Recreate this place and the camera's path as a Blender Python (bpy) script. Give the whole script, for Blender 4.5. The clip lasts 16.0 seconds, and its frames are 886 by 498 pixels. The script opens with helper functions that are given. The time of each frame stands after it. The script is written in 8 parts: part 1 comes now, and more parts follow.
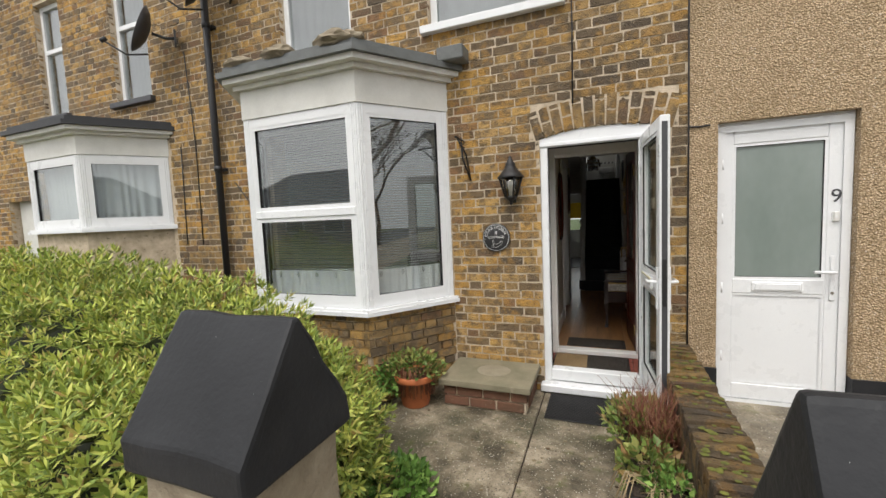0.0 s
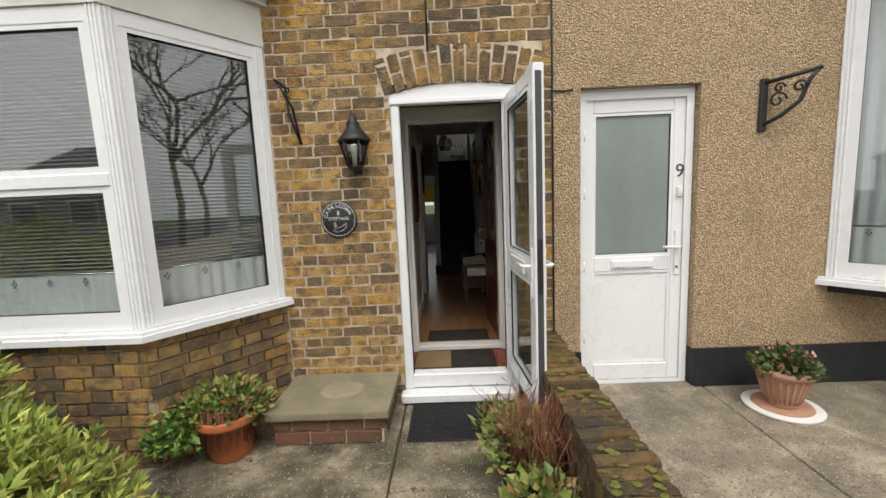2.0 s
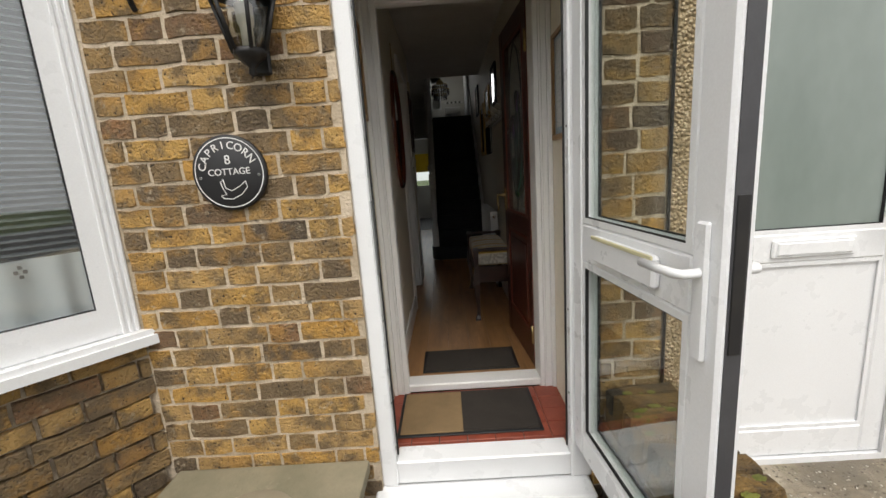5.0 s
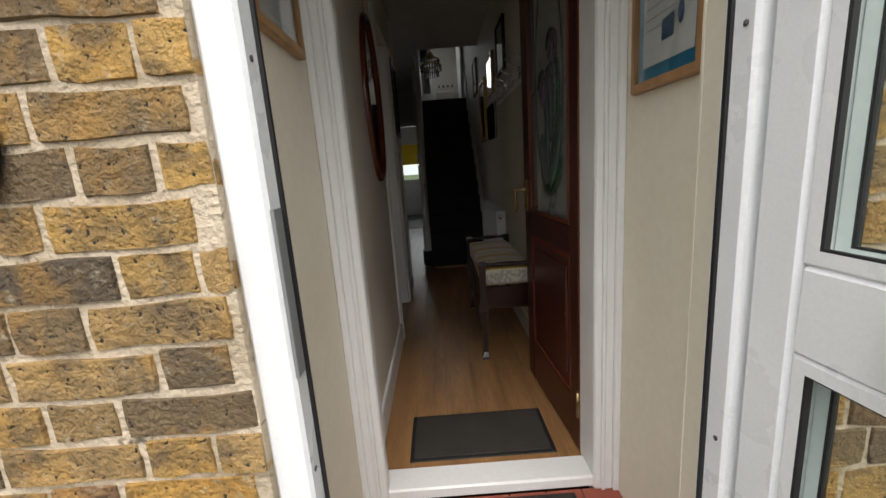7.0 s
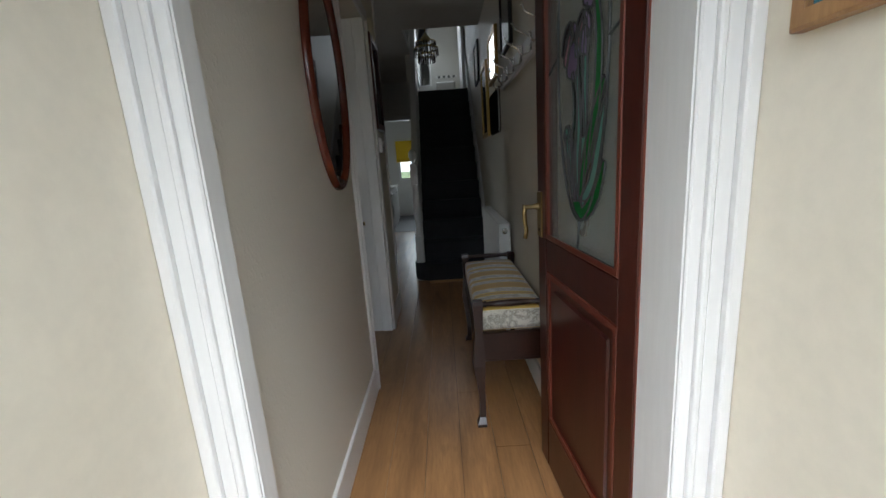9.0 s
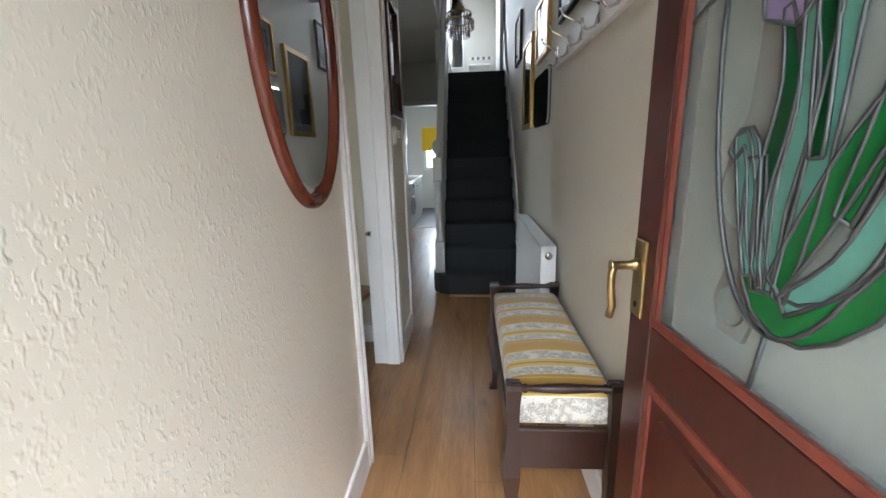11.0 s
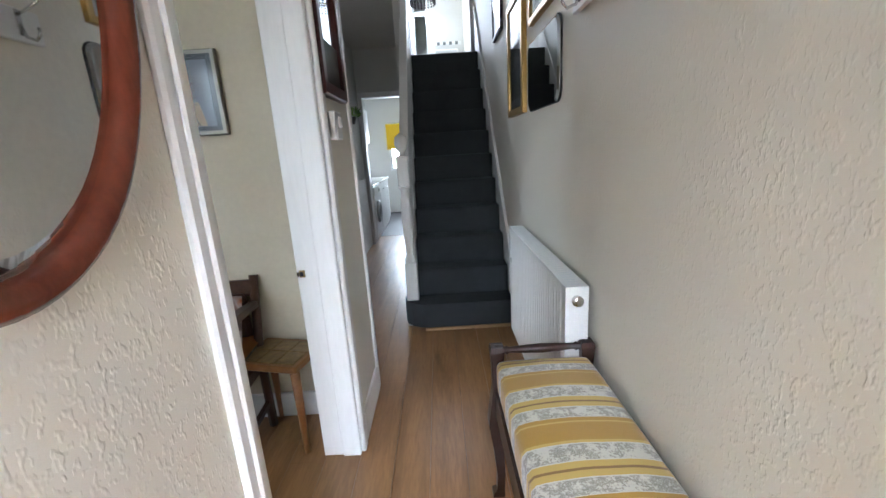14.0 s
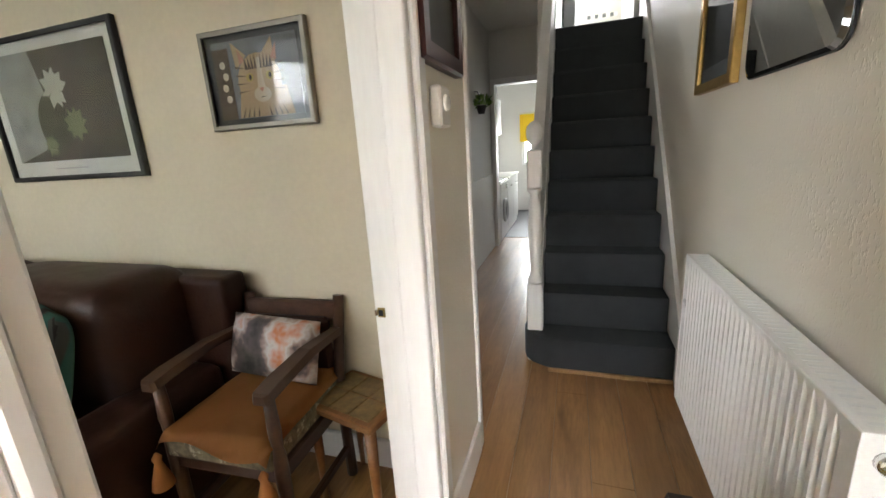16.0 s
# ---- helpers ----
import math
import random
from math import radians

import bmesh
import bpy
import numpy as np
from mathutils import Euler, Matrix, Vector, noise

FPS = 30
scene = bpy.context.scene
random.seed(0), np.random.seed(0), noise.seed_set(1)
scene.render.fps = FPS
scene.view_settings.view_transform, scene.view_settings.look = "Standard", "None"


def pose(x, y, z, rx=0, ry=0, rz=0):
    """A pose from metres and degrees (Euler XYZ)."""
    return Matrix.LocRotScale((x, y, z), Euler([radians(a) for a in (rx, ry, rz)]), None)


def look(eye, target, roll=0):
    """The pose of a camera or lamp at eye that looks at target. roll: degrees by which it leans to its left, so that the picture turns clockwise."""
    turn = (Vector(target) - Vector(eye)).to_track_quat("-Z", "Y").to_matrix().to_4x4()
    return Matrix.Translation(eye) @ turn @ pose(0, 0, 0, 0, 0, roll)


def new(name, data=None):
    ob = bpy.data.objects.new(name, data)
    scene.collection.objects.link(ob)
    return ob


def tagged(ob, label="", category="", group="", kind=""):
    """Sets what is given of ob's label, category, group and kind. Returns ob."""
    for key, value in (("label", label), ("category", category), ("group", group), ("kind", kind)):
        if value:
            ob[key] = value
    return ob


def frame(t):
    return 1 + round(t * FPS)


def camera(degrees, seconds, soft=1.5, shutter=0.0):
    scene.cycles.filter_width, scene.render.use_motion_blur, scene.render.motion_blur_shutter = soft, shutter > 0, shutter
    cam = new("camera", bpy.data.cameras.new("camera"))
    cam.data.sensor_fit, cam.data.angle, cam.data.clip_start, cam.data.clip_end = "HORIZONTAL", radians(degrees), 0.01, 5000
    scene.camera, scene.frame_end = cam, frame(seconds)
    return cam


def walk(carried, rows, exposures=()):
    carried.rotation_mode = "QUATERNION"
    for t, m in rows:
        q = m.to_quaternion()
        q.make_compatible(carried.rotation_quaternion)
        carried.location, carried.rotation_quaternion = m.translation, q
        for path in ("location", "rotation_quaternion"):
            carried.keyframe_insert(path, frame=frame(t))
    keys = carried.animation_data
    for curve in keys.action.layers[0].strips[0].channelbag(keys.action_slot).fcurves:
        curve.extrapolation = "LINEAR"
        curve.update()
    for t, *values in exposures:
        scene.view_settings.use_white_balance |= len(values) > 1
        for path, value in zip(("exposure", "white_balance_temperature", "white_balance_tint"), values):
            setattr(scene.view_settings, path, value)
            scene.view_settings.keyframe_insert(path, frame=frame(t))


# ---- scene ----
cam = camera(95.5, 16.0)
METRES, EYE, TILT, LEAN, TURN = 5.4, 1.37, 0.0, 0.0, 22.7
PATH = [
    (0, (-0.039, -0.045, 1.407), (-0.778, 1.807, 1.247), -2.5),
    (0.5, (-0.087, 0.133, 1.393), (-0.526, 2.075, 1.194), -2.7),
    (1, (-0.083, 0.296, 1.377), (-0.302, 2.268, 1.131), -2.7),
    (1.5, (-0.135, 0.506, 1.345), (-0.228, 2.488, 1.09), -2.4),
    (2, (-0.147, 0.676, 1.322), (-0.191, 2.659, 1.066), -2.5),
    (2.5, (-0.128, 0.923, 1.264), (-0.171, 2.904, 0.991), -2.3),
    (3, (-0.146, 1.13, 1.247), (-0.172, 3.106, 0.936), -2.4),
    (3.5, (-0.19, 1.331, 1.228), (-0.19, 3.305, 0.91), -3.0),
    (3.7, (-0.201, 1.407, 1.203), (-0.186, 3.38, 0.874), -3.1),
    (5.8, (-0.189, 2.443, 1.129), (-0.247, 4.406, 0.749), -4.4),
    (6, (-0.18, 2.507, 1.116), (-0.226, 4.471, 0.742), -4.4),
    (6.5, (-0.2, 2.74, 1.108), (-0.205, 4.701, 0.712), -4.3),
    (7, (-0.222, 2.912, 1.115), (-0.215, 4.87, 0.71), -4.2),
    (7.5, (-0.174, 3.1, 1.114), (-0.157, 5.056, 0.698), -4.0),
    (8, (-0.119, 3.244, 1.11), (-0.116, 5.199, 0.687), -4.0),
    (8.5, (-0.101, 3.417, 1.109), (-0.118, 5.374, 0.693), -3.7),
    (8.7, (-0.118, 3.458, 1.124), (-0.126, 5.414, 0.707), -4.0),
    (10.8, (-0.104, 4.032, 1.17), (-0.255, 5.968, 0.691), -1.5),
    (11, (-0.118, 4.101, 1.194), (-0.254, 6.038, 0.717), -1.6),
    (11.5, (-0.127, 4.185, 1.194), (-0.26, 6.128, 0.736), -2.1),
    (12, (-0.13, 4.364, 1.176), (-0.268, 6.316, 0.761), -2.8),
    (12.5, (-0.15, 4.522, 1.194), (-0.259, 6.468, 0.745), -2.9),
    (13, (-0.186, 4.612, 1.193), (-0.195, 6.56, 0.738), -2.7),
    (13.5, (-0.196, 4.686, 1.18), (-0.146, 6.632, 0.724), -2.8),
    (14, (-0.151, 4.807, 1.178), (-0.153, 6.746, 0.687), -3.5),
    (14.5, (-0.118, 4.921, 1.166), (-0.183, 6.854, 0.656), -4.1),
    (15, (-0.145, 5.057, 1.162), (-0.253, 6.99, 0.661), -3.6),
    (15.5, (-0.175, 5.153, 1.173), (-0.459, 7.071, 0.682), -3.1),
    (16, (-0.189, 5.307, 1.175), (-0.801, 7.148, 0.688), -3.6),
]
EXPOSURES = [(0.0, 0.62, 6600, 10), (3.5, 0.6, 6700, 10), (6.0, 0.88, 6600, 10), (7.0, 1.1, 6500, 10), (7.5, 1.5, 6400, 10), (8.0, 2.05, 6300, 9), (8.5, 2.1, 5800, 6), (9.6, 2.6, 5900, 8), (10.3, 3.4, 5800, 8),
             (11.0, 4.2, 5700, 8), (12.5, 4.65, 5700, 8), (14.0, 4.95, 5450, 9), (15.0, 4.95, 5500, 10), (15.5, 4.95, 5950, 10), (16.0, 5.2, 6500, 10)]
walk(cam, [(t, look(eye, target, roll)) for t, eye, target, roll in PATH], EXPOSURES)
SKY = 0.10

# ---- world, sun and light ----
world = bpy.data.worlds.new("overcast_sky")
scene.world = world
world.use_nodes = True
wn = world.node_tree.nodes
wl = world.node_tree.links
sky = wn.new("ShaderNodeTexSky")
sky.sky_type = "NISHITA"
sky.sun_disc = False
sky.sun_elevation = radians(58)
sky.sun_rotation = radians(200)
sky.dust_density = 6.0
sky.air_density = 1.0
sky.ozone_density = 1.0
sky_grey = wn.new("ShaderNodeHueSaturation")
sky_grey.inputs["Saturation"].default_value = 0.22
wl.new(sky.outputs[0], sky_grey.inputs["Color"])
cloud = wn.new("ShaderNodeMix")
cloud.data_type = "RGBA"
cloud.inputs[0].default_value = 0.45
cloud.inputs[7].default_value = (12.5, 12.7, 12.9, 1)
wl.new(sky_grey.outputs[0], cloud.inputs[6])
wl.new(cloud.outputs[2], wn["Background"].inputs["Color"])
wn["Background"].inputs["Strength"].default_value = SKY
sun = new("sun", bpy.data.lights.new("sun", "SUN"))
sun.data.energy = 1.0
sun.data.angle = radians(30)
sun.data.color = (1.0, 0.96, 0.9)
sun.matrix_world = look((0, 0, 10), (-0.9, 4.0, 3.5))

# ---- materials ----
def nodes_of(name):
    m = bpy.data.materials.new(name)
    m.use_nodes = True
    nt = m.node_tree
    return m, nt, nt.nodes["Principled BSDF"]


def N(nt, kind, **inputs):
    n = nt.nodes.new(kind)
    for k, v in inputs.items():
        n.inputs[k.replace("_", " ")].default_value = v
    return n


def ramp(nt, fac, stops):
    r = nt.nodes.new("ShaderNodeValToRGB")
    el = r.color_ramp.elements
    while len(el) < len(stops):
        el.new(0.5)
    for e, (p, c) in zip(el, stops):
        e.position = p
        e.color = (*c, 1) if len(c) == 3 else c
    nt.links.new(fac, r.inputs[0])
    return r.outputs[0]


def mix(nt, fac, a, b, blend="MIX"):
    n = nt.nodes.new("ShaderNodeMix")
    n.data_type, n.blend_type = "RGBA", blend
    for sock, v in ((n.inputs[0], fac), (n.inputs[6], a), (n.inputs[7], b)):
        if isinstance(v, (int, float)):
            sock.default_value = v
        elif isinstance(v, tuple):
            sock.default_value = (*v[:3], 1)
        else:
            nt.links.new(v, sock)
    return n.outputs[2]


def place(nt, sx=1.0, sy=1.0, sz=1.0):
    g = nt.nodes.new("ShaderNodeNewGeometry")
    mp = nt.nodes.new("ShaderNodeMapping")
    mp.inputs["Scale"].default_value = (sx, sy, sz)
    nt.links.new(g.outputs["Position"], mp.inputs["Vector"])
    return mp.outputs[0]


def noise_fac(nt, vec, scale, detail=4.0, rough=0.55):
    n = N(nt, "ShaderNodeTexNoise", Scale=scale, Detail=detail, Roughness=rough)
    nt.links.new(vec, n.inputs["Vector"])
    return n.outputs[0]


def bumped(nt, bsdf, height, strength, dist=0.002):
    b = N(nt, "ShaderNodeBump", Strength=strength, Distance=dist)
    nt.links.new(height, b.inputs["Height"])
    nt.links.new(b.outputs[0], bsdf.inputs["Normal"])


def plain(name, c1, c2=None, scale=3.0, rough=0.55, metal=0.0, bump=0.25, bscale=140.0, dist=0.001, grain=(1, 1, 1), spots=None, spec=0.5):
    """A surface with broad mottling, fine grain and relief."""
    m, nt, b = nodes_of(name)
    c2 = c2 or tuple(x * 0.8 for x in c1)
    v = place(nt, *grain)
    broad = ramp(nt, noise_fac(nt, v, scale), [(0.3, c1), (0.72, c2)])
    fine = noise_fac(nt, v, bscale, 3.0)
    col = mix(nt, 0.12, broad, ramp(nt, fine, [(0.3, tuple(x * 0.55 for x in c1)), (0.7, c1)]))
    if spots:
        sc, lo, hi, c3 = spots
        col = mix(nt, ramp(nt, noise_fac(nt, v, sc, 6.0, 0.65), [(lo, (0, 0, 0)), (hi, (1, 1, 1))]), col, c3)
    nt.links.new(col, b.inputs["Base Color"])
    rr = N(nt, "ShaderNodeMapRange")
    rr.inputs["To Min"].default_value, rr.inputs["To Max"].default_value = max(rough - 0.08, 0.02), min(rough + 0.1, 1)
    nt.links.new(noise_fac(nt, v, scale * 4), rr.inputs["Value"])
    nt.links.new(rr.outputs[0], b.inputs["Roughness"])
    b.inputs["Metallic"].default_value = metal
    b.inputs["Specular IOR Level"].default_value = spec
    bumped(nt, b, fine, bump, dist)
    return m


BRICK_STOPS = [(0.0, (0.50, 0.27, 0.06)), (0.18, (0.56, 0.34, 0.10)), (0.38, (0.52, 0.33, 0.13)), (0.46, (0.40, 0.25, 0.095)),
               (0.58, (0.27, 0.18, 0.085)), (0.74, (0.18, 0.125, 0.07)), (0.88, (0.105, 0.078, 0.052)), (1.0, (0.31, 0.16, 0.07))]


def brick_material(name, island, dark=1.0):
    m, nt, b = nodes_of(name)
    if island:
        src = nt.nodes.new("ShaderNodeNewGeometry").outputs["Random Per Island"]
    else:
        src = nt.nodes.new("ShaderNodeObjectInfo").outputs["Random"]
    base = ramp(nt, src, [(p, tuple(x * dark for x in c)) for p, c in BRICK_STOPS])
    v = place(nt)
    n1 = noise_fac(nt, v, 14, 5, 0.6)
    n2 = noise_fac(nt, v, 90, 5, 0.7)
    col = mix(nt, ramp(nt, n1, [(0.44, (0, 0, 0)), (0.62, (0.85, 0.85, 0.85))]), base, (0.15 * dark, 0.105 * dark, 0.06 * dark))
    col = mix(nt, ramp(nt, n2, [(0.56, (0, 0, 0)), (0.75, (0.75, 0.75, 0.75))]), col, (0.40 * dark, 0.29 * dark, 0.15 * dark))
    gold = noise_fac(nt, v, 9, 4, 0.6)
    col = mix(nt, ramp(nt, gold, [(0.52, (0, 0, 0)), (0.64, (0.45, 0.45, 0.45))]), col, (0.55 * dark, 0.29 * dark, 0.06 * dark))
    pits = noise_fac(nt, v, 105, 2, 0.45)
    col = mix(nt, ramp(nt, pits, [(0.29, (1, 1, 1)), (0.34, (0, 0, 0))]), col, (0.03, 0.022, 0.016))
    smear = noise_fac(nt, v, 26, 5, 0.65)
    col = mix(nt, ramp(nt, smear, [(0.6, (0, 0, 0)), (0.72, (0.7, 0.7, 0.7))]), col, (0.50 * dark, 0.42 * dark, 0.30 * dark))
    soot = noise_fac(nt, v, 1.3, 3, 0.5)
    col = mix(nt, ramp(nt, soot, [(0.48, (0, 0, 0)), (0.7, (0.6, 0.6, 0.6))]), col, (0.075, 0.06, 0.045))
    nt.links.new(col, b.inputs["Base Color"])
    b.inputs["Roughness"].default_value = 0.88
    add = nt.nodes.new("ShaderNodeMath")
    add.operation = "ADD"
    nt.links.new(n2, add.inputs[0])
    nt.links.new(pits, add.inputs[1])
    bumped(nt, b, add.outputs[0], 1.0, 0.013)
    return m


def pebble_material():
    m, nt, b = nodes_of("pebbledash")
    v = place(nt)
    vo = N(nt, "ShaderNodeTexVoronoi", Scale=84.0)
    nt.links.new(v, vo.inputs["Vector"])
    stones = ramp(nt, vo.outputs["Color"], [(0.0, (0.20, 0.13, 0.07)), (0.3, (0.54, 0.39, 0.24)), (0.5, (0.72, 0.55, 0.37)), (0.7, (0.60, 0.44, 0.27)), (1.0, (0.86, 0.78, 0.67))])
    edge = ramp(nt, vo.outputs["Distance"], [(0.35, (0, 0, 0)), (0.62, (1, 1, 1))])
    col = mix(nt, edge, stones, (0.38, 0.27, 0.155))
    broad = noise_fac(nt, v, 2.2, 4)
    col = mix(nt, ramp(nt, broad, [(0.5, (0, 0, 0)), (0.75, (0.5, 0.5, 0.5))]), col, (0.28, 0.20, 0.10))
    nt.links.new(col, b.inputs["Base Color"])
    b.inputs["Roughness"].default_value = 0.85
    inv = nt.nodes.new("ShaderNodeMath")
    inv.operation = "SUBTRACT"
    inv.inputs[0].default_value = 1.0
    nt.links.new(vo.outputs["Distance"], inv.inputs[1])
    bumped(nt, b, inv.outputs[0], 1.0, 0.018)
    return m


def wallpaper_material(name, c1, c2, dist=0.004):
    """Painted wood-chip paper: scattered raised flecks."""
    m, nt, b = nodes_of(name)
    v = place(nt, 1, 1, 0.6)
    some = ramp(nt, noise_fac(nt, v, 120, 1.0, 0.5), [(0.52, (0, 0, 0)), (0.72, (1, 1, 1))])
    fleck = mix(nt, ramp(nt, noise_fac(nt, v, 14, 2), [(0.34, (0.3, 0.3, 0.3)), (0.6, (1, 1, 1))]), (0, 0, 0), some)
    roll = noise_fac(nt, v, 22, 2)
    nt.links.new(mix(nt, roll, mix(nt, noise_fac(nt, v, 1.2), c1, c2), tuple(x * 0.96 for x in c1)), b.inputs["Base Color"])
    b.inputs["Roughness"].default_value = 0.55
    h = nt.nodes.new("ShaderNodeMath")
    h.operation = "MULTIPLY_ADD"
    nt.links.new(roll, h.inputs[0])
    h.inputs[1].default_value = 0.25
    nt.links.new(fleck, h.inputs[2])
    bumped(nt, b, h.outputs[0], 0.9, dist)
    return m


def wood_material(name, c1, c2, scale=18.0, axis="y", rough=0.4, random_tint=False, knots=True):
    m, nt, b = nodes_of(name)
    s = {"x": (0.12, 1, 1), "y": (1, 0.12, 1), "z": (1, 1, 0.12)}[axis]
    v = place(nt, *s)
    g1 = noise_fac(nt, v, scale, 6, 0.6)
    g2 = noise_fac(nt, v, scale * 7, 3, 0.6)
    col = ramp(nt, g1, [(0.3, c1), (0.5, tuple((p + q) / 2 for p, q in zip(c1, c2))), (0.68, c2)])
    col = mix(nt, ramp(nt, g2, [(0.42, (0, 0, 0)), (0.65, (0.3, 0.3, 0.3))]), col, tuple(x * 0.6 for x in c2))
    if knots:
        k = noise_fac(nt, place(nt, 1.0 if axis != "x" else 0.5, 0.45 if axis == "y" else 1.0, 1.0), 6.0, 2)
        col = mix(nt, ramp(nt, k, [(0.66, (0, 0, 0)), (0.74, (0.7, 0.7, 0.7))]), col, tuple(x * 0.4 for x in c2))
    if random_tint:
        r = nt.nodes.new("ShaderNodeObjectInfo").outputs["Random"]
        col = mix(nt, ramp(nt, r, [(0, (0.0, 0.0, 0.0)), (1, (0.45, 0.45, 0.45))]), col, tuple(x * 0.72 for x in c1))
    nt.links.new(col, b.inputs["Base Color"])
    b.inputs["Roughness"].default_value = rough
    bumped(nt, b, g2, 0.15, 0.001)
    return m


def glass_material(name, tint=(0.9, 0.95, 0.93), rough=0.0, alpha=0.16):
    """A thin pane: clear, with a mirror-like gloss."""
    m, nt, b = nodes_of(name)
    nt.nodes.remove(b)
    out = nt.nodes["Material Output"]
    tr = nt.nodes.new("ShaderNodeBsdfTransparent")
    tr.inputs[0].default_value = (*tint, 1)
    gl = nt.nodes.new("ShaderNodeBsdfGlossy")
    gl.inputs["Roughness"].default_value = rough
    lw = N(nt, "ShaderNodeLayerWeight", Blend=0.5)
    pw = nt.nodes.new("ShaderNodeMath")
    pw.operation = "POWER"
    pw.inputs[1].default_value = 4.0
    nt.links.new(lw.outputs["Facing"], pw.inputs[0])
    ad = nt.nodes.new("ShaderNodeMath")
    ad.operation = "MULTIPLY_ADD"
    ad.use_clamp = True
    ad.inputs[1].default_value = 1.0 - alpha
    ad.inputs[2].default_value = alpha
    nt.links.new(pw.outputs[0], ad.inputs[0])
    mx = nt.nodes.new("ShaderNodeMixShader")
    nt.links.new(ad.outputs[0], mx.inputs[0])
    nt.links.new(tr.outputs[0], mx.inputs[1])
    nt.links.new(gl.outputs[0], mx.inputs[2])
    nt.links.new(mx.outputs[0], out.inputs[0])
    return m


def leaf_material(name, stops):
    m, nt, b = nodes_of(name)
    r = nt.nodes.new("ShaderNodeNewGeometry").outputs["Random Per Island"]
    col = ramp(nt, r, stops)
    n = noise_fac(nt, place(nt), 4.0)
    col = mix(nt, ramp(nt, n, [(0.4, (0, 0, 0)), (0.7, (0.5, 0.5, 0.5))]), col, stops[0][1])
    nt.links.new(col, b.inputs["Base Color"])
    b.inputs["Roughness"].default_value = 0.5
    b.inputs["Specular IOR Level"].default_value = 0.3
    b.inputs["Transmission Weight"].default_value = 0.0
    b.inputs["Subsurface Weight"].default_value = 0.0
    return m


MAT_BRICK = brick_material("stock_brick", False)
MAT_BRICK_FAR = brick_material("stock_brick_field", True)
MAT_BRICK_OLD = brick_material("mossy_wall_brick", False, 0.42)
MAT_MORTAR = plain("lime_mortar", (0.66, 0.55, 0.42), (0.36, 0.285, 0.19), 9, 0.95, bump=1.0, bscale=90, dist=0.008, spots=(20, 0.6, 0.7, (0.16, 0.13, 0.09)))
MAT_PEBBLE = pebble_material()
MAT_UPVC = plain("white_upvc", (0.80, 0.81, 0.82), (0.74, 0.75, 0.76), 2, 0.28, bump=0.05, bscale=200)
MAT_WHITE_PAINT = plain("white_gloss_paint", (0.78, 0.77, 0.76), (0.75, 0.74, 0.72), 4, 0.42, bump=0.03, bscale=60, grain=(1, 1, 0.15))
MAT_OFFWHITE = plain("weathered_white_paint", (0.72, 0.71, 0.67), (0.58, 0.57, 0.53), 4, 0.5, bump=0.2, bscale=70)
MAT_LEAD = plain("lead_roof", (0.16, 0.17, 0.17), (0.10, 0.105, 0.10), 6, 0.6, bump=0.4, bscale=50)
MAT_BLACK_PAINT = plain("black_masonry_paint", (0.018, 0.019, 0.021), (0.032, 0.033, 0.036), 5, 0.5, bump=0.7, bscale=45, dist=0.003, spots=(60, 0.72, 0.735, (0.5, 0.5, 0.48)), spec=0.22)
MAT_BLACK_IRON = plain("black_iron", (0.018, 0.018, 0.02), (0.03, 0.028, 0.026), 20, 0.5, 0.3)
MAT_RUBBER = plain("black_gasket", (0.012, 0.012, 0.013), None, 9, 0.6)
def concrete_material(name="mossy_concrete", pale=0.0):
    """Damp old concrete: dark stains, moss and pale grit."""
    m, nt, b = nodes_of(name)
    v = place(nt)
    col = ramp(nt, noise_fac(nt, v, 3.2, 8, 0.65), [(0.38, (0.07, 0.058, 0.036)), (0.5, (0.21, 0.175, 0.12)), (0.60, (0.40, 0.335, 0.245))])
    col = mix(nt, ramp(nt, noise_fac(nt, v, 1.4, 6, 0.6), [(0.5, (0, 0, 0)), (0.66, (0.85, 0.85, 0.85))]), col, (0.075, 0.072, 0.04))
    col = mix(nt, ramp(nt, noise_fac(nt, v, 6.5, 8, 0.7), [(0.57, (0, 0, 0)), (0.66, (0.8, 0.8, 0.8))]), col, (0.10, 0.11, 0.03))
    if pale:
        col = mix(nt, pale, col, (0.40, 0.345, 0.27))
    vo = N(nt, "ShaderNodeTexVoronoi", Scale=64.0)
    nt.links.new(v, vo.inputs["Vector"])
    grit = ramp(nt, vo.outputs["Distance"], [(0.22, (0.9, 0.9, 0.9)), (0.34, (0, 0, 0))])
    col = mix(nt, grit, col, ramp(nt, vo.outputs["Color"], [(0.2, (0.07, 0.055, 0.04)), (0.45, (0.22, 0.18, 0.125)), (0.62, (0.34, 0.29, 0.22)), (0.8, (0.66, 0.61, 0.53))]))
    nt.links.new(col, b.inputs["Base Color"])
    rr = noise_fac(nt, v, 5, 4)
    nt.links.new(ramp(nt, rr, [(0.35, (0.45, 0.45, 0.45)), (0.65, (0.9, 0.9, 0.9))]), b.inputs["Roughness"])
    h = nt.nodes.new("ShaderNodeMath")
    h.operation = "ADD"
    nt.links.new(noise_fac(nt, v, 60, 5, 0.7), h.inputs[0])
    nt.links.new(grit, h.inputs[1])
    bumped(nt, b, h.outputs[0], 1.0, 0.010)
    return m


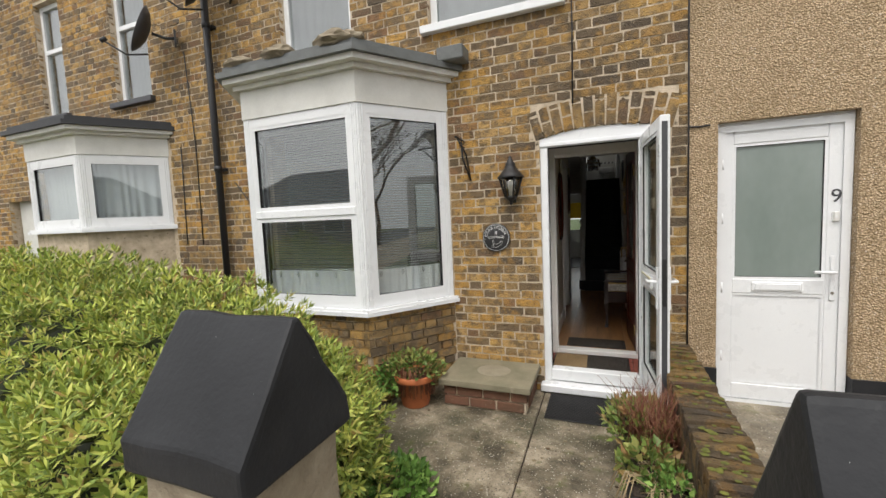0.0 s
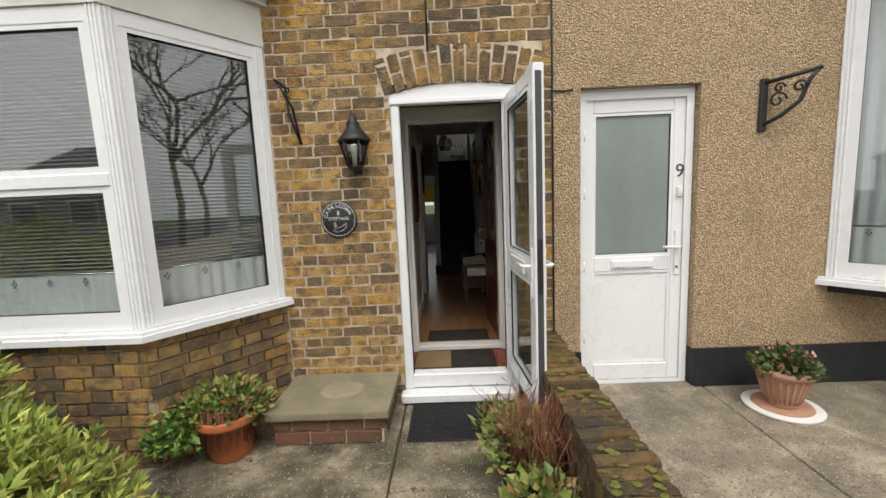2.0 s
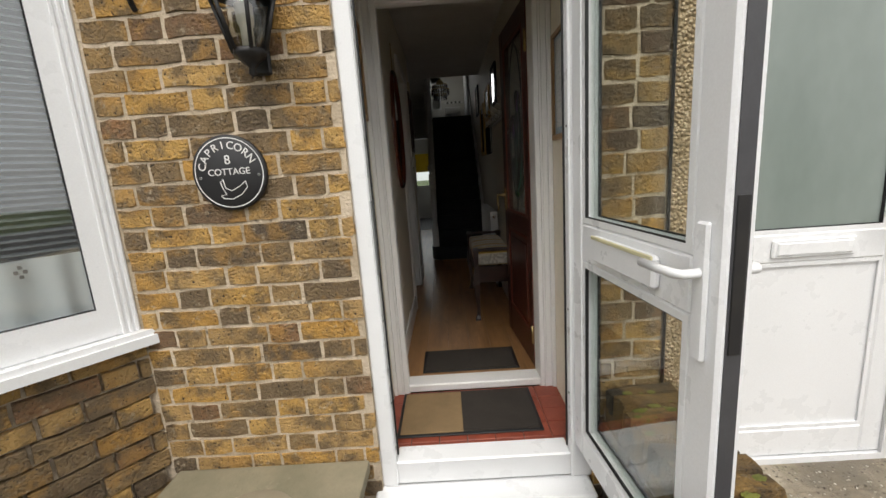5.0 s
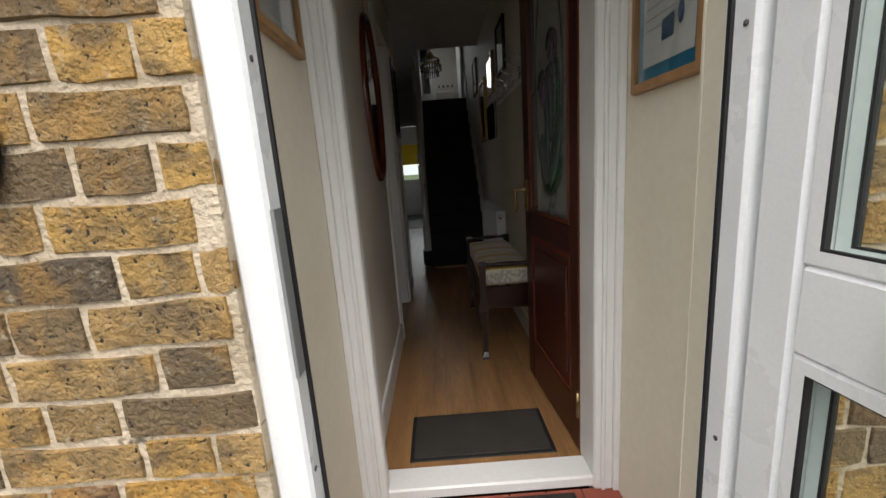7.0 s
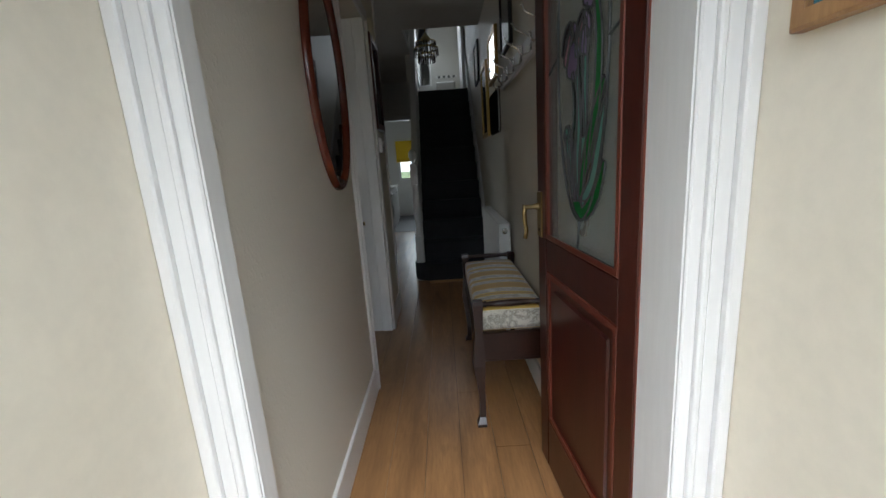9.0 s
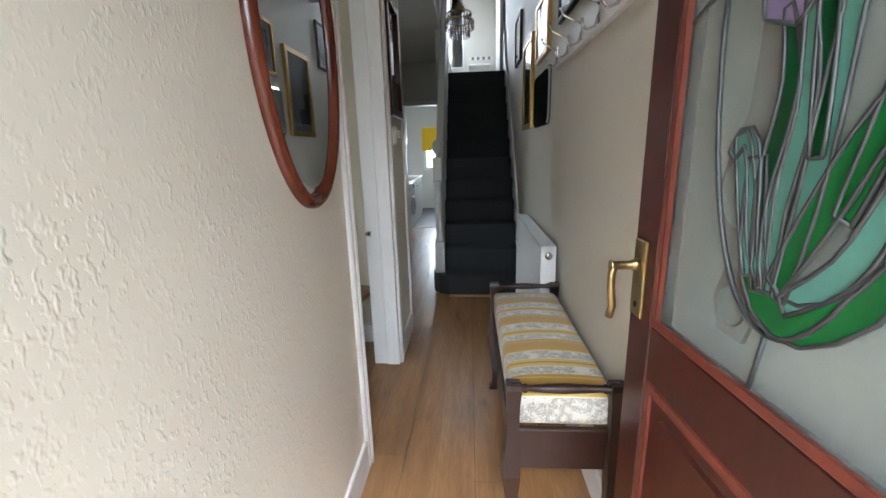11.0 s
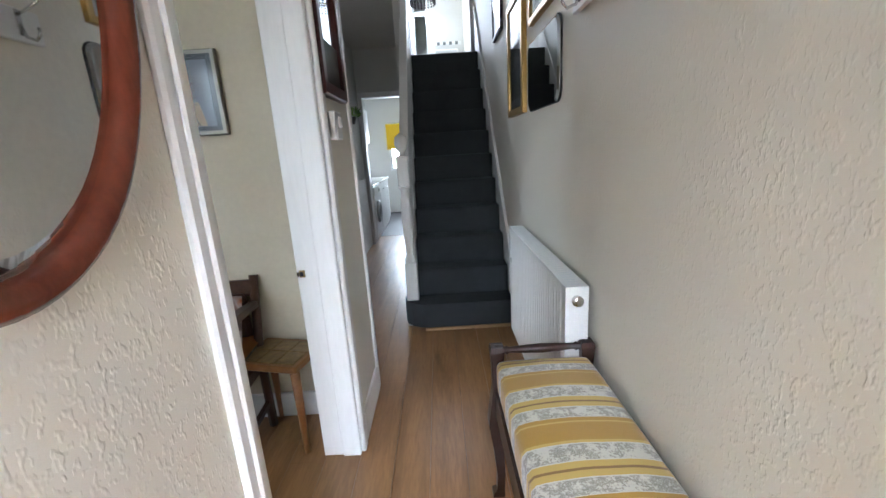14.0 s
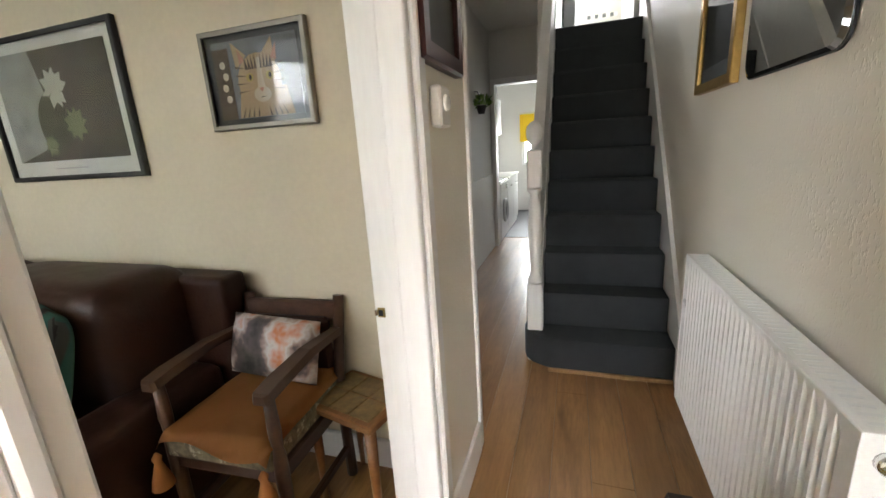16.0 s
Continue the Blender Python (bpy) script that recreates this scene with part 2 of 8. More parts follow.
MAT_CONCRETE = concrete_material()
MAT_CONCRETE_DRY = concrete_material("gritty_pale_concrete", 0.3)
MAT_SLAB = plain("stone_slab", (0.27, 0.235, 0.16), (0.14, 0.13, 0.08), 3.5, 0.8, bump=0.7, bscale=60, dist=0.004, spots=(9, 0.6, 0.75, (0.28, 0.24, 0.17)))
MAT_MOSS = plain("moss", (0.18, 0.19, 0.03), (0.07, 0.08, 0.02), 30, 0.95, bump=1, bscale=200, dist=0.006)
MAT_TERRACOTTA = plain("terracotta", (0.56, 0.17, 0.06), (0.45, 0.14, 0.055), 7, 0.6, bump=0.2, bscale=80)
MAT_TERRACOTTA_OLD = plain("worn_terracotta", (0.36, 0.17, 0.10), (0.42, 0.28, 0.2), 9, 0.8, bump=0.3, bscale=80)
MAT_SOIL = plain("soil", (0.045, 0.032, 0.022), (0.03, 0.022, 0.015), 20, 0.95, bump=1, bscale=90, dist=0.01)
MAT_GLASS = glass_material("window_glass", (0.90, 0.93, 0.93), 0.0, 0.15)
MAT_DOOR_GLASS = glass_material("door_glass", (0.92, 0.95, 0.93), 0.0, 0.05)
MAT_PICTURE_GLASS = glass_material("picture_glass", (0.96, 0.96, 0.96), 0.02, 0.02)
MAT_CREAM = wallpaper_material("cream_woodchip", (0.76, 0.715, 0.62), (0.72, 0.67, 0.57), 0.0008)
MAT_PORCH = plain("cream_plaster", (0.80, 0.735, 0.61), (0.76, 0.69, 0.56), 3, 0.6, bump=0.35, bscale=35, dist=0.002)
MAT_LIVING = plain("beige_plaster", (0.60, 0.53, 0.41), (0.56, 0.49, 0.37), 2, 0.65, bump=0.2, bscale=45)
MAT_CEILING = plain("white_ceiling", (0.72, 0.71, 0.68), (0.66, 0.65, 0.62), 3, 0.8, bump=0.4, bscale=60)
MAT_LAMINATE = wood_material("oak_laminate", (0.43, 0.23, 0.095), (0.21, 0.105, 0.043), 14, "y", 0.3, True)
MAT_MAHOGANY = wood_material("mahogany", (0.075, 0.016, 0.010), (0.040, 0.009, 0.006), 14, "z", 0.28, False, False)
MAT_MAHOGANY_EDGE = wood_material("bright_mahogany", (0.19, 0.042, 0.022), (0.12, 0.026, 0.015), 14, "z", 0.4, False, False)
MAT_DARKWOOD = wood_material("dark_stained_wood", (0.036, 0.013, 0.008), (0.018, 0.008, 0.006), 16, "y", 0.3, False, False)
MAT_BROWNWOOD = wood_material("brown_wood", (0.085, 0.036, 0.018), (0.048, 0.02, 0.011), 16, "y", 0.38, False, False)
MAT_OAK = wood_material("light_oak", (0.42, 0.24, 0.10), (0.32, 0.17, 0.07), 20, "z", 0.45, False, False)
MAT_CARPET = plain("charcoal_carpet", (0.032, 0.036, 0.040), (0.022, 0.025, 0.028), 5, 0.98, bump=1.0, bscale=420, dist=0.004)
MAT_BRASS = plain("worn_brass", (0.50, 0.38, 0.18), (0.30, 0.22, 0.10), 20, 0.33, 1.0, bump=0.15)
MAT_GOLD = plain("gilt_frame", (0.55, 0.36, 0.12), (0.42, 0.27, 0.09), 30, 0.35, 0.9, bump=0.2)
MAT_CHROME = plain("chrome", (0.75, 0.75, 0.75), (0.66, 0.66, 0.66), 9, 0.15, 1.0, bump=0.03)
MAT_MIRROR = plain("mirror_glass", (0.82, 0.83, 0.83), (0.80, 0.81, 0.81), 2, -0.08, 1.0, bump=0.0)
MAT_RED_TILE = plain("quarry_tile", (0.30, 0.07, 0.04), (0.22, 0.05, 0.03), 12, 0.45, bump=0.2, bscale=60)
MAT_GROUT = plain("grey_grout", (0.20, 0.17, 0.15), None, 9, 0.95)
MAT_MAT_DARK = plain("ribbed_mat", (0.045, 0.037, 0.03), (0.032, 0.027, 0.022), 6, 0.95, bump=1, bscale=300, dist=0.004)
MAT_MAT_TAN = plain("coir_mat", (0.30, 0.20, 0.10), (0.22, 0.15, 0.075), 9, 0.98, bump=1, bscale=300, dist=0.005)
MAT_LEATHER = plain("brown_leather", (0.040, 0.013, 0.007), (0.022, 0.008, 0.005), 3, 0.42, bump=0.5, bscale=90, dist=0.002, spec=0.28)
MAT_CURTAIN = plain("white_net", (0.74, 0.75, 0.75), (0.66, 0.67, 0.68), 5, 0.9, bump=0.3, bscale=200)
MAT_BLIND = plain("grey_blind", (0.20, 0.205, 0.205), (0.16, 0.165, 0.165), 4, 0.6)
MAT_PLASTIC_WHITE = plain("white_plastic", (0.74, 0.73, 0.70), (0.70, 0.69, 0.66), 5, 0.4, bump=0.03)
MAT_ENAMEL = plain("white_enamel", (0.76, 0.76, 0.75), (0.72, 0.72, 0.71), 3, 0.3, bump=0.03)
MAT_STONE = plain("rag_stone", (0.34, 0.29, 0.21), (0.20, 0.16, 0.11), 9, 0.95, bump=1.0, bscale=40, dist=0.01)
MAT_PLANT_GREEN = leaf_material("hedge_leaf", [(0.0, (0.13, 0.19, 0.045)), (0.3, (0.27, 0.35, 0.07)), (0.6, (0.46, 0.52, 0.11)), (0.88, (0.68, 0.68, 0.18)), (1.0, (0.42, 0.25, 0.11))])
MAT_PLANT_FRESH = leaf_material("fresh_leaf", [(0.0, (0.06, 0.13, 0.025)), (0.6, (0.16, 0.30, 0.06)), (1.0, (0.32, 0.46, 0.12))])
MAT_PLANT_MIXED = leaf_material("mixed_leaf", [(0.0, (0.09, 0.14, 0.035)), (0.4, (0.20, 0.27, 0.06)), (0.7, (0.32, 0.34, 0.10)), (0.9, (0.36, 0.24, 0.10)), (1.0, (0.32, 0.13, 0.07))])
MAT_PLANT_RED = leaf_material("red_brown_stem", [(0.0, (0.10, 0.03, 0.02)), (0.5, (0.20, 0.07, 0.04)), (1.0, (0.30, 0.18, 0.09))])
MAT_FLOWER = leaf_material("pink_petal", [(0.0, (0.35, 0.05, 0.07)), (1.0, (0.6, 0.3, 0.3))])
MAT_TWIG = plain("twig", (0.16, 0.11, 0.07), (0.10, 0.07, 0.045), 10, 0.9)
MAT_SLATE = plain("slate", (0.07, 0.075, 0.085), (0.05, 0.053, 0.06), 6, 0.6)
MAT_RENDER = plain("grey_render", (0.30, 0.28, 0.26), (0.24, 0.22, 0.20), 3, 0.9)
MAT_ASPHALT = plain("asphalt", (0.05, 0.05, 0.052), (0.04, 0.04, 0.042), 4, 0.9, bump=0.6, bscale=120)
MAT_GRASS = plain("verge", (0.06, 0.09, 0.025), (0.05, 0.06, 0.02), 2, 0.95, bump=1, bscale=60, dist=0.01)
MAT_WALL_PLAIN = plain("plain_plaster", (0.66, 0.65, 0.62), (0.62, 0.61, 0.58), 2, 0.7, bump=0.2)
MAT_BLACK = plain("matt_black", (0.02, 0.02, 0.022), None, 9, 0.5)
MAT_GREY = plain("dark_grey_metal", (0.06, 0.06, 0.065), (0.045, 0.045, 0.05), 9, 0.5)


def flat(name, c, rough=0.6, metal=0.0):
    return plain(name, c, tuple(x * 0.9 for x in c), 12, rough, metal, bump=0.05)


# ---- mesh helpers ----
def mesh_of(name, bm, material):
    me = bpy.data.meshes.new(name)
    bm.to_mesh(me)
    bm.free()
    for mt in material if isinstance(material, (list, tuple)) else [material]:
        me.materials.append(mt)
    return me


def part(name, bm, material, parent=None, label=""):
    ob = new(name, mesh_of(name, bm, material))
    if parent is not None:
        ob.parent = parent
    if label:
        ob["label"] = label
    return ob


def thing(name, loc=(0, 0, 0), label="", category="", group="", kind="", rz=0):
    e = new(name)
    e.empty_display_size = 0.05
    e.matrix_world = pose(*loc, 0, 0, rz)
    return tagged(e, label, category, group, kind)


def smooth(bm):
    for f in bm.faces:
        f.smooth = True
    return bm


def box(x0, x1, y0, y1, z0, z1, bevel=0.0, bm=None, segments=1):
    bm = bm or bmesh.new()
    r = bmesh.ops.create_cube(bm, size=1.0)
    bmesh.ops.scale(bm, vec=(x1 - x0, y1 - y0, z1 - z0), verts=r["verts"])
    bmesh.ops.translate(bm, vec=((x0 + x1) / 2, (y0 + y1) / 2, (z0 + z1) / 2), verts=r["verts"])
    if bevel:
        eds = {e for v in r["verts"] for e in v.link_edges}
        bmesh.ops.bevel(bm, geom=list(eds), offset=bevel, segments=segments, affect="EDGES", profile=0.7)
    return bm


def lathe(profile, n=20, bm=None, m=None):
    """A solid of revolution round z from (radius, height) pairs."""
    bm = bm or bmesh.new()
    rings = []
    for r, z in profile:
        rings.append([bm.verts.new((r * math.cos(2 * math.pi * i / n), r * math.sin(2 * math.pi * i / n), z)) for i in range(n)])
    for a, b in zip(rings, rings[1:]):
        for i in range(n):
            bm.faces.new((a[i], a[(i + 1) % n], b[(i + 1) % n], b[i])).smooth = True
    bm.faces.new(rings[0][::-1])
    bm.faces.new(rings[-1])
    if m is not None:
        bmesh.ops.transform(bm, matrix=m, verts=[v for ring in rings for v in ring])
    return bm


def tube(points, radius, n=8, bm=None, taper=1.0):
    """A round bar along points."""
    bm = bm or bmesh.new()
    pts = [Vector(p) for p in points]
    rings = []
    for i, p in enumerate(pts):
        d = (pts[min(i + 1, len(pts) - 1)] - pts[max(i - 1, 0)]).normalized()
        a = d.orthogonal().normalized() if not rings else (ref - d * ref.dot(d)).normalized()
        ref = a
        c = d.cross(a)
        r = radius * (1 + (taper - 1) * i / max(len(pts) - 1, 1))
        rings.append([bm.verts.new(p + (a * math.cos(2 * math.pi * k / n) + c * math.sin(2 * math.pi * k / n)) * r) for k in range(n)])
    for a, b in zip(rings, rings[1:]):
        for k in range(n):
            bm.faces.new((a[k], a[(k + 1) % n], b[(k + 1) % n], b[k])).smooth = True
    bm.faces.new(rings[0][::-1])
    bm.faces.new(rings[-1])
    return bm


def prism(outline, z0, z1, bm=None):
    """An upright prism over an outline of (x, y)."""
    bm = bm or bmesh.new()
    lo = [bm.verts.new((x, y, z0)) for x, y in outline]
    hi = [bm.verts.new((x, y, z1)) for x, y in outline]
    bm.faces.new(lo[::-1])
    bm.faces.new(hi)
    for i in range(len(lo)):
        j = (i + 1) % len(lo)
        bm.faces.new((lo[i], lo[j], hi[j], hi[i]))
    bmesh.ops.recalc_face_normals(bm, faces=bm.faces)
    return bm


def moved(bm, m):
    bmesh.ops.transform(bm, matrix=m, verts=bm.verts)
    return bm


def ring_frame(w, h, bar, depth, bevel=0.003, bars=None):
    """A rectangular frame in the xz plane round the origin, front at y=0, mitred, of four bars."""
    bm = bmesh.new()
    l, r, b, t = bars or (bar, bar, bar, bar)
    o = [(-w / 2, -h / 2), (w / 2, -h / 2), (w / 2, h / 2), (-w / 2, h / 2)]
    i = [(-w / 2 + l, -h / 2 + b), (w / 2 - r, -h / 2 + b), (w / 2 - r, h / 2 - t), (-w / 2 + l, h / 2 - t)]
    e = bevel
    loops = []
    for pts, y, off in ((o, depth, 0), (o, e, 0), (o, 0, e), (i, 0, -e), (i, e, 0), (i, depth, 0)):
        loops.append([bm.verts.new((x - math.copysign(off, x), y, z - math.copysign(off, z))) for x, z in pts])
    loops.append(loops[0])
    for a, b2 in zip(loops, loops[1:]):
        for k in range(4):
            try:
                bm.faces.new((a[k], a[(k + 1) % 4], b2[(k + 1) % 4], b2[k]))
            except ValueError:
                pass
    bmesh.ops.recalc_face_normals(bm, faces=bm.faces)
    return bm


def wall_with_openings(axis, at0, at1, u0, u1, z0, z1, openings):
    """A wall slab of thickness at0..at1 along x or y with rectangular openings (u0, u1, z0, z1)."""
    bm = bmesh.new()
    us = sorted({u0, u1, *[o[0] for o in openings], *[o[1] for o in openings]})
    for a, b in zip(us, us[1:]):
        if b - a < 1e-6:
            continue
        holes = sorted((o[2], o[3]) for o in openings if o[0] <= a + 1e-6 and o[1] >= b - 1e-6)
        z = z0
        for h0, h1 in holes + [(z1, z1)]:
            if h0 - z > 1e-6:
                if axis == "x":
                    box(a, b, at0, at1, z, h0, 0, bm)
                else:
                    box(at0, at1, a, b, z, h0, 0, bm)
            z = max(z, h1)
    bmesh.ops.remove_doubles(bm, verts=bm.verts, dist=1e-5)
    return bm


def structure(name, bm, material, label="", category=""):
    return tagged(part(name, bm, material), label, category, "", "structure")

# ---- ground ----
G = -0.16
structure("ground", box(-60, 60, -60, 80, G - 0.4, G - 0.02), MAT_GRASS, "mossy green verge and garden ground", "ground")
structure("road", box(-60, 60, -9, -2.6, G - 0.1, G - 0.012), MAT_ASPHALT, "dark grey asphalt road in front of the terrace", "road")
structure("pavement", box(-60, 60, -2.6, 0.55, G - 0.1, G + 0.0), MAT_CONCRETE_DRY, "pale concrete pavement before the gardens", "pavement")
path_base = structure("garden_path", box(-4.3, 0.42, 0.55, 3.49, G - 0.1, G - 0.012), MAT_SOIL, "dark damp concrete garden path with moss", "path")
for x0, x1, y0, y1 in ((-0.52, 0.30, 0.55, 1.62), (-0.52, 0.30, 1.63, 2.55), (-0.52, 0.30, 2.56, 3.47), (-2.7, -0.53, 1.2, 3.47)):
    part("concrete_slab", box(x0, x1, y0, y1, G - 0.06, G + random.uniform(-0.003, 0.004), 0.006), MAT_CONCRETE, path_base)
path_next = structure("neighbour_forecourt", box(0.42, 7.0, 0.55, 3.49, G - 0.1, G + 0.025), MAT_CONCRETE_DRY, "pale worn concrete forecourt of the next house", "path")
for x0, x1, y0, y1 in ((0.62, 1.62, 2.35, 3.47), (1.63, 2.9, 2.35, 3.47), (0.62, 1.62, 0.6, 2.34), (1.63, 2.9, 0.6, 2.34), (2.91, 6.9, 0.6, 3.47)):
    part("concrete_slab", box(x0, x1, y0, y1, G, G + 0.045, 0.006), MAT_CONCRETE_DRY, path_next)

# ---- house shell ----
Y0 = 3.487
FRONT_HOLES = [(-0.53, 0.31, -0.15, 2.08), (-3.45, -1.40, 0.66, 2.45), (-1.50, -0.36, 3.13, 4.7), (-3.20, -2.32, 3.07, 4.7)]
wall_front = structure("wall_front", wall_with_openings("x", Y0, 3.70, -4.3, 0.558, G - 0.3, 6.2, FRONT_HOLES), MAT_MORTAR, "weathered yellow stock brick front wall with pale mortar", "wall")
NEXT_HOLES = [(0.75, 1.545, -0.12, 2.00), (2.50, 4.5, 0.7, 2.9)]
structure("wall_front_next", wall_with_openings("x", 3.48, 3.70, 0.562, 7.0, 0.17, 6.2, NEXT_HOLES), MAT_PEBBLE, "buff pebbledash front wall of the next house", "wall")
structure("plinth_next", wall_with_openings("x", 3.462, 3.70, 0.566, 7.0, G - 0.2, 0.17, [(0.752, 1.543, -0.12, 0.2)]), MAT_BLACK_PAINT, "black painted plinth below the pebbledash", "wall")
LEFT_HOLES = [(-7.68, -7.08, 3.10, 4.7), (-6.0, -5.30, 3.08, 4.7), (-6.9, -5.25, 1.45, 2.5), (-9.0, -8.1, -0.1, 1.95)]
wall_left = structure("wall_front_terrace", wall_with_openings("x", Y0, 3.70, -14, -4.302, G - 0.3, 6.2, LEFT_HOLES), MAT_MORTAR, "yellow stock brick wall of the adjoining terrace house", "wall")
structure("roof", moved(box(-14, 7, 0, 6.2, 0, 0.12), Matrix.Translation((0, 3.2, 6.1)) @ Euler((radians(35), 0, 0)).to_matrix().to_4x4()), MAT_SLATE, "dark slate terrace roof", "roof")
structure("wall_back", wall_with_openings("x", 12.6, 12.8, -4.3, 0.6, G - 0.3, 6.2, [(-1.05, -0.50, 0.80, 1.66)]), MAT_WALL_PLAIN, "plain pale plaster kitchen back wall", "wall")
structure("wall_party_left", box(-4.5, -4.3, 3.7, 12.8, G - 0.3, 6.2), MAT_LIVING, "plain beige party wall", "wall")
structure("wall_party_right", box(0.305, 0.55, 4.176, 12.6, -0.1, 6.2), MAT_CREAM, "cream wood-chip papered hall wall", "wall")
structure("wall_porch_right", box(0.337, 0.55, 3.70, 4.134, -0.12, 2.4), MAT_PORCH, "smooth cream porch side wall", "wall")
structure("wall_porch_left", box(-0.70, -0.558, 3.70, 4.134, -0.12, 2.4), MAT_PORCH, "smooth cream porch side wall", "wall")
bm = box(-0.532, -0.524, 3.572, 3.699, -0.04, 1.94)
box(-0.557, -0.524, 3.699, 3.712, -0.04, 2.38, 0.003, bm)
structure("reveal_left", bm, MAT_PORCH, "cream plastered reveal inside the porch door", "wall")
bm = box(0.286, 0.312, 3.572, 3.699, -0.04, 1.94)
box(0.286, 0.336, 3.699, 3.712, -0.04, 2.38, 0.003, bm)
structure("reveal_right", bm, MAT_PORCH, "cream plastered reveal inside the porch door", "wall")
structure("wall_hall_left_front", box(-0.67, -0.53, 4.176, 5.444, -0.1, 2.34), MAT_CREAM, "cream wood-chip papered hall wall", "wall")
structure("wall_hall_left_back", box(-0.67, -0.53, 6.20, 6.66, -0.1, 2.34), MAT_CREAM, "cream papered hall wall beside the doorway", "wall")
structure("wall_hall_left_over_door", box(-0.67, -0.53, 5.444, 6.20, 2.02, 2.34), MAT_CREAM, "cream papered wall above the doorway", "wall")
structure("wall_inner_porch", wall_with_openings("x", 4.135, 4.175, -0.70, 0.55, -0.12, 2.4, [(-0.475, 0.255, -0.2, 1.96)]), MAT_PORCH, "cream wall round the inner door", "wall")
structure("wall_living_back", box(-4.3, -0.672, 6.47, 6.62, -0.1, 2.34), MAT_LIVING, "plain beige living room wall", "wall")
structure("ceiling", box(-4.3, 0.55, 3.70, 7.55, 2.34, 2.44), MAT_CEILING, "white ceiling of hall and living room", "ceiling")
structure("ceiling_upper", box(-4.3, 0.55, 3.5, 12.8, 4.5, 4.6), MAT_CEILING, "white upper ceiling", "ceiling")
structure("wall_upper_front", box(-0.60, 0.30, 7.45, 7.55, 2.44, 4.5), MAT_WALL_PLAIN, "plain pale wall over the hall ceiling", "wall")
structure("wall_dining_left", box(-1.20, -1.08, 8.3, 9.95, -0.1, 2.34), MAT_WALL_PLAIN, "pale grey passage wall with a hanging plant", "wall")
structure("wall_dining_far_left", box(-4.3, -1.08, 9.95, 10.05, -0.1, 2.34), MAT_WALL_PLAIN, "plain pale dining room wall", "wall")
structure("wall_kitchen", wall_with_openings("x", 9.95, 10.06, -1.08, -0.40, -0.1, 2.34, [(-1.075, -0.42, -0.2, 1.86)]), MAT_WALL_PLAIN, "pale wall over the kitchen doorway", "wall")
structure("wall_kitchen_left", box(-1.62, -1.5, 10.06, 12.6, -0.1, 2.34), MAT_WALL_PLAIN, "plain white kitchen wall", "wall")
structure("ceiling_dining", box(-4.3, -0.39, 7.55, 12.6, 2.34, 2.44), MAT_CEILING, "white ceiling of the back rooms", "ceiling")
structure("wall_stair_side", box(-0.44, -0.39, 8.4, 12.6, 0, 4.5), MAT_WALL_PLAIN, "pale wall beside the upper stairs", "wall")
structure("wall_landing_back", wall_with_openings("x", 10.9, 11.0, -0.39, 0.305, 2.0, 4.5, [(-0.388, -0.18, 2.43, 3.6)]), MAT_WALL_PLAIN, "white tiled bathroom wall with a window", "wall")
structure("landing_floor", box(-0.39, 0.305, 8.95, 10.9, 1.9, 2.035), MAT_CARPET, "charcoal carpeted landing", "floor")
floor_base = structure("floor", box(-4.3, 0.305, 4.176, 12.6, -0.12, -0.012), MAT_DARKWOOD, "mid-brown oak laminate floor laid lengthways", "floor")
structure("kitchen_floor", box(-1.6, -0.4, 10.4, 12.6, -0.01, 0.004), MAT_GREY, "dark kitchen floor tiles", "floor")
porch_base = structure("porch_floor", box(-0.558, 0.337, 3.60, 4.134, -0.16, -0.052), MAT_GROUT, "red quarry-tiled porch floor", "floor")
# planks run down the hall
row = 0
x = -0.53
while x < 0.30:
    y = 4.245 - 1.1 * ((row * 0.37) % 1)
    while y < 10.4:
        a, b = max(y, 4.245), min(y + 1.22, 10.4)
        if b - a > 0.02 and not (a > 7.4 and x > -0.3):
            part("plank", box(x + 0.0006, min(x + 0.139, 0.304), a + 0.0006, b - 0.0006, -0.012, 0.0), MAT_LAMINATE, floor_base)
        y += 1.22
    x += 0.14
    row += 1
x = -0.53 - 0.14
while x > -3.2:
    y = 4.36 - 1.1 * ((row * 0.37) % 1)
    while y < 10.4:
        a, b = max(y, 4.36), min(y + 1.22, 10.4)
        part("plank", box(x + 0.0006, x + 0.139, a + 0.0006, b - 0.0006, -0.012, 0.0), MAT_LAMINATE, floor_base)
        y += 1.22
    x -= 0.14
    row += 1
for i in range(7):
    for j in range(5):
        part("tile", box(-0.558 + i * 0.1278 + 0.002, -0.558 + (i + 1) * 0.1278 - 0.002, 3.60 + j * 0.1065 + 0.002, 3.60 + (j + 1) * 0.1065 - 0.002, -0.055, -0.04 + random.uniform(-0.001, 0.001), 0.002), MAT_RED_TILE, porch_base)

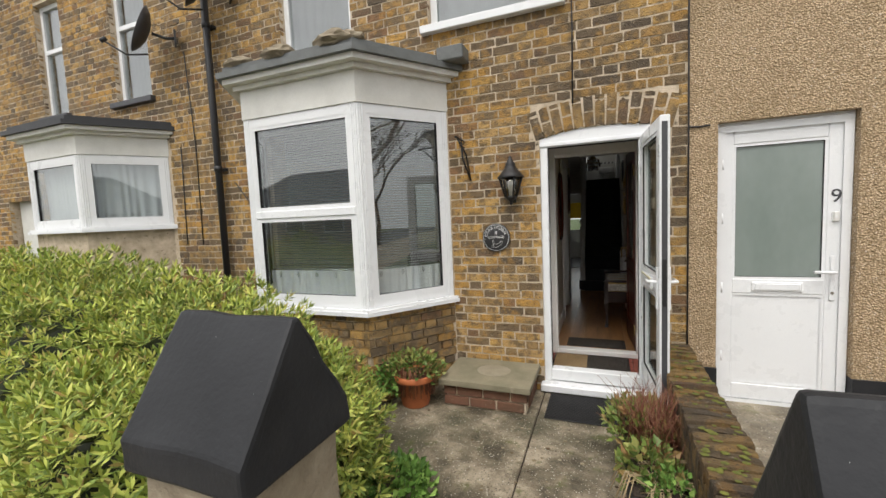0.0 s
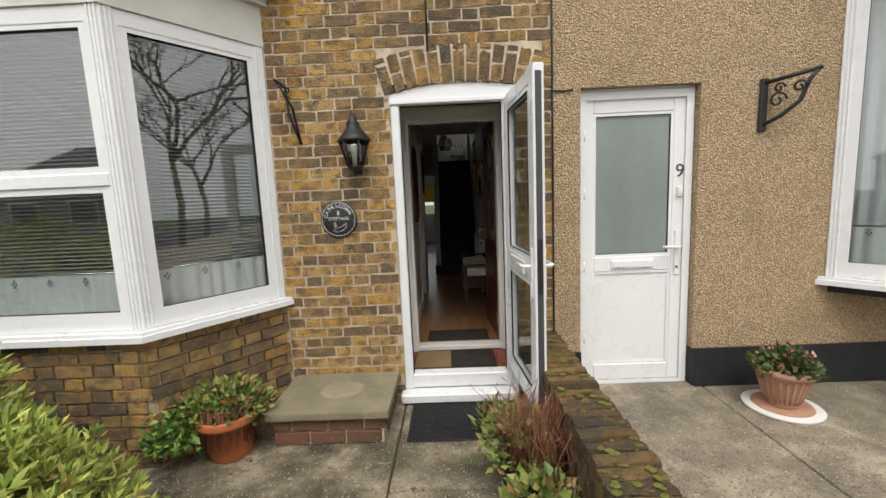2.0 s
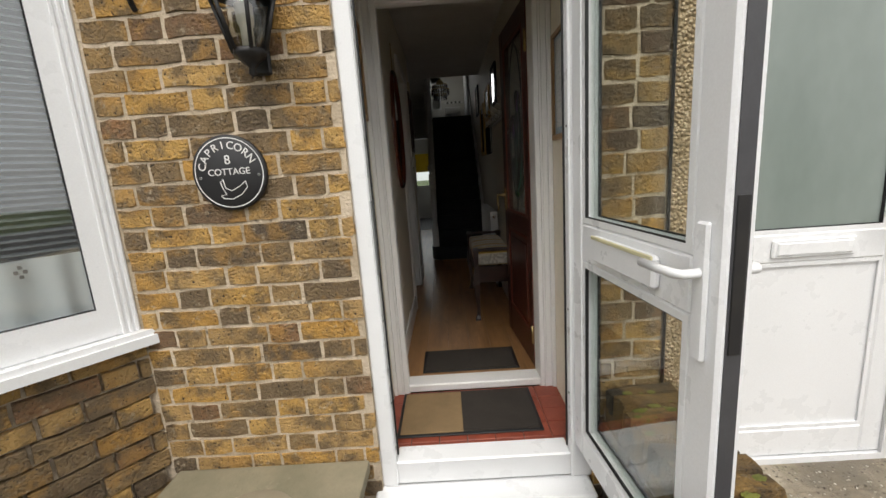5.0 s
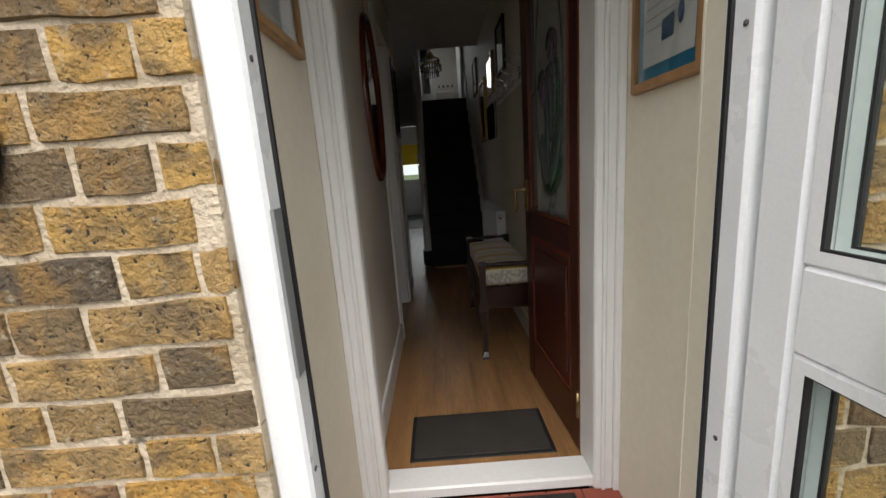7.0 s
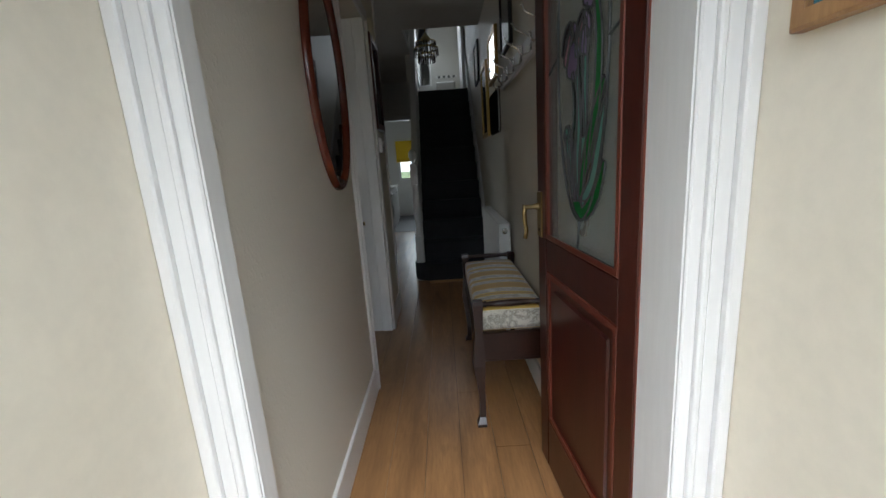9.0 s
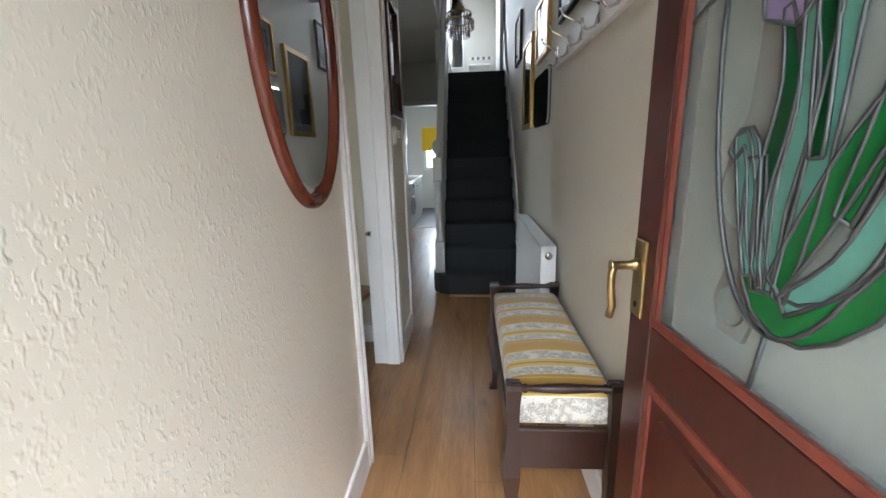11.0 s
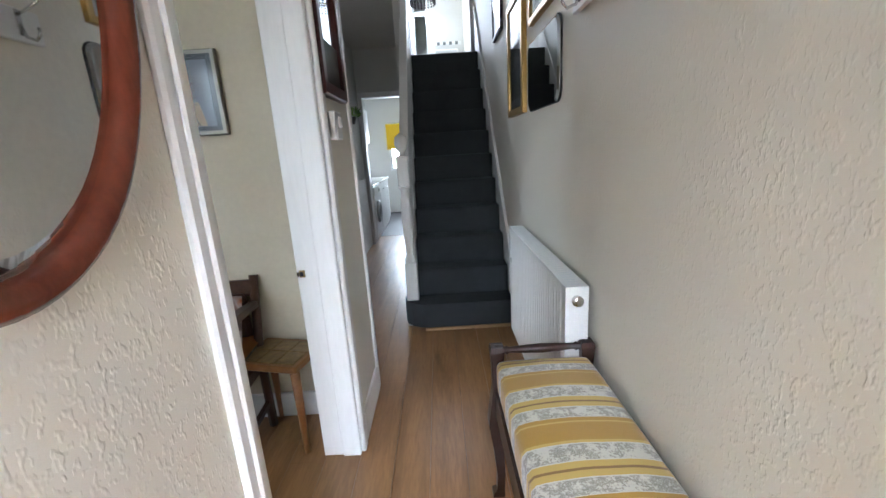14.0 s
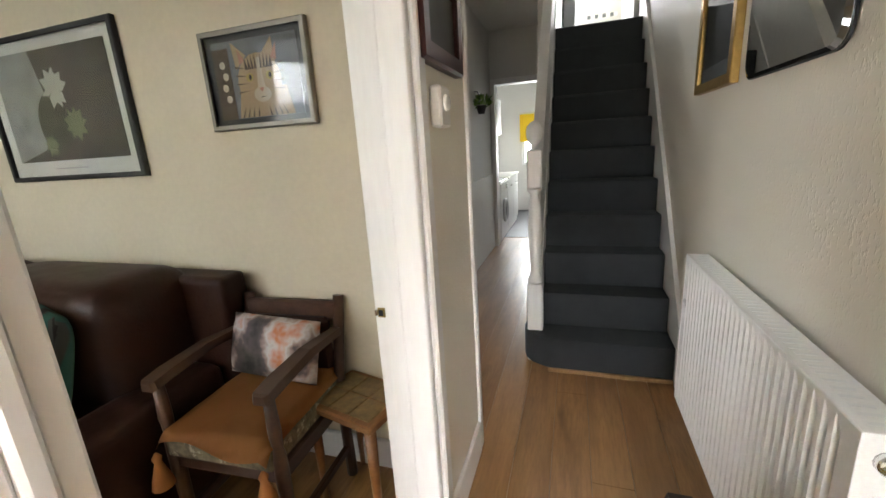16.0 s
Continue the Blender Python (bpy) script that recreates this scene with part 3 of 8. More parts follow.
# ---- bay windows ----
def bay(name, xs, ys, base, z_sill, z_head, z_fascia, z_roof, brick_base, label, transom, roof_mat, stones=True):
    """A splayed bay: xs = back right, front right, front left, back left; ys = wall, front."""
    yb, yf = ys
    plan = [(xs[0], yb), (xs[1], yf), (xs[2], yf), (xs[3], yb)]
    house = thing(name, (0, 0, 0), label, "bay window", "", "structure")

    def grown(d, back=0.0):
        (ax, ay), (bx, by), (cx, cy), (dx, dy) = plan
        return [(ax + d, ay + back), (bx + d * 0.62, by - d), (cx - d * 0.62, cy - d), (dx - d, dy + back)]
    part("base_wall", prism(grown(-0.012, 0.02), base, z_sill - 0.04), MAT_MORTAR if brick_base else MAT_BLACK_PAINT, house)
    part("sill", prism(grown(0.045, 0.0), z_sill - 0.04, z_sill), MAT_UPVC, house)
    part("sill_nose", prism(grown(0.06, 0.0), z_sill - 0.055, z_sill - 0.02), MAT_UPVC, house)
    part("fascia", prism(grown(0.012, 0.0), z_head, z_fascia), MAT_OFFWHITE, house)
    part("cornice", prism(grown(0.06, 0.0), z_fascia, z_fascia + 0.04), MAT_OFFWHITE, house)
    part("upper_cornice", prism(grown(0.13, 0.0), z_fascia + 0.04, z_fascia + 0.085), MAT_OFFWHITE, house)
    part("gutter", prism(grown(0.17, 0.0), z_fascia + 0.085, z_fascia + 0.135), roof_mat, house)
    part("roof", prism(grown(0.12, 0.0), z_fascia + 0.135, z_roof), roof_mat, house)
    faces = [(plan[0], plan[1], 0), (plan[1], plan[2], 1), (plan[2], plan[3], 2)]
    for (p, q, k) in faces:
        d = Vector((q[0] - p[0], q[1] - p[1], 0))
        w = d.length
        ang = math.degrees(math.atan2(-d.y, -d.x))
        mid = ((p[0] + q[0]) / 2, (p[1] + q[1]) / 2)
        m = pose(mid[0], mid[1], (z_sill + z_head) / 2, 0, 0, ang)
        h = z_head - z_sill
        fr = part("window_frame", moved(ring_frame(w, h, 0.075, 0.06, 0.006), m), MAT_UPVC, house)
        lower = transom if k == 1 else None
        cells = [(z_sill + 0.06, z_head - 0.06)] if lower is None else [(z_sill + 0.06, lower - 0.02), (lower + 0.02, z_head - 0.06)]
        if lower is not None:
            part("transom", moved(box(-w / 2 + 0.06, w / 2 - 0.06, -0.008, 0.055, lower - z_sill - h / 2 - 0.035, lower - z_sill - h / 2 + 0.035, 0.006), m), MAT_UPVC, fr)
        for a, b in cells:
            mm = pose(mid[0], mid[1], (a + b) / 2, 0, 0, ang)
            part("sash", moved(ring_frame(w - 0.13, b - a, 0.04, 0.04, 0.008), mm @ Matrix.Translation((0, 0.004, 0))), MAT_UPVC, fr)
            part("gasket", moved(ring_frame(w - 0.206, b - a - 0.076, 0.008, 0.03, 0.001), mm @ Matrix.Translation((0, 0.016, 0))), MAT_RUBBER, fr)
            g = part("pane", moved(box(-w / 2 + 0.1, w / 2 - 0.1, 0.024, 0.03, -(b - a) / 2 + 0.035, (b - a) / 2 - 0.035), mm), MAT_GLASS, fr)
            g.visible_shadow = False
        for s in (-1, 1):
            bm = bmesh.new()
            for i in range(3):
                box(s * (w / 2 - 0.012 - i * 0.020) - 0.006, s * (w / 2 - 0.012 - i * 0.020) + 0.006, -0.006, 0.01, -h / 2, h / 2, 0.002, bm)
            part("mullion_bead", moved(bm, m), MAT_UPVC, fr)
    return house, plan


bay_house, bay_plan = bay("bay_window", (-1.355, -1.875, -3.08, -3.60), (3.487, 2.80), G - 0.1, 0.66, 2.36, 2.61, 2.80, True, "white plastic-framed splayed bay window on a brick base", 1.49, MAT_LEAD)
bay_left, _ = bay("bay_window_next", (-5.12, -5.66, -6.72, -7.25), (3.487, 2.80), G - 0.1, 1.46, 2.31, 2.53, 2.72, True, "white bay window with black roof edge next door", None, MAT_BLACK)
bay_right, _ = bay("bay_window_right", (4.55, 4.05, 2.95, 2.44), (3.48, 2.86), 0.55, 0.66, 2.60, 2.95, 3.1, False, "white bay window with lace curtain on the pebbledash house", 1.9, MAT_LEAD)

# ---- upper windows ----
def sash_window(name, x0, x1, z0, z1, label, meeting):
    w = thing(name, (0, 0, 0), label, "window", "", "structure")
    m = pose((x0 + x1) / 2, 3.56, (z0 + z1) / 2)
    fr = part("window_frame", moved(ring_frame(x1 - x0, z1 - z0, 0.06, 0.07, 0.005), m), MAT_UPVC, w)
    part("meeting_rail", box(x0 + 0.05, x1 - 0.05, 3.555, 3.61, meeting - 0.03, meeting + 0.03, 0.004), MAT_UPVC, fr)
    g = part("pane", box(x0 + 0.05, x1 - 0.05, 3.585, 3.591, z0 + 0.05, z1 - 0.05), MAT_GLASS, fr)
    g.visible_shadow = False
    part("window_sill", box(x0 - 0.06, x1 + 0.06, 3.42, 3.57, z0 - 0.07, z0, 0.006), MAT_UPVC if x0 > -4 else MAT_GREY, w)
    bm = bmesh.new()
    n = 40
    for i in range(n):
        a, b = x0 + 0.04 + (x1 - x0 - 0.08) * i / n, x0 + 0.04 + (x1 - x0 - 0.08) * (i + 1) / n
        ya, yb = 3.66 + 0.012 * math.sin(i * 1.1), 3.66 + 0.012 * math.sin((i + 1) * 1.1)
        bm.faces.new([bm.verts.new(p) for p in ((a, ya, z0), (b, yb, z0), (b, yb, z1), (a, ya, z1))])
    bmesh.ops.solidify(bm, geom=bm.faces[:], thickness=0.002)
    tagged(part("curtain", smooth(bm), MAT_CURTAIN), "white net curtain behind an upper window", "curtain", "upper net curtains")
    tagged(part("wall_behind_window", box(x0 - 0.1, x1 + 0.1, 3.95, 4.0, z0 - 0.1, z1 + 0.1), MAT_LIVING), "plain wall behind an upper window", "wall", "", "structure")


sash_window("window_1", -1.50, -0.36, 3.13, 4.7, "white-framed upper window with projecting sill", 3.9)
sash_window("window_2", -3.20, -2.32, 3.07, 4.7, "white-framed upper sash window above the bay", 3.9)
sash_window("window_3", -6.0, -5.30, 3.08, 4.7, "white-framed upper sash window with net curtain", 4.05)
sash_window("window_4", -7.68, -7.08, 3.10, 4.7, "white-framed upper sash window with net curtain", 4.05)

# ---- outer porch door ----
porch_frame = thing("door_1", (0, 0, 0), "white plastic porch door frame with an arched head", "door frame", "", "structure")
bm = bmesh.new()
box(-0.53, -0.468, 3.50, 3.57, -0.08, 1.95, 0.006, bm)
part("left_jamb", bm, MAT_UPVC, porch_frame)
part("right_jamb", box(0.228, 0.31, 3.50, 3.57, -0.08, 1.95, 0.006), MAT_UPVC, porch_frame)
bm = bmesh.new()
rows = []
for i in range(17):
    u = -0.53 + 0.84 * i / 16
    z = 0.295 + math.sqrt(1.79 ** 2 - (u + 0.05) ** 2)
    rows.append([bm.verts.new(p) for p in ((u, 3.50, 1.95), (u, 3.50, z), (u, 3.57, z), (u, 3.57, 1.95))])
for a, b in zip(rows, rows[1:]):
    for k in range(4):
        bm.faces.new((a[k], b[k], b[(k + 1) % 4], a[(k + 1) % 4]))
bm.faces.new(rows[0])
bm.faces.new(rows[-1][::-1])
bmesh.ops.recalc_face_normals(bm, faces=bm.faces)
part("arched_head", bm, MAT_UPVC, porch_frame)
part("head_bead", box(-0.53, 0.31, 3.488, 3.50, 1.955, 1.985, 0.003), MAT_UPVC, porch_frame)
part("threshold", box(-0.468, 0.228, 3.50, 3.60, -0.07, 0.03, 0.006), MAT_UPVC, porch_frame)
part("cill", box(-0.555, 0.30, 3.40, 3.60, -0.145, -0.08, 0.008), MAT_UPVC, porch_frame)
part("gasket_left", box(-0.468, -0.462, 3.545, 3.553, 0.03, 1.95), MAT_RUBBER, porch_frame)
part("gasket_right", box(0.222, 0.228, 3.545, 3.553, 0.03, 1.95), MAT_RUBBER, porch_frame)
part("gasket_top", box(-0.46, 0.22, 3.535, 3.555, 1.942, 1.95), MAT_RUBBER, porch_frame)
part("keep_plate", box(-0.468, -0.462, 3.502, 3.532, 0.80, 1.07, 0.001), MAT_BLIND, porch_frame, "grey steel lock keep")
for z in (0.28, 0.62, 1.28, 1.7):
    part("screw", lathe([(0.004, 0), (0.005, 0.002), (0.001, 0.003)], 8, None, pose(-0.468, 3.52, z, 0, 90, 0)), MAT_GREY, porch_frame)
    part("screw", lathe([(0.004, 0), (0.005, 0.002), (0.001, 0.003)], 8, None, pose(0.228, 3.52, z, 0, -90, 0)), MAT_GREY, porch_frame)

leaf = thing("porch_door_leaf", (0.238, 3.49, 0.03), "white half-glazed plastic porch door standing open", "door", "", "", -85.7)
W, L = 0.70, 1.89
# local x runs from the hinge to the free edge; y is the thickness
part("stile", box(0, 0.075, 0, 0.06, 0.05, 0.05 + L, 0.008), MAT_UPVC, leaf)
part("stile", box(W - 0.085, W, 0, 0.06, 0.05, 0.05 + L, 0.006), MAT_UPVC, leaf)
part("top_rail", box(0.075, W - 0.085, 0.001, 0.059, L - 0.035, 0.05 + L, 0.006), MAT_UPVC, leaf)
part("bottom_rail", box(0.075, W - 0.085, 0.001, 0.059, 0.05, 0.145, 0.006), MAT_UPVC, leaf)
part("middle_rail", box(0.075, W - 0.085, 0.001, 0.059, 0.80, 0.925, 0.006), MAT_UPVC, leaf)
for a, b in ((0.145, 0.80), (0.925, L - 0.035)):
    g = part("pane", box(0.07, W - 0.08, 0.027, 0.033, a - 0.005, b + 0.005), MAT_DOOR_GLASS, leaf)
    g.visible_shadow = False
    for y in (0.004, 0.046):
        part("glazing_bead", moved(ring_frame(W - 0.16, b - a, 0.018, 0.012, 0.004), pose((W - 0.01) / 2, y - 0.002, (a + b) / 2)), MAT_UPVC, leaf)
        part("gasket", moved(ring_frame(W - 0.194, b - a - 0.034, 0.007, 0.01, 0.001), pose((W - 0.01) / 2, y, (a + b) / 2)), MAT_RUBBER, leaf)
part("letter_plate", box(0.20, 0.52, -0.022, 0.0, 0.825, 0.905, 0.008), MAT_UPVC, leaf)
part("foam_strip", box(0.202, 0.518, -0.026, -0.020, 0.895, 0.906, 0.002), flat("yellowed_foam", (0.62, 0.58, 0.36)), leaf)
part("lock_strip", box(W, W + 0.003, 0.012, 0.045, 0.08, 1.9, 0.0005), MAT_GREY, leaf)
part("lock_case", box(W, W + 0.006, 0.016, 0.04, 0.75, 1.05, 0.001), MAT_BLACK_IRON, leaf)
for y, s in ((0.0, -1), (0.06, 1)):
    pl = part("handle_plate", box(W - 0.062, W - 0.028, min(y, y + s * 0.012), max(y, y + s * 0.012), 0.72, 1.0, 0.005), MAT_UPVC, leaf)
    part("lever", tube([(W - 0.045, y, 0.90), (W - 0.045, y + s * 0.045, 0.90), (W - 0.06, y + s * 0.055, 0.90), (W - 0.17, y + s * 0.055, 0.898)], 0.010, 10), MAT_UPVC, pl)
for z in (0.25, 1.0, 1.75):
    part("hinge", tube([(-0.006, 0.066, z - 0.045), (-0.006, 0.066, z + 0.045)], 0.010, 10), MAT_UPVC, leaf)

# ---- neighbour's door ----
d9 = thing("door_2", (0, 0, 0), "white plastic half-glazed front door numbered nine, closed", "door", "", "structure")
part("door_frame", moved(ring_frame(0.79, 2.1, 0.05, 0.09, 0.006, (0.05, 0.05, 0.03, 0.05)), pose(1.147, 3.535, 0.935)), MAT_UPVC, d9)
part("arched_head", box(0.752, 1.543, 3.54, 3.62, 1.985, 2.06, 0.004), MAT_UPVC, d9)
part("stile", box(0.80, 0.865, 3.552, 3.61, -0.08, 1.94, 0.006), MAT_UPVC, d9)
part("stile", box(1.41, 1.495, 3.552, 3.61, -0.08, 1.94, 0.006), MAT_UPVC, d9)
part("top_rail", box(0.865, 1.41, 3.552, 3.61, 1.84, 1.94, 0.006), MAT_UPVC, d9)
part("middle_rail", box(0.865, 1.41, 3.552, 3.61, 0.735, 0.845, 0.006), MAT_UPVC, d9)
part("bottom_rail", box(0.865, 1.41, 3.552, 3.61, -0.08, 0.04, 0.006), MAT_UPVC, d9)
part("lower_panel", box(0.86, 1.415, 3.566, 3.60, 0.03, 0.74, 0.002), MAT_UPVC, d9)
part("panel_bead", moved(ring_frame(0.549, 0.70, 0.014, 0.014, 0.004), pose(1.137, 3.556, 0.388)), MAT_UPVC, d9)
part("frosted_pane", box(0.862, 1.412, 3.572, 3.58, 0.84, 1.842), plain("frosted_glass", (0.20, 0.24, 0.22), (0.30, 0.34, 0.32), 1.6, 0.22, bump=0.15, bscale=25, grain=(1, 1, 0.5)), d9)
part("glazing_bead", moved(ring_frame(0.556, 1.004, 0.018, 0.012, 0.004), pose(1.137, 3.557, 1.342)), MAT_UPVC, d9)
part("gasket", moved(ring_frame(0.522, 0.97, 0.007, 0.01, 0.001), pose(1.137, 3.564, 1.342)), MAT_RUBBER, d9)
lp = part("letter_plate", box(0.985, 1.29, 3.54, 3.553, 0.755, 0.825, 0.005), MAT_UPVC, d9)
part("flap", box(1.0, 1.275, 3.534, 3.541, 0.766, 0.814, 0.004), MAT_UPVC, lp)
hp = part("handle_plate", box(1.435, 1.465, 3.54, 3.553, 0.70, 1.02, 0.005), MAT_UPVC, d9)
part("lever", tube([(1.45, 3.545, 0.905), (1.45, 3.50, 0.905), (1.435, 3.49, 0.905), (1.33, 3.49, 0.908)], 0.011, 10), MAT_UPVC, hp)
part("keyhole", lathe([(0.011, 0), (0.011, 0.004)], 12, None, pose(1.45, 3.541, 0.755, 90, 0, 0)), MAT_CHROME, hp)
bell = part("door_bell", box(1.44, 1.475, 3.53, 3.553, 1.255, 1.325, 0.006), MAT_PLASTIC_WHITE, d9)
part("bell_button", lathe([(0.010, 0), (0.009, 0.005)], 14, None, pose(1.4575, 3.531, 1.29, 90, 0, 0)), MAT_ENAMEL, bell)
for z in (0.25, 0.78, 1.3, 1.7):
    part("hinge", tube([(0.795, 3.545, z - 0.04), (0.795, 3.545, z + 0.04)], 0.012, 10), MAT_UPVC, d9)
part("step", box(0.72, 1.56, 3.40, 3.60, G, -0.105, 0.008), MAT_CONCRETE_DRY, d9)


def lettering(text, size, m, material, parent, depth=0.0015, name="lettering", align="CENTER"):
    cu = bpy.data.curves.new(name, "FONT")
    cu.body, cu.size, cu.extrude, cu.align_x, cu.align_y = text, size, depth, align, "CENTER"
    tmp = new("temporary", cu)
    me = bpy.data.meshes.new_from_object(tmp.evaluated_get(bpy.context.evaluated_depsgraph_get()))
    bpy.data.objects.remove(tmp)
    me.materials.append(material)
    me.name = name
    ob = new(name, me)
    ob.parent = parent
    ob.matrix_basis = m
    return ob


bpy.context.view_layer.update()
lettering("9", 0.13, pose(1.46, 3.55, 1.43, 90, 0, 0), MAT_GREY, d9, name="number")

# ---- inner door frame and door ----
inner = thing("door_3", (0, 0, 0), "white painted timber frame of the inner hall door", "door frame", "", "structure")
for n, (x0, x1) in (("left_jamb", (-0.52, -0.472)), ("right_jamb", (0.252, 0.303))):
    part(n, box(x0, x1, 4.128, 4.179 if x0 < 0 else 4.262, -0.04, 1.995, 0.003), MAT_WHITE_PAINT, inner)
part("head", box(-0.472, 0.252, 4.128, 4.179, 1.935, 1.995, 0.003), MAT_WHITE_PAINT, inner)
for x0, x1, s in ((-0.557, -0.474, -1), (0.254, 0.336, 1)):
    bm = bmesh.new()
    w = x1 - x0
    for a, b, d in ((0, 0.28, 0.012), (0.28, 0.42, 0.020), (0.42, 0.74, 0.015), (0.74, 1.0, 0.026)):
        a2, b2 = (x0 + w * a, x0 + w * b) if s > 0 else (x1 - w * b, x1 - w * a)
        box(a2, b2, 4.134 - d, 4.1345, -0.04, 2.05, 0.003, bm)
    part("architrave", bm, MAT_WHITE_PAINT, inner)
part("head_architrave", box(-0.474, 0.254, 4.110, 4.1345, 1.955, 2.05, 0.004), MAT_WHITE_PAINT, inner)
part("threshold", box(-0.529, 0.304, 4.134, 4.245, -0.04, 0.004, 0.006), MAT_WHITE_PAINT, inner)

idoor = thing("inner_door", (0.289, 4.264, 0.0), "dark mahogany inner door with stained iris glass, standing open", "door", "", "", 94.0)
idoor.scale = (0.885, 1, 1.03)
DW, DH, DT = 0.708, 1.93, 0.042
# local x runs from hinge to free edge, y 0..DT is thickness towards the wall
part("hinge_stile", box(0, 0.085, 0, DT, 0.012, DH, 0.003), MAT_MAHOGANY, idoor)
part("lock_stile", box(DW - 0.09, DW, 0, DT, 0.012, DH, 0.003), MAT_MAHOGANY, idoor)
part("top_rail", box(0.085, DW - 0.09, 0.001, DT - 0.001, DH - 0.1, DH, 0.003), MAT_MAHOGANY, idoor)
part("lock_rail", box(0.085, DW - 0.09, 0.001, DT - 0.001, 0.74, 0.845, 0.003), MAT_MAHOGANY, idoor)
part("bottom_rail", box(0.085, DW - 0.09, 0.001, DT - 0.001, 0.012, 0.2, 0.003), MAT_MAHOGANY, idoor)
part("lower_panel", box(0.08, DW - 0.085, 0.010, DT - 0.010, 0.195, 0.745, 0.002), MAT_MAHOGANY, idoor)
part("raised_field", box(0.14, DW - 0.145, 0.004, DT - 0.004, 0.26, 0.69, 0.006), MAT_MAHOGANY, idoor)
part("panel_bead", moved(ring_frame(DW - 0.175, 0.54, 0.016, 0.012, 0.004), pose((DW - 0.005) / 2, 0.001, 0.47)), MAT_MAHOGANY_EDGE, idoor)
part("glazing_bead", moved(ring_frame(DW - 0.175, DH - 0.945, 0.014, 0.012, 0.004), pose((DW - 0.005) / 2, -0.001, (0.845 + DH - 0.1) / 2)), MAT_MAHOGANY_EDGE, idoor)
part("edge_strip", box(DW, DW + 0.002, 0.004, DT - 0.004, 0.02, DH - 0.01), MAT_MAHOGANY_EDGE, idoor)
part("hinge_edge", box(-0.003, 0.0, 0.002, DT - 0.002, 0.012, DH), MAT_MAHOGANY_EDGE, idoor)
for z in (0.2, 1.72):
    part("hinge", tube([(-0.006, -0.006, z - 0.05), (-0.006, -0.006, z + 0.05)], 0.007, 8), MAT_BRASS, idoor)
hp = part("handle_plate", box(DW - 0.058, DW - 0.010, -0.006, 0.0, 0.845, 0.992, 0.002), MAT_BRASS, idoor, "worn brass lever handle")
part("spindle", lathe([(0.013, 0), (0.011, 0.01), (0.008, 0.02), (0.008, 0.05), (0.011, 0.056)], 14, None, pose(DW - 0.034, -0.004, 0.945, 90, 0, 0)), MAT_BRASS, hp)
part("lever", tube([(DW - 0.034, -0.05, 0.952), (DW - 0.034, -0.056, 0.930), (DW - 0.030, -0.054, 0.90), (DW - 0.032, -0.05, 0.865), (DW - 0.028, -0.054, 0.842)], 0.0075, 10), MAT_BRASS, hp)
part("keyhole", lathe([(0.006, 0), (0.006, 0.0025)], 10, None, pose(DW - 0.034, -0.005, 0.868, 90, 0, 0)), MAT_BLACK, hp)

# ---- hall trims ----
def trim(name, bm, label, material=None):
    return structure(name, bm, material or MAT_WHITE_PAINT, label, "trim")


trim("baseboard_left", box(-0.53, -0.516, 4.18, 5.392, 0.0, 0.13, 0.004), "white skirting board along the hall wall")
trim("baseboard_left_back", box(-0.53, -0.516, 6.26, 6.63, 0.0, 0.13, 0.004), "white skirting board beside the doorway")
trim("baseboard_right", box(0.291, 0.305, 4.37, 7.27, 0.0, 0.13, 0.004), "white skirting board along the hall wall")
trim("baseboard_living", box(-4.3, -0.675, 6.452, 6.47, 0.0, 0.12, 0.004), "white skirting board in the living room")
doorway = thing("door_4", (0, 0, 0), "white painted living room door lining, doorway open", "door frame", "", "structure")
part("near_lining", box(-0.675, -0.525, 5.444, 5.462, 0.0, 2.02, 0.003), MAT_WHITE_PAINT, doorway)
bm = box(-0.53, -0.514, 5.392, 5.422, 0.0, 2.07, 0.005)
box(-0.53, -0.509, 5.420, 5.438, 0.0, 2.07, 0.004, bm)
box(-0.53, -0.515, 5.436, 5.460, 0.0, 2.07, 0.004, bm)
part("near_architrave", bm, MAT_WHITE_PAINT, doorway)
bm = bmesh.new()
box(-0.678, -0.60, 6.182, 6.205, 0.0, 2.02, 0.003, bm)
box(-0.60, -0.53, 6.172, 6.205, 0.0, 2.02, 0.004, bm)
part("far_lining", bm, MAT_WHITE_PAINT, doorway)
part("far_architrave", box(-0.53, -0.512, 6.19, 6.24, 0.0, 2.07, 0.006), MAT_WHITE_PAINT, doorway)
part("head_architrave", box(-0.53, -0.512, 5.460, 6.19, 2.0, 2.07, 0.005), MAT_WHITE_PAINT, doorway)
kp = part("latch_keep", box(-0.668, -0.648, 6.178, 6.183, 0.757, 0.783, 0.001), MAT_BRASS, doorway, "small brass latch keep")
part("keep_hole", box(-0.665, -0.653, 6.1765, 6.1785, 0.762, 0.778), MAT_BLACK, kp)
part("strike_tip", box(-0.676, -0.668, 6.176, 6.182, 0.762, 0.778, 0.001), MAT_CHROME, kp)
trim("wall_end_trim", box(-0.675, -0.518, 6.64, 6.672, 0.0, 2.34, 0.004), "white corner trim at the end of the hall wall")

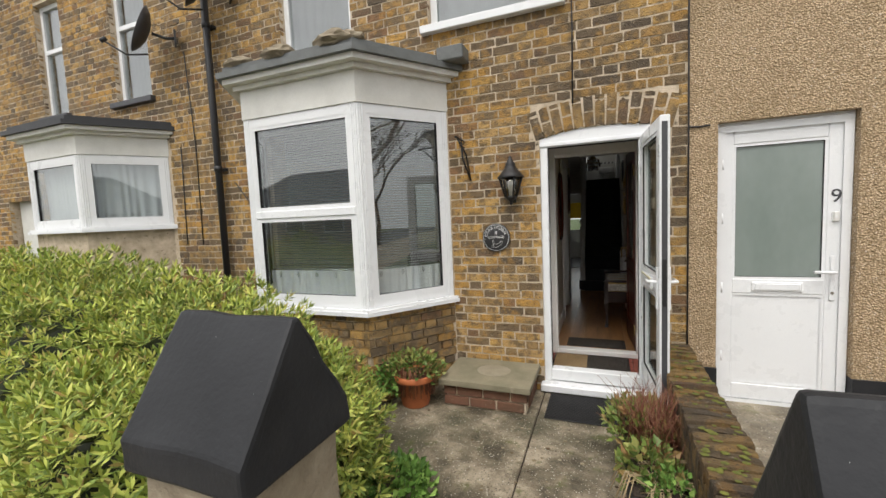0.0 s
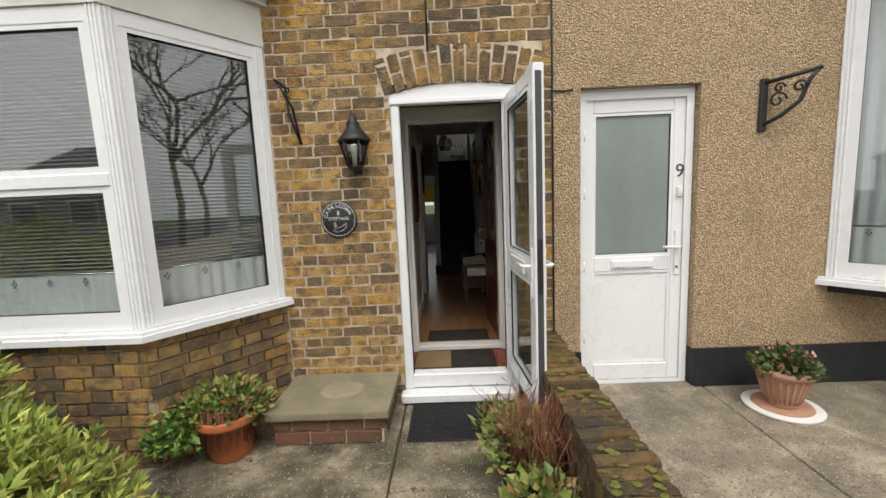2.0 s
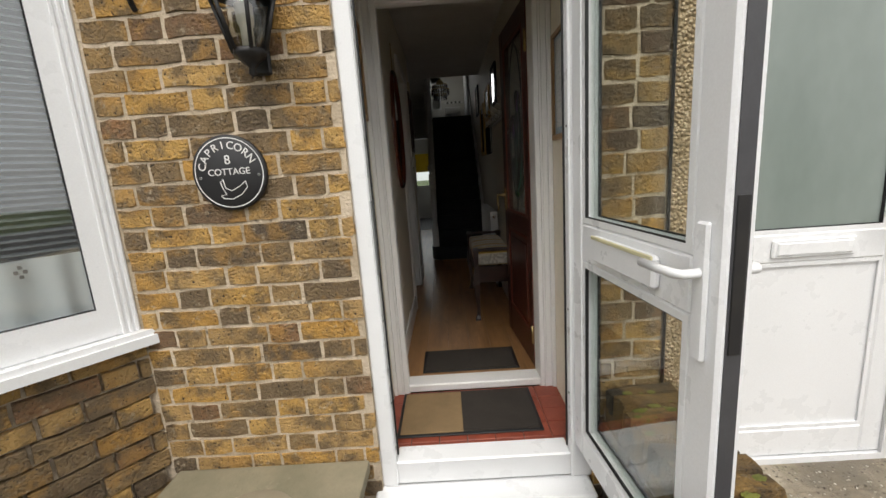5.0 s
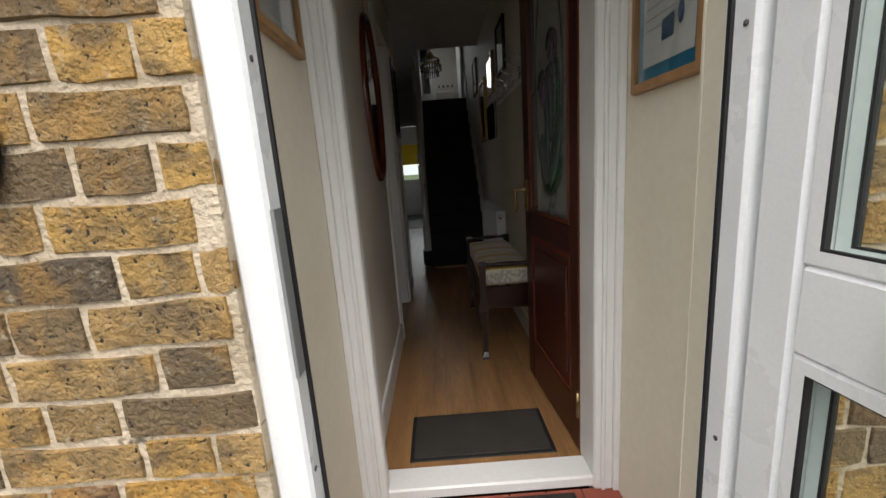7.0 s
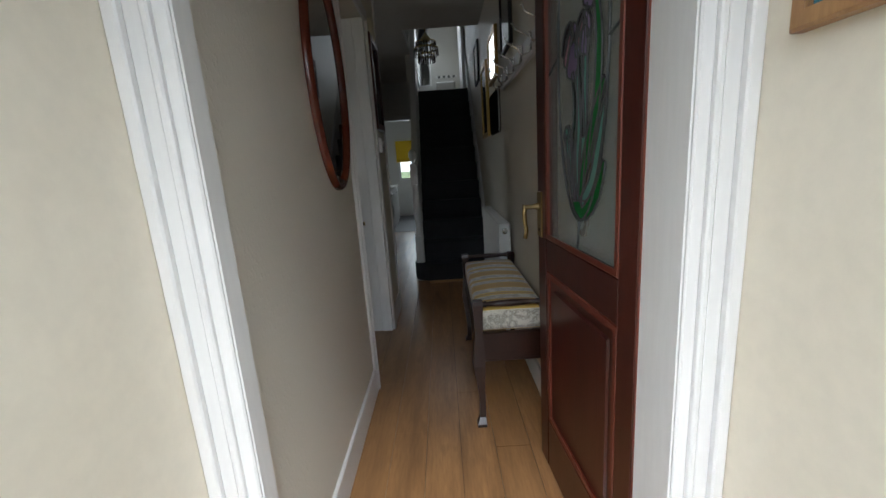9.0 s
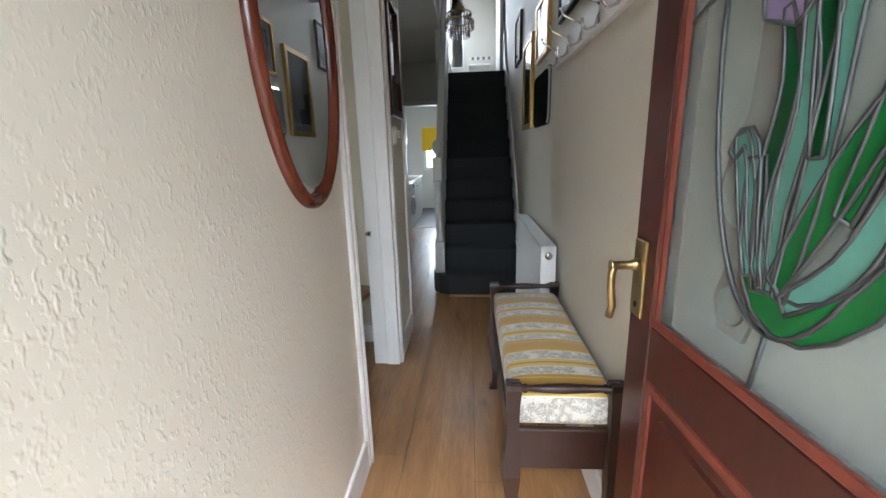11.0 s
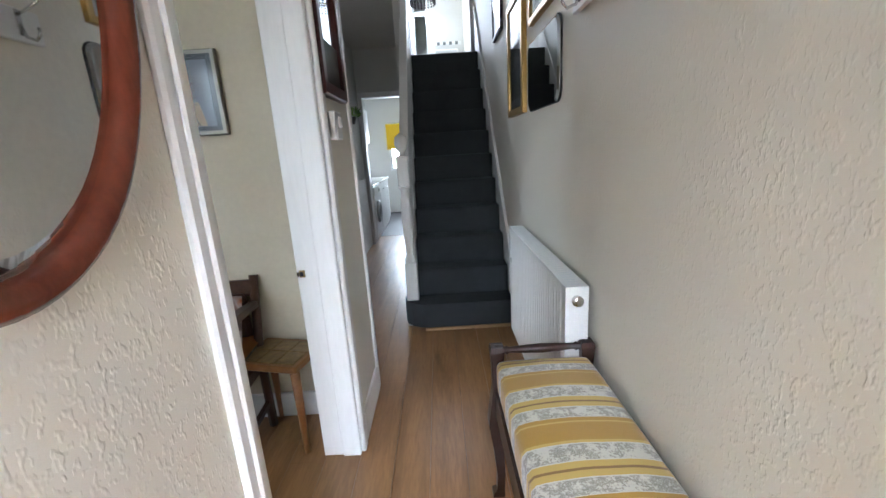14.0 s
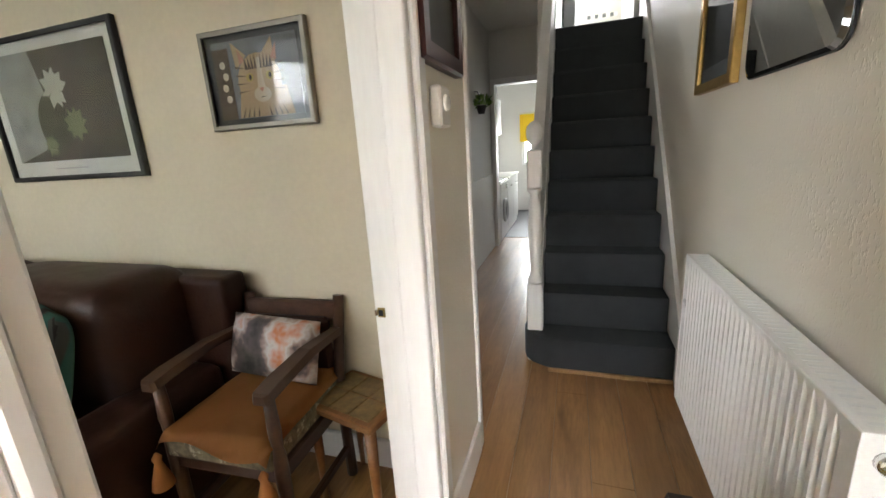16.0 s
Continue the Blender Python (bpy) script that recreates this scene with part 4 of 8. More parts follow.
# ---- stairs ----
stairs = thing("staircase", (0, 0, 0), "straight staircase with charcoal carpet and white strings", "staircase", "", "structure")
RISE, GOING, NS = 0.185, 0.165, 11
for i in range(NS):
    y0 = 7.30 + i * GOING
    x0 = -0.345
    bm = bmesh.new()
    if i == 0:
        outline = [(0.285, 7.27), (0.285, 7.60), (-0.42, 7.60), (-0.435, 7.42), (-0.42, 7.36), (-0.38, 7.31), (-0.30, 7.27)]
        prism(outline, 0.022, RISE, bm)
    else:
        box(x0, 0.285, y0 - 0.012, y0 + GOING + 0.02, RISE * i - 0.03, RISE * (i + 1), 0.018, bm, 2)
    part("carpeted_step", bm, MAT_CARPET, stairs)
    if i:
        part("riser_base", box(x0 + 0.002, 0.283, y0 + 0.004, 9.1, max(RISE * i - 0.2, 0.0), RISE * i - 0.03), MAT_CARPET, stairs)
part("carpet_edge", box(-0.30, 0.285, 7.262, 7.285, 0.0, 0.02, 0.003), MAT_OAK, stairs, "pale wooden edge strip")


def sloped(x0, x1, y0, y1, zlo, zhi, drop, bm=None):
    bm = bm or bmesh.new()
    vs = []
    for x in (x0, x1):
        vs.append([bm.verts.new(p) for p in ((x, y0, max(zlo - drop, 0)), (x, y1, zhi - drop), (x, y1, zhi), (x, y0, zlo))])
    a, b = vs
    for i in range(4):
        bm.faces.new((a[i], a[(i + 1) % 4], b[(i + 1) % 4], b[i]))
    bm.faces.new(a[::-1])
    bm.faces.new(b)
    bmesh.ops.recalc_face_normals(bm, faces=bm.faces)
    return bm


S = RISE / GOING
part("wall_string", sloped(0.284, 0.304, 7.24, 9.2, 0.30, 0.30 + 1.96 * S, 0.34), MAT_WHITE_PAINT, stairs)
part("outer_string", sloped(-0.385, -0.346, 7.42, 9.2, 0.40, 0.40 + 1.78 * S, 0.40), MAT_WHITE_PAINT, stairs)
part("side_panel", sloped(-0.380, -0.352, 7.46, 9.2, 1.08, 1.08 + 1.74 * S, 0.72), MAT_WHITE_PAINT, stairs)
part("handrail", sloped(-0.395, -0.338, 7.46, 9.3, 1.14, 1.14 + 1.84 * S, 0.06), MAT_WHITE_PAINT, stairs)
newel = part("newel_post", box(-0.415, -0.335, 7.36, 7.44, 0.0, 0.45, 0.006), MAT_WHITE_PAINT, stairs)
part("turning", lathe([(0.036, 0.45), (0.040, 0.465), (0.028, 0.49), (0.024, 0.52), (0.032, 0.62), (0.036, 0.74), (0.030, 0.86), (0.022, 0.92), (0.038, 0.935), (0.038, 0.95)], 16, None, Matrix.Translation((-0.375, 7.40, 0))), MAT_WHITE_PAINT, newel)
part("block", box(-0.412, -0.338, 7.363, 7.437, 0.95, 1.14, 0.008), MAT_WHITE_PAINT, newel)
part("ball", lathe([(0.022, 1.14), (0.016, 1.16), (0.03, 1.175), (0.040, 1.20), (0.042, 1.225), (0.036, 1.252), (0.018, 1.27), (0.004, 1.275)], 16, None, Matrix.Translation((-0.375, 7.40, 0))), MAT_WHITE_PAINT, newel)

# ---- lights in the window openings, and a dining room fill ----
def area_lamp(name, m, w, h, watts):
    la = bpy.data.lights.new(name, "AREA")
    la.shape, la.size, la.size_y, la.energy, la.color = "RECTANGLE", w, h, watts, (0.95, 0.98, 1.0)
    ob = new(name, la)
    ob.matrix_world = m
    return ob


area_lamp("bay_daylight", look((-2.4, 3.76, 1.55), (-2.1, 6.0, 1.2)), 1.7, 1.5, 0.4)
area_lamp("kitchen_daylight", look((-0.77, 12.5, 1.15), (-0.8, 9.0, 0.8)), 0.5, 0.7, 0.75)
area_lamp("landing_daylight", look((-0.25, 10.85, 3.0), (0.0, 7.0, 0.8)), 0.22, 1.1, 1.2)
# added fill lamp in front of the solid party wall, no window there
area_lamp("dining_daylight", look((-3.9, 8.4, 1.5), (-0.6, 8.2, 0.8)), 1.0, 1.1, 0.6)

# ---- plants ----
def foliage(n, where, size, material, bm=None, up=0.4, long=3.2):
    """Many small pointed leaves; where() gives a place and an outward direction."""
    bm = bm or bmesh.new()
    for _ in range(n):
        p, d = where()
        p, d = Vector(p), Vector(d)
        d = (d + Vector((random.gauss(0, 0.5), random.gauss(0, 0.5), random.gauss(up, 0.5)))).normalized()
        s = size * random.uniform(0.6, 1.3)
        a = d.orthogonal().normalized()
        a.rotate(Matrix.Rotation(random.uniform(0, 6.28), 3, d))
        c = d.cross(a)
        w = s / long
        v = [bm.verts.new(q) for q in (p, p + d * s * 0.45 + a * w * 0.5 + c * w * 0.12, p + d * s - c * w * 0.25, p + d * s * 0.45 - a * w * 0.5 + c * w * 0.12)]
        bm.faces.new(v)
    return bm


def rosettes(n, where, size, bm=None, per=9):
    """Whorls of narrow leaves round a shoot."""
    bm = bm or bmesh.new()
    for _ in range(n):
        p, d = where()
        p = Vector(p)
        axis = (Vector(d) + Vector((random.gauss(0, 0.35), random.gauss(0, 0.35), 0.5))).normalized()
        a = axis.orthogonal().normalized()
        c = axis.cross(a)
        s = size * random.uniform(0.7, 1.25)
        for k in range(per):
            t = k * 2.4 + random.uniform(-0.3, 0.3)
            tilt = 0.25 + 0.9 * (k / per)
            out = (a * math.cos(t) + c * math.sin(t)) * tilt + axis * (1.1 - tilt * 0.6)
            out.normalize()
            side = out.cross(axis).normalized() if out.cross(axis).length > 1e-3 else a
            q = p - axis * s * 0.5 * (k / per)
            w = s * 0.13
            bm.faces.new([bm.verts.new(x) for x in (q, q + out * s * 0.5 + side * w, q + out * s, q + out * s * 0.5 - side * w)])
    return bm


HEDGE = [(-2.6, 1.75, 0.25, 1.05, 0.62, 0.82), (-1.75, 1.62, 0.12, 0.62, 0.5, 0.66), (-3.6, 1.7, 0.35, 1.1, 0.75, 0.85), (-4.9, 1.9, 0.45, 1.2, 0.8, 0.8), (-6.3, 2.0, 0.5, 1.3, 0.8, 0.75), (-2.05, 1.95, -0.05, 0.5, 0.45, 0.55), (-2.3, 1.1, 0.1, 0.8, 0.5, 0.62)]


def on_hedge():
    c = random.choice(HEDGE)
    while True:
        d = Vector((random.gauss(0, 1), random.gauss(0, 1), random.gauss(0.25, 1))).normalized()
        if d.z > -0.55:
            break
    bump = 1 + 0.13 * noise.noise(Vector((d.x * 3 + c[0], d.y * 3, d.z * 3))) + random.uniform(-0.30, 0.08)
    return (c[0] + d.x * c[3] * bump, c[1] + d.y * c[4] * bump, max(c[2] + d.z * c[5] * bump, G)), d


hedge = thing("hedge", (-2.6, 1.8, G), "dense yellow-green evergreen shrub hedge in the front garden", "hedge")
hedge_inv = Matrix.Translation((2.6, -1.8, -G))
part("crown", moved(rosettes(17000, on_hedge, 0.058), hedge_inv), MAT_PLANT_GREEN, hedge)
# near-black green core shells put the shade between the hedge leaves into colour
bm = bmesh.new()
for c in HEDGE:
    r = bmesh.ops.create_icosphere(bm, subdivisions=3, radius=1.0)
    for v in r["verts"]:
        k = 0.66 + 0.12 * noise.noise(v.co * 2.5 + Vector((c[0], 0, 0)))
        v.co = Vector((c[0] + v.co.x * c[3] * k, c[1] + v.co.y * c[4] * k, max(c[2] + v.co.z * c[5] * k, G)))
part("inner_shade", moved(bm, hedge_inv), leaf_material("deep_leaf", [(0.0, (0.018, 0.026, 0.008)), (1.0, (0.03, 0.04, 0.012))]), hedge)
bm = bmesh.new()
for c in HEDGE[:4]:
    for k in range(4):
        tube([(c[0] + random.uniform(-0.2, 0.2), c[1], G), (c[0] + random.uniform(-0.4, 0.4), c[1] + random.uniform(-0.3, 0.3), c[2] + 0.3)], 0.02, 6, bm, 0.5)
tagged(part("stems", moved(bm, hedge_inv), MAT_TWIG, hedge), "brown woody stems", "", "", "stuff")

# ---- gate pillars ----
def pillar(name, x0, x1, y0, y1, eave, ridge, label):
    t = thing(name, ((x0 + x1) / 2, (y0 + y1) / 2, G), label, "gate pillar", "gate pillars")
    hx, hy = (x1 - x0) / 2, (y1 - y0) / 2
    z0 = -G
    bm = box(-hx + 0.03, hx - 0.03, -hy + 0.03, hy - 0.03, 0, eave + z0 - 0.02, 0.01)
    bmesh.ops.subdivide_edges(bm, edges=bm.edges, cuts=6, use_grid_fill=True)
    for v in bm.verts:
        v.co += Vector((noise.noise(v.co * 9), noise.noise(v.co * 9 + Vector((5, 0, 0))), 0)) * 0.012
    part("stone_shaft", bm, MAT_STONE, t, "rough pale stone shaft")
    bm = bmesh.new()
    prof = [(-hy, eave + z0 - 0.02), (hy, eave + z0 - 0.02), (hy, eave + z0 + 0.07), (0.012, ridge + z0), (-0.012, ridge + z0), (-hy, eave + z0 + 0.07)]
    a = [bm.verts.new((-hx, y, z)) for y, z in prof]
    b = [bm.verts.new((hx, y, z)) for y, z in prof]
    bm.faces.new(a)
    bm.faces.new(b[::-1])
    for i in range(6):
        bm.faces.new((a[i], b[i], b[(i + 1) % 6], a[(i + 1) % 6]))
    bmesh.ops.recalc_face_normals(bm, faces=bm.faces)
    bmesh.ops.bevel(bm, geom=bm.edges[:], offset=0.012, segments=2, affect="EDGES", profile=0.6)
    bmesh.ops.subdivide_edges(bm, edges=bm.edges, cuts=3, use_grid_fill=True)
    for v in bm.verts:
        v.co += Vector((1, 1, 1)) * 0.006 * noise.noise(v.co * 11)
    part("cap", bm, MAT_BLACK_PAINT, t, "black painted gabled coping with chipped edges")
    return t


pillar("gate_pillar", -1.27, -0.82, 0.60, 1.02, 0.77, 1.15, "stone gate pillar with a black gabled cap")
pillar("gate_pillar", 0.19, 0.64, 0.37, 0.79, 0.77, 1.165, "stone gate pillar with a black gabled cap")

# ---- low boundary wall ----
low_wall = structure("wall_boundary", box(0.345, 0.565, 0.9, 3.475, G - 0.1, 0.235, 0.004), MAT_MORTAR, "low mossy brick boundary wall with brick-on-edge coping", "wall")

# ---- slab seat ----
seat = thing("stone_bench", (-0.94, 3.2, G), "mossy stone slab on a low red brick base against the wall", "stone bench")
bm = box(-0.375, 0.375, -0.28, 0.27, 0.185, 0.235, 0.012, None, 2)
part("slab", bm, MAT_SLAB, seat)
part("worn_disc", lathe([(0.15, 0.232), (0.14, 0.2375), (0.08, 0.2385), (0.01, 0.2388)], 36, None, Matrix.Translation((0.02, 0.02, 0)) @ Matrix.Diagonal((1, 0.85, 1, 1))), plain("worn_stone", (0.30, 0.26, 0.19), (0.22, 0.19, 0.13), 9, 0.85, bump=0.5, bscale=60), seat)
part("base_core", box(-0.33, 0.33, -0.22, 0.26, 0, 0.186), MAT_MORTAR, seat)
red_brick = plain("red_brick", (0.20, 0.09, 0.055), (0.10, 0.06, 0.035), 7, 0.9, bump=0.6, bscale=80, dist=0.004, spots=(30, 0.6, 0.7, (0.26, 0.2, 0.13)))
for c in range(2):
    u = -0.345 - (0.11 if c else 0)
    while u < 0.345:
        a, b = max(u, -0.345), min(u + 0.212, 0.345)
        if b - a > 0.02:
            part("brick", box(a, b, -0.236, -0.13, 0.012 + c * 0.084, 0.085 + c * 0.084, 0.006), red_brick, seat)
        u += 0.224
    for s in (-1, 1):
        v = -0.12
        while v < 0.25:
            part("brick", box(s * 0.345 - 0.05 * (s > 0) - 0.0 * s, s * 0.345 + 0.05 * (s < 0), v, min(v + 0.2, 0.26), 0.012 + c * 0.084, 0.085 + c * 0.084, 0.006), red_brick, seat)
            v += 0.212

# ---- pots and planter ----
def plant_pot(name, x, y, r, h, material, label, z=G):
    t = thing(name, (x, y, z), label, "plant pot")
    part("pot", lathe([(r * 0.66, 0), (r * 0.70, 0.01), (r * 0.93, h * 0.8), (r * 1.0, h * 0.8), (r * 1.03, h * 0.86), (r * 1.03, h * 0.97), (r * 1.0, h), (r * 0.92, h), (r * 0.9, h * 0.93), (0.01, h * 0.92)], 36), material, t)
    part("soil", lathe([(r * 0.9, h * 0.90), (r * 0.88, h * 0.945), (0.01, h * 0.96)], 24), MAT_SOIL, t)
    return t


def dome(cx, cy, cz, rx, ry, rz):
    def f():
        d = Vector((random.gauss(0, 1), random.gauss(0, 1), abs(random.gauss(0, 1)) * 0.9 - 0.12)).normalized()
        k = random.uniform(0.55, 1.0)
        return (cx + d.x * rx * k, cy + d.y * ry * k, cz + d.z * rz * k), d
    return f


pot = plant_pot("terracotta_pot", -1.53, 2.92, 0.165, 0.27, MAT_TERRACOTTA, "orange terracotta pot of trailing ivy and heather")
part("foliage", foliage(760, dome(-0.02, 0.04, 0.28, 0.28, 0.2, 0.16), 0.042, None, None, 0.3, 1.5), MAT_PLANT_MIXED, pot)
part("ivy", foliage(1100, dome(-0.25, 0.0, 0.14, 0.24, 0.22, 0.22), 0.045, None, None, 0.1, 1.3), MAT_PLANT_FRESH, pot)
bm = bmesh.new()
for i in range(90):
    a = random.uniform(-2.6, 0.4)
    r0 = 0.15
    tube([(r0 * 0.6 * math.cos(a), r0 * 0.6 * math.sin(a), 0.28), (r0 * math.cos(a), r0 * math.sin(a), 0.31 + random.uniform(0, 0.05)), (1.12 * r0 * math.cos(a), 1.12 * r0 * math.sin(a), 0.2 - random.uniform(0, 0.1))], 0.003, 3, bm)
tagged(part("withered_growth", bm, MAT_PLANT_RED, pot), "withered reddish stems", "", "", "stuff")

planter = thing("planter_trough", (0.20, 2.35, G), "black plastic trough of heather and mixed plants by the wall", "planter")
part("trough", prism([(-0.13, -0.42), (0.13, -0.42), (0.13, 0.40), (-0.13, 0.40)], 0.0, 0.2), MAT_BLACK, planter)
part("rim", moved(box(-0.145, 0.145, -0.435, 0.415, 0.185, 0.21, 0.006), Matrix.Identity(4)), MAT_BLACK, planter)
part("soil", box(-0.12, 0.12, -0.41, 0.39, 0.205, 0.22, 0.004), MAT_SOIL, planter)
bm = bmesh.new()
for i in range(420):
    x, y = random.gauss(0.03, 0.07), random.gauss(0.12, 0.12)
    h = random.uniform(0.16, 0.34)
    dx, dy = random.gauss(0, 0.07), random.gauss(0, 0.07)
    tube([(x, y, 0.2), (x + dx * 0.4, y + dy * 0.4, 0.2 + h * 0.6), (x + dx, y + dy, 0.2 + h)], 0.0028, 3, bm, 0.4)
part("heather", bm, MAT_PLANT_RED, planter)
part("leaves", foliage(650, dome(-0.04, 0.2, 0.22, 0.2, 0.28, 0.2), 0.045, None, None, 0.3, 1.8), MAT_PLANT_MIXED, planter)
part("geranium", foliage(300, dome(-0.03, -0.2, 0.2, 0.15, 0.16, 0.16), 0.05, None, None, 0.3, 1.3), MAT_PLANT_MIXED, planter)
part("fresh_leaves", foliage(700, dome(0.06, -0.36, 0.16, 0.14, 0.22, 0.17), 0.03, None, None, 0.4, 1.4), MAT_PLANT_FRESH, planter)
bm = bmesh.new()
for i in range(40):
    a = random.uniform(0, 6.28)
    tube([(random.gauss(0, 0.06), -0.25 + random.gauss(0, 0.1), 0.22), (0.16 * math.cos(a), -0.25 + 0.2 * math.sin(a), 0.28), (0.22 * math.cos(a), -0.28 + 0.26 * math.sin(a), 0.14)], 0.003, 4, bm)
tagged(part("dry_growth", bm, plain("straw", (0.42, 0.33, 0.2), (0.3, 0.22, 0.12), 20, 0.9), planter), "dry straw-coloured stems", "", "", "stuff")
tuft = thing("seedling_clump", (-1.18, 1.84, G), "bright green low leafy clump growing beside the path", "plant")
part("leaves", foliage(900, dome(0, 0, 0.0, 0.24, 0.3, 0.16), 0.05, None, None, 0.5, 1.3), MAT_PLANT_FRESH, tuft)
weeds = thing("weeds", (0.1, 3.1, G), "small green weeds growing by the doorstep", "plant")
part("leaves", foliage(160, dome(0, 0, 0.0, 0.16, 0.12, 0.18), 0.06, None, None, 0.9, 3), MAT_PLANT_MIXED, weeds)
ferns = thing("black_planter", (-2.33, 2.50, G), "black plastic planter of low mossy growth below the bay", "planter")
part("trough", prism([(-0.20, -0.12), (0.20, -0.12), (0.20, 0.12), (-0.20, 0.12)], 0.0, 0.34), MAT_BLACK, ferns)
part("rim", box(-0.225, 0.225, -0.145, 0.145, 0.33, 0.375, 0.008), MAT_BLACK, ferns)
part("soil", box(-0.20, 0.20, -0.12, 0.12, 0.365, 0.385, 0.006), MAT_SOIL, ferns)
part("leaves", foliage(260, dome(-0.04, 0, 0.37, 0.17, 0.11, 0.09), 0.04, None, None, 0.5, 1.6), MAT_PLANT_MIXED, ferns)

urn = thing("planter_urn", (1.94, 3.16, G + 0.045), "worn terracotta urn with pink flowers on a round saucer", "plant pot")
part("saucer", lathe([(0.21, 0), (0.215, 0.012), (0.205, 0.018), (0.01, 0.019)], 40), MAT_WALL_PLAIN, urn, "white rimmed round saucer")
part("saucer_centre", lathe([(0.165, 0.018), (0.16, 0.024), (0.01, 0.024)], 36), MAT_TERRACOTTA_OLD, urn)
part("pot", lathe([(0.08, 0.022), (0.09, 0.03), (0.085, 0.05), (0.105, 0.10), (0.14, 0.22), (0.15, 0.235), (0.165, 0.24), (0.165, 0.27), (0.15, 0.28), (0.14, 0.26), (0.01, 0.26)], 36), MAT_TERRACOTTA_OLD, urn)
for i in range(24):
    a = i * math.pi / 12
    part("rib", tube([(0.089 * math.cos(a), 0.089 * math.sin(a), 0.055), (0.108 * math.cos(a), 0.108 * math.sin(a), 0.10), (0.142 * math.cos(a), 0.142 * math.sin(a), 0.218)], 0.006, 5), MAT_TERRACOTTA_OLD, urn)
part("foliage", foliage(420, dome(0, 0, 0.26, 0.17, 0.17, 0.12), 0.05, None, None, 0.3, 1.3), leaf_material("dark_leaf", [(0.0, (0.03, 0.055, 0.015)), (0.6, (0.07, 0.11, 0.03)), (1.0, (0.14, 0.16, 0.06))]), urn)
tagged(part("blossom", foliage(70, dome(0, 0, 0.30, 0.17, 0.17, 0.13), 0.026, None, None, 0.4, 1.1), MAT_FLOWER, urn), "small pink flowers", "", "", "stuff")

# ---- doormat outside ----
dm = thing("rubber_doormat", (-0.13, 3.18, G), "black rubber honeycomb doormat before the door", "doormat")
part("sheet", box(-0.34, 0.30, -0.22, 0.22, 0.004, 0.012, 0.002), MAT_RUBBER, dm)
bm = bmesh.new()
for i in range(24):
    for j in range(17):
        cx, cy = -0.33 + i * 0.0265 + (0.013 if j % 2 else 0), -0.21 + j * 0.026
        lathe([(0.010, 0.011), (0.009, 0.016), (0.004, 0.016)], 6, bm, Matrix.Translation((cx, cy, 0)))
part("studs", bm, MAT_RUBBER, dm)

# ---- wall lantern ----
lan = thing("wall_lantern", (-0.765, 3.48, 1.68), "black metal coach lantern with clear glass on the wall", "wall lamp")
part("back_plate", box(-0.03, 0.03, -0.02, 0.0, -0.18, 0.02, 0.006), MAT_BLACK_IRON, lan)
part("arm", tube([(0, -0.015, -0.12), (0, -0.06, -0.16), (0, -0.085, -0.14)], 0.009, 8), MAT_BLACK_IRON, lan)
part("roof", lathe([(0.112, 0.03), (0.115, 0.04), (0.085, 0.075), (0.055, 0.11), (0.042, 0.14), (0.044, 0.15), (0.03, 0.165), (0.026, 0.18), (0.014, 0.195), (0.016, 0.205), (0.004, 0.218)], 6, None, Matrix.Translation((0, -0.085, 0))), MAT_BLACK_IRON, lan)
part("base", lathe([(0.004, -0.20), (0.014, -0.19), (0.010, -0.175), (0.03, -0.155), (0.052, -0.14), (0.052, -0.125), (0.01, -0.12)], 6, None, Matrix.Translation((0, -0.085, 0))), MAT_BLACK_IRON, lan)
for i in range(6):
    a = i * math.pi / 3
    part("glazing_bar", tube([(0.050 * math.cos(a), -0.085 + 0.050 * math.sin(a), -0.13), (0.10 * math.cos(a), -0.085 + 0.10 * math.sin(a), 0.035)], 0.0065, 6), MAT_BLACK_IRON, lan)
gp = bmesh.new()
lathe([(0.048, -0.13), (0.096, 0.032)], 6, gp, Matrix.Translation((0, -0.085, 0)))
g = part("glass", gp, glass_material("lantern_glass", (0.85, 0.84, 0.78), 0.05, 0.12), lan)
g.visible_shadow = False
part("lamp_holder", lathe([(0.018, -0.12), (0.018, -0.06), (0.024, -0.05), (0.026, 0.0), (0.01, 0.02)], 12, None, Matrix.Translation((0, -0.085, 0))), MAT_PLASTIC_WHITE, lan)

# ---- house plaque ----
pq = thing("house_plaque", (-0.925, 3.478, 1.20), "round black house name plaque with white lettering", "house sign")
part("disc", lathe([(0.126, 0), (0.126, 0.010), (0.121, 0.014), (0.01, 0.014)], 56, None, pose(0, 0, 0, 90, 0, 0)), MAT_BLACK, pq)
SIGN_WHITE = flat("sign_white", (0.78, 0.78, 0.76))
bm = bmesh.new()
n = 64
for r0, r1 in ((0.1135, 0.1165),):
    vs = [[bm.verts.new((r * math.cos(2 * math.pi * i / n), -0.0145, r * math.sin(2 * math.pi * i / n))) for i in range(n)] for r in (r0, r1)]
    for i in range(n):
        bm.faces.new((vs[0][i], vs[0][(i + 1) % n], vs[1][(i + 1) % n], vs[1][i]))
part("border_ring", bm, SIGN_WHITE, pq)
for i, ch in enumerate("CAPRICORN"):
    a = radians(165 - i * 137 / 8)
    lettering(ch, 0.036, pose(0.090 * math.cos(a), -0.0145, 0.090 * math.sin(a) + 0.0, 90, 0, 0) @ pose(0, 0, 0, 0, 0, math.degrees(a) - 90), SIGN_WHITE, pq, 0.001, "letter")
lettering("8", 0.042, pose(0, -0.0145, 0.042, 90, 0, 0), SIGN_WHITE, pq, 0.001, "number")
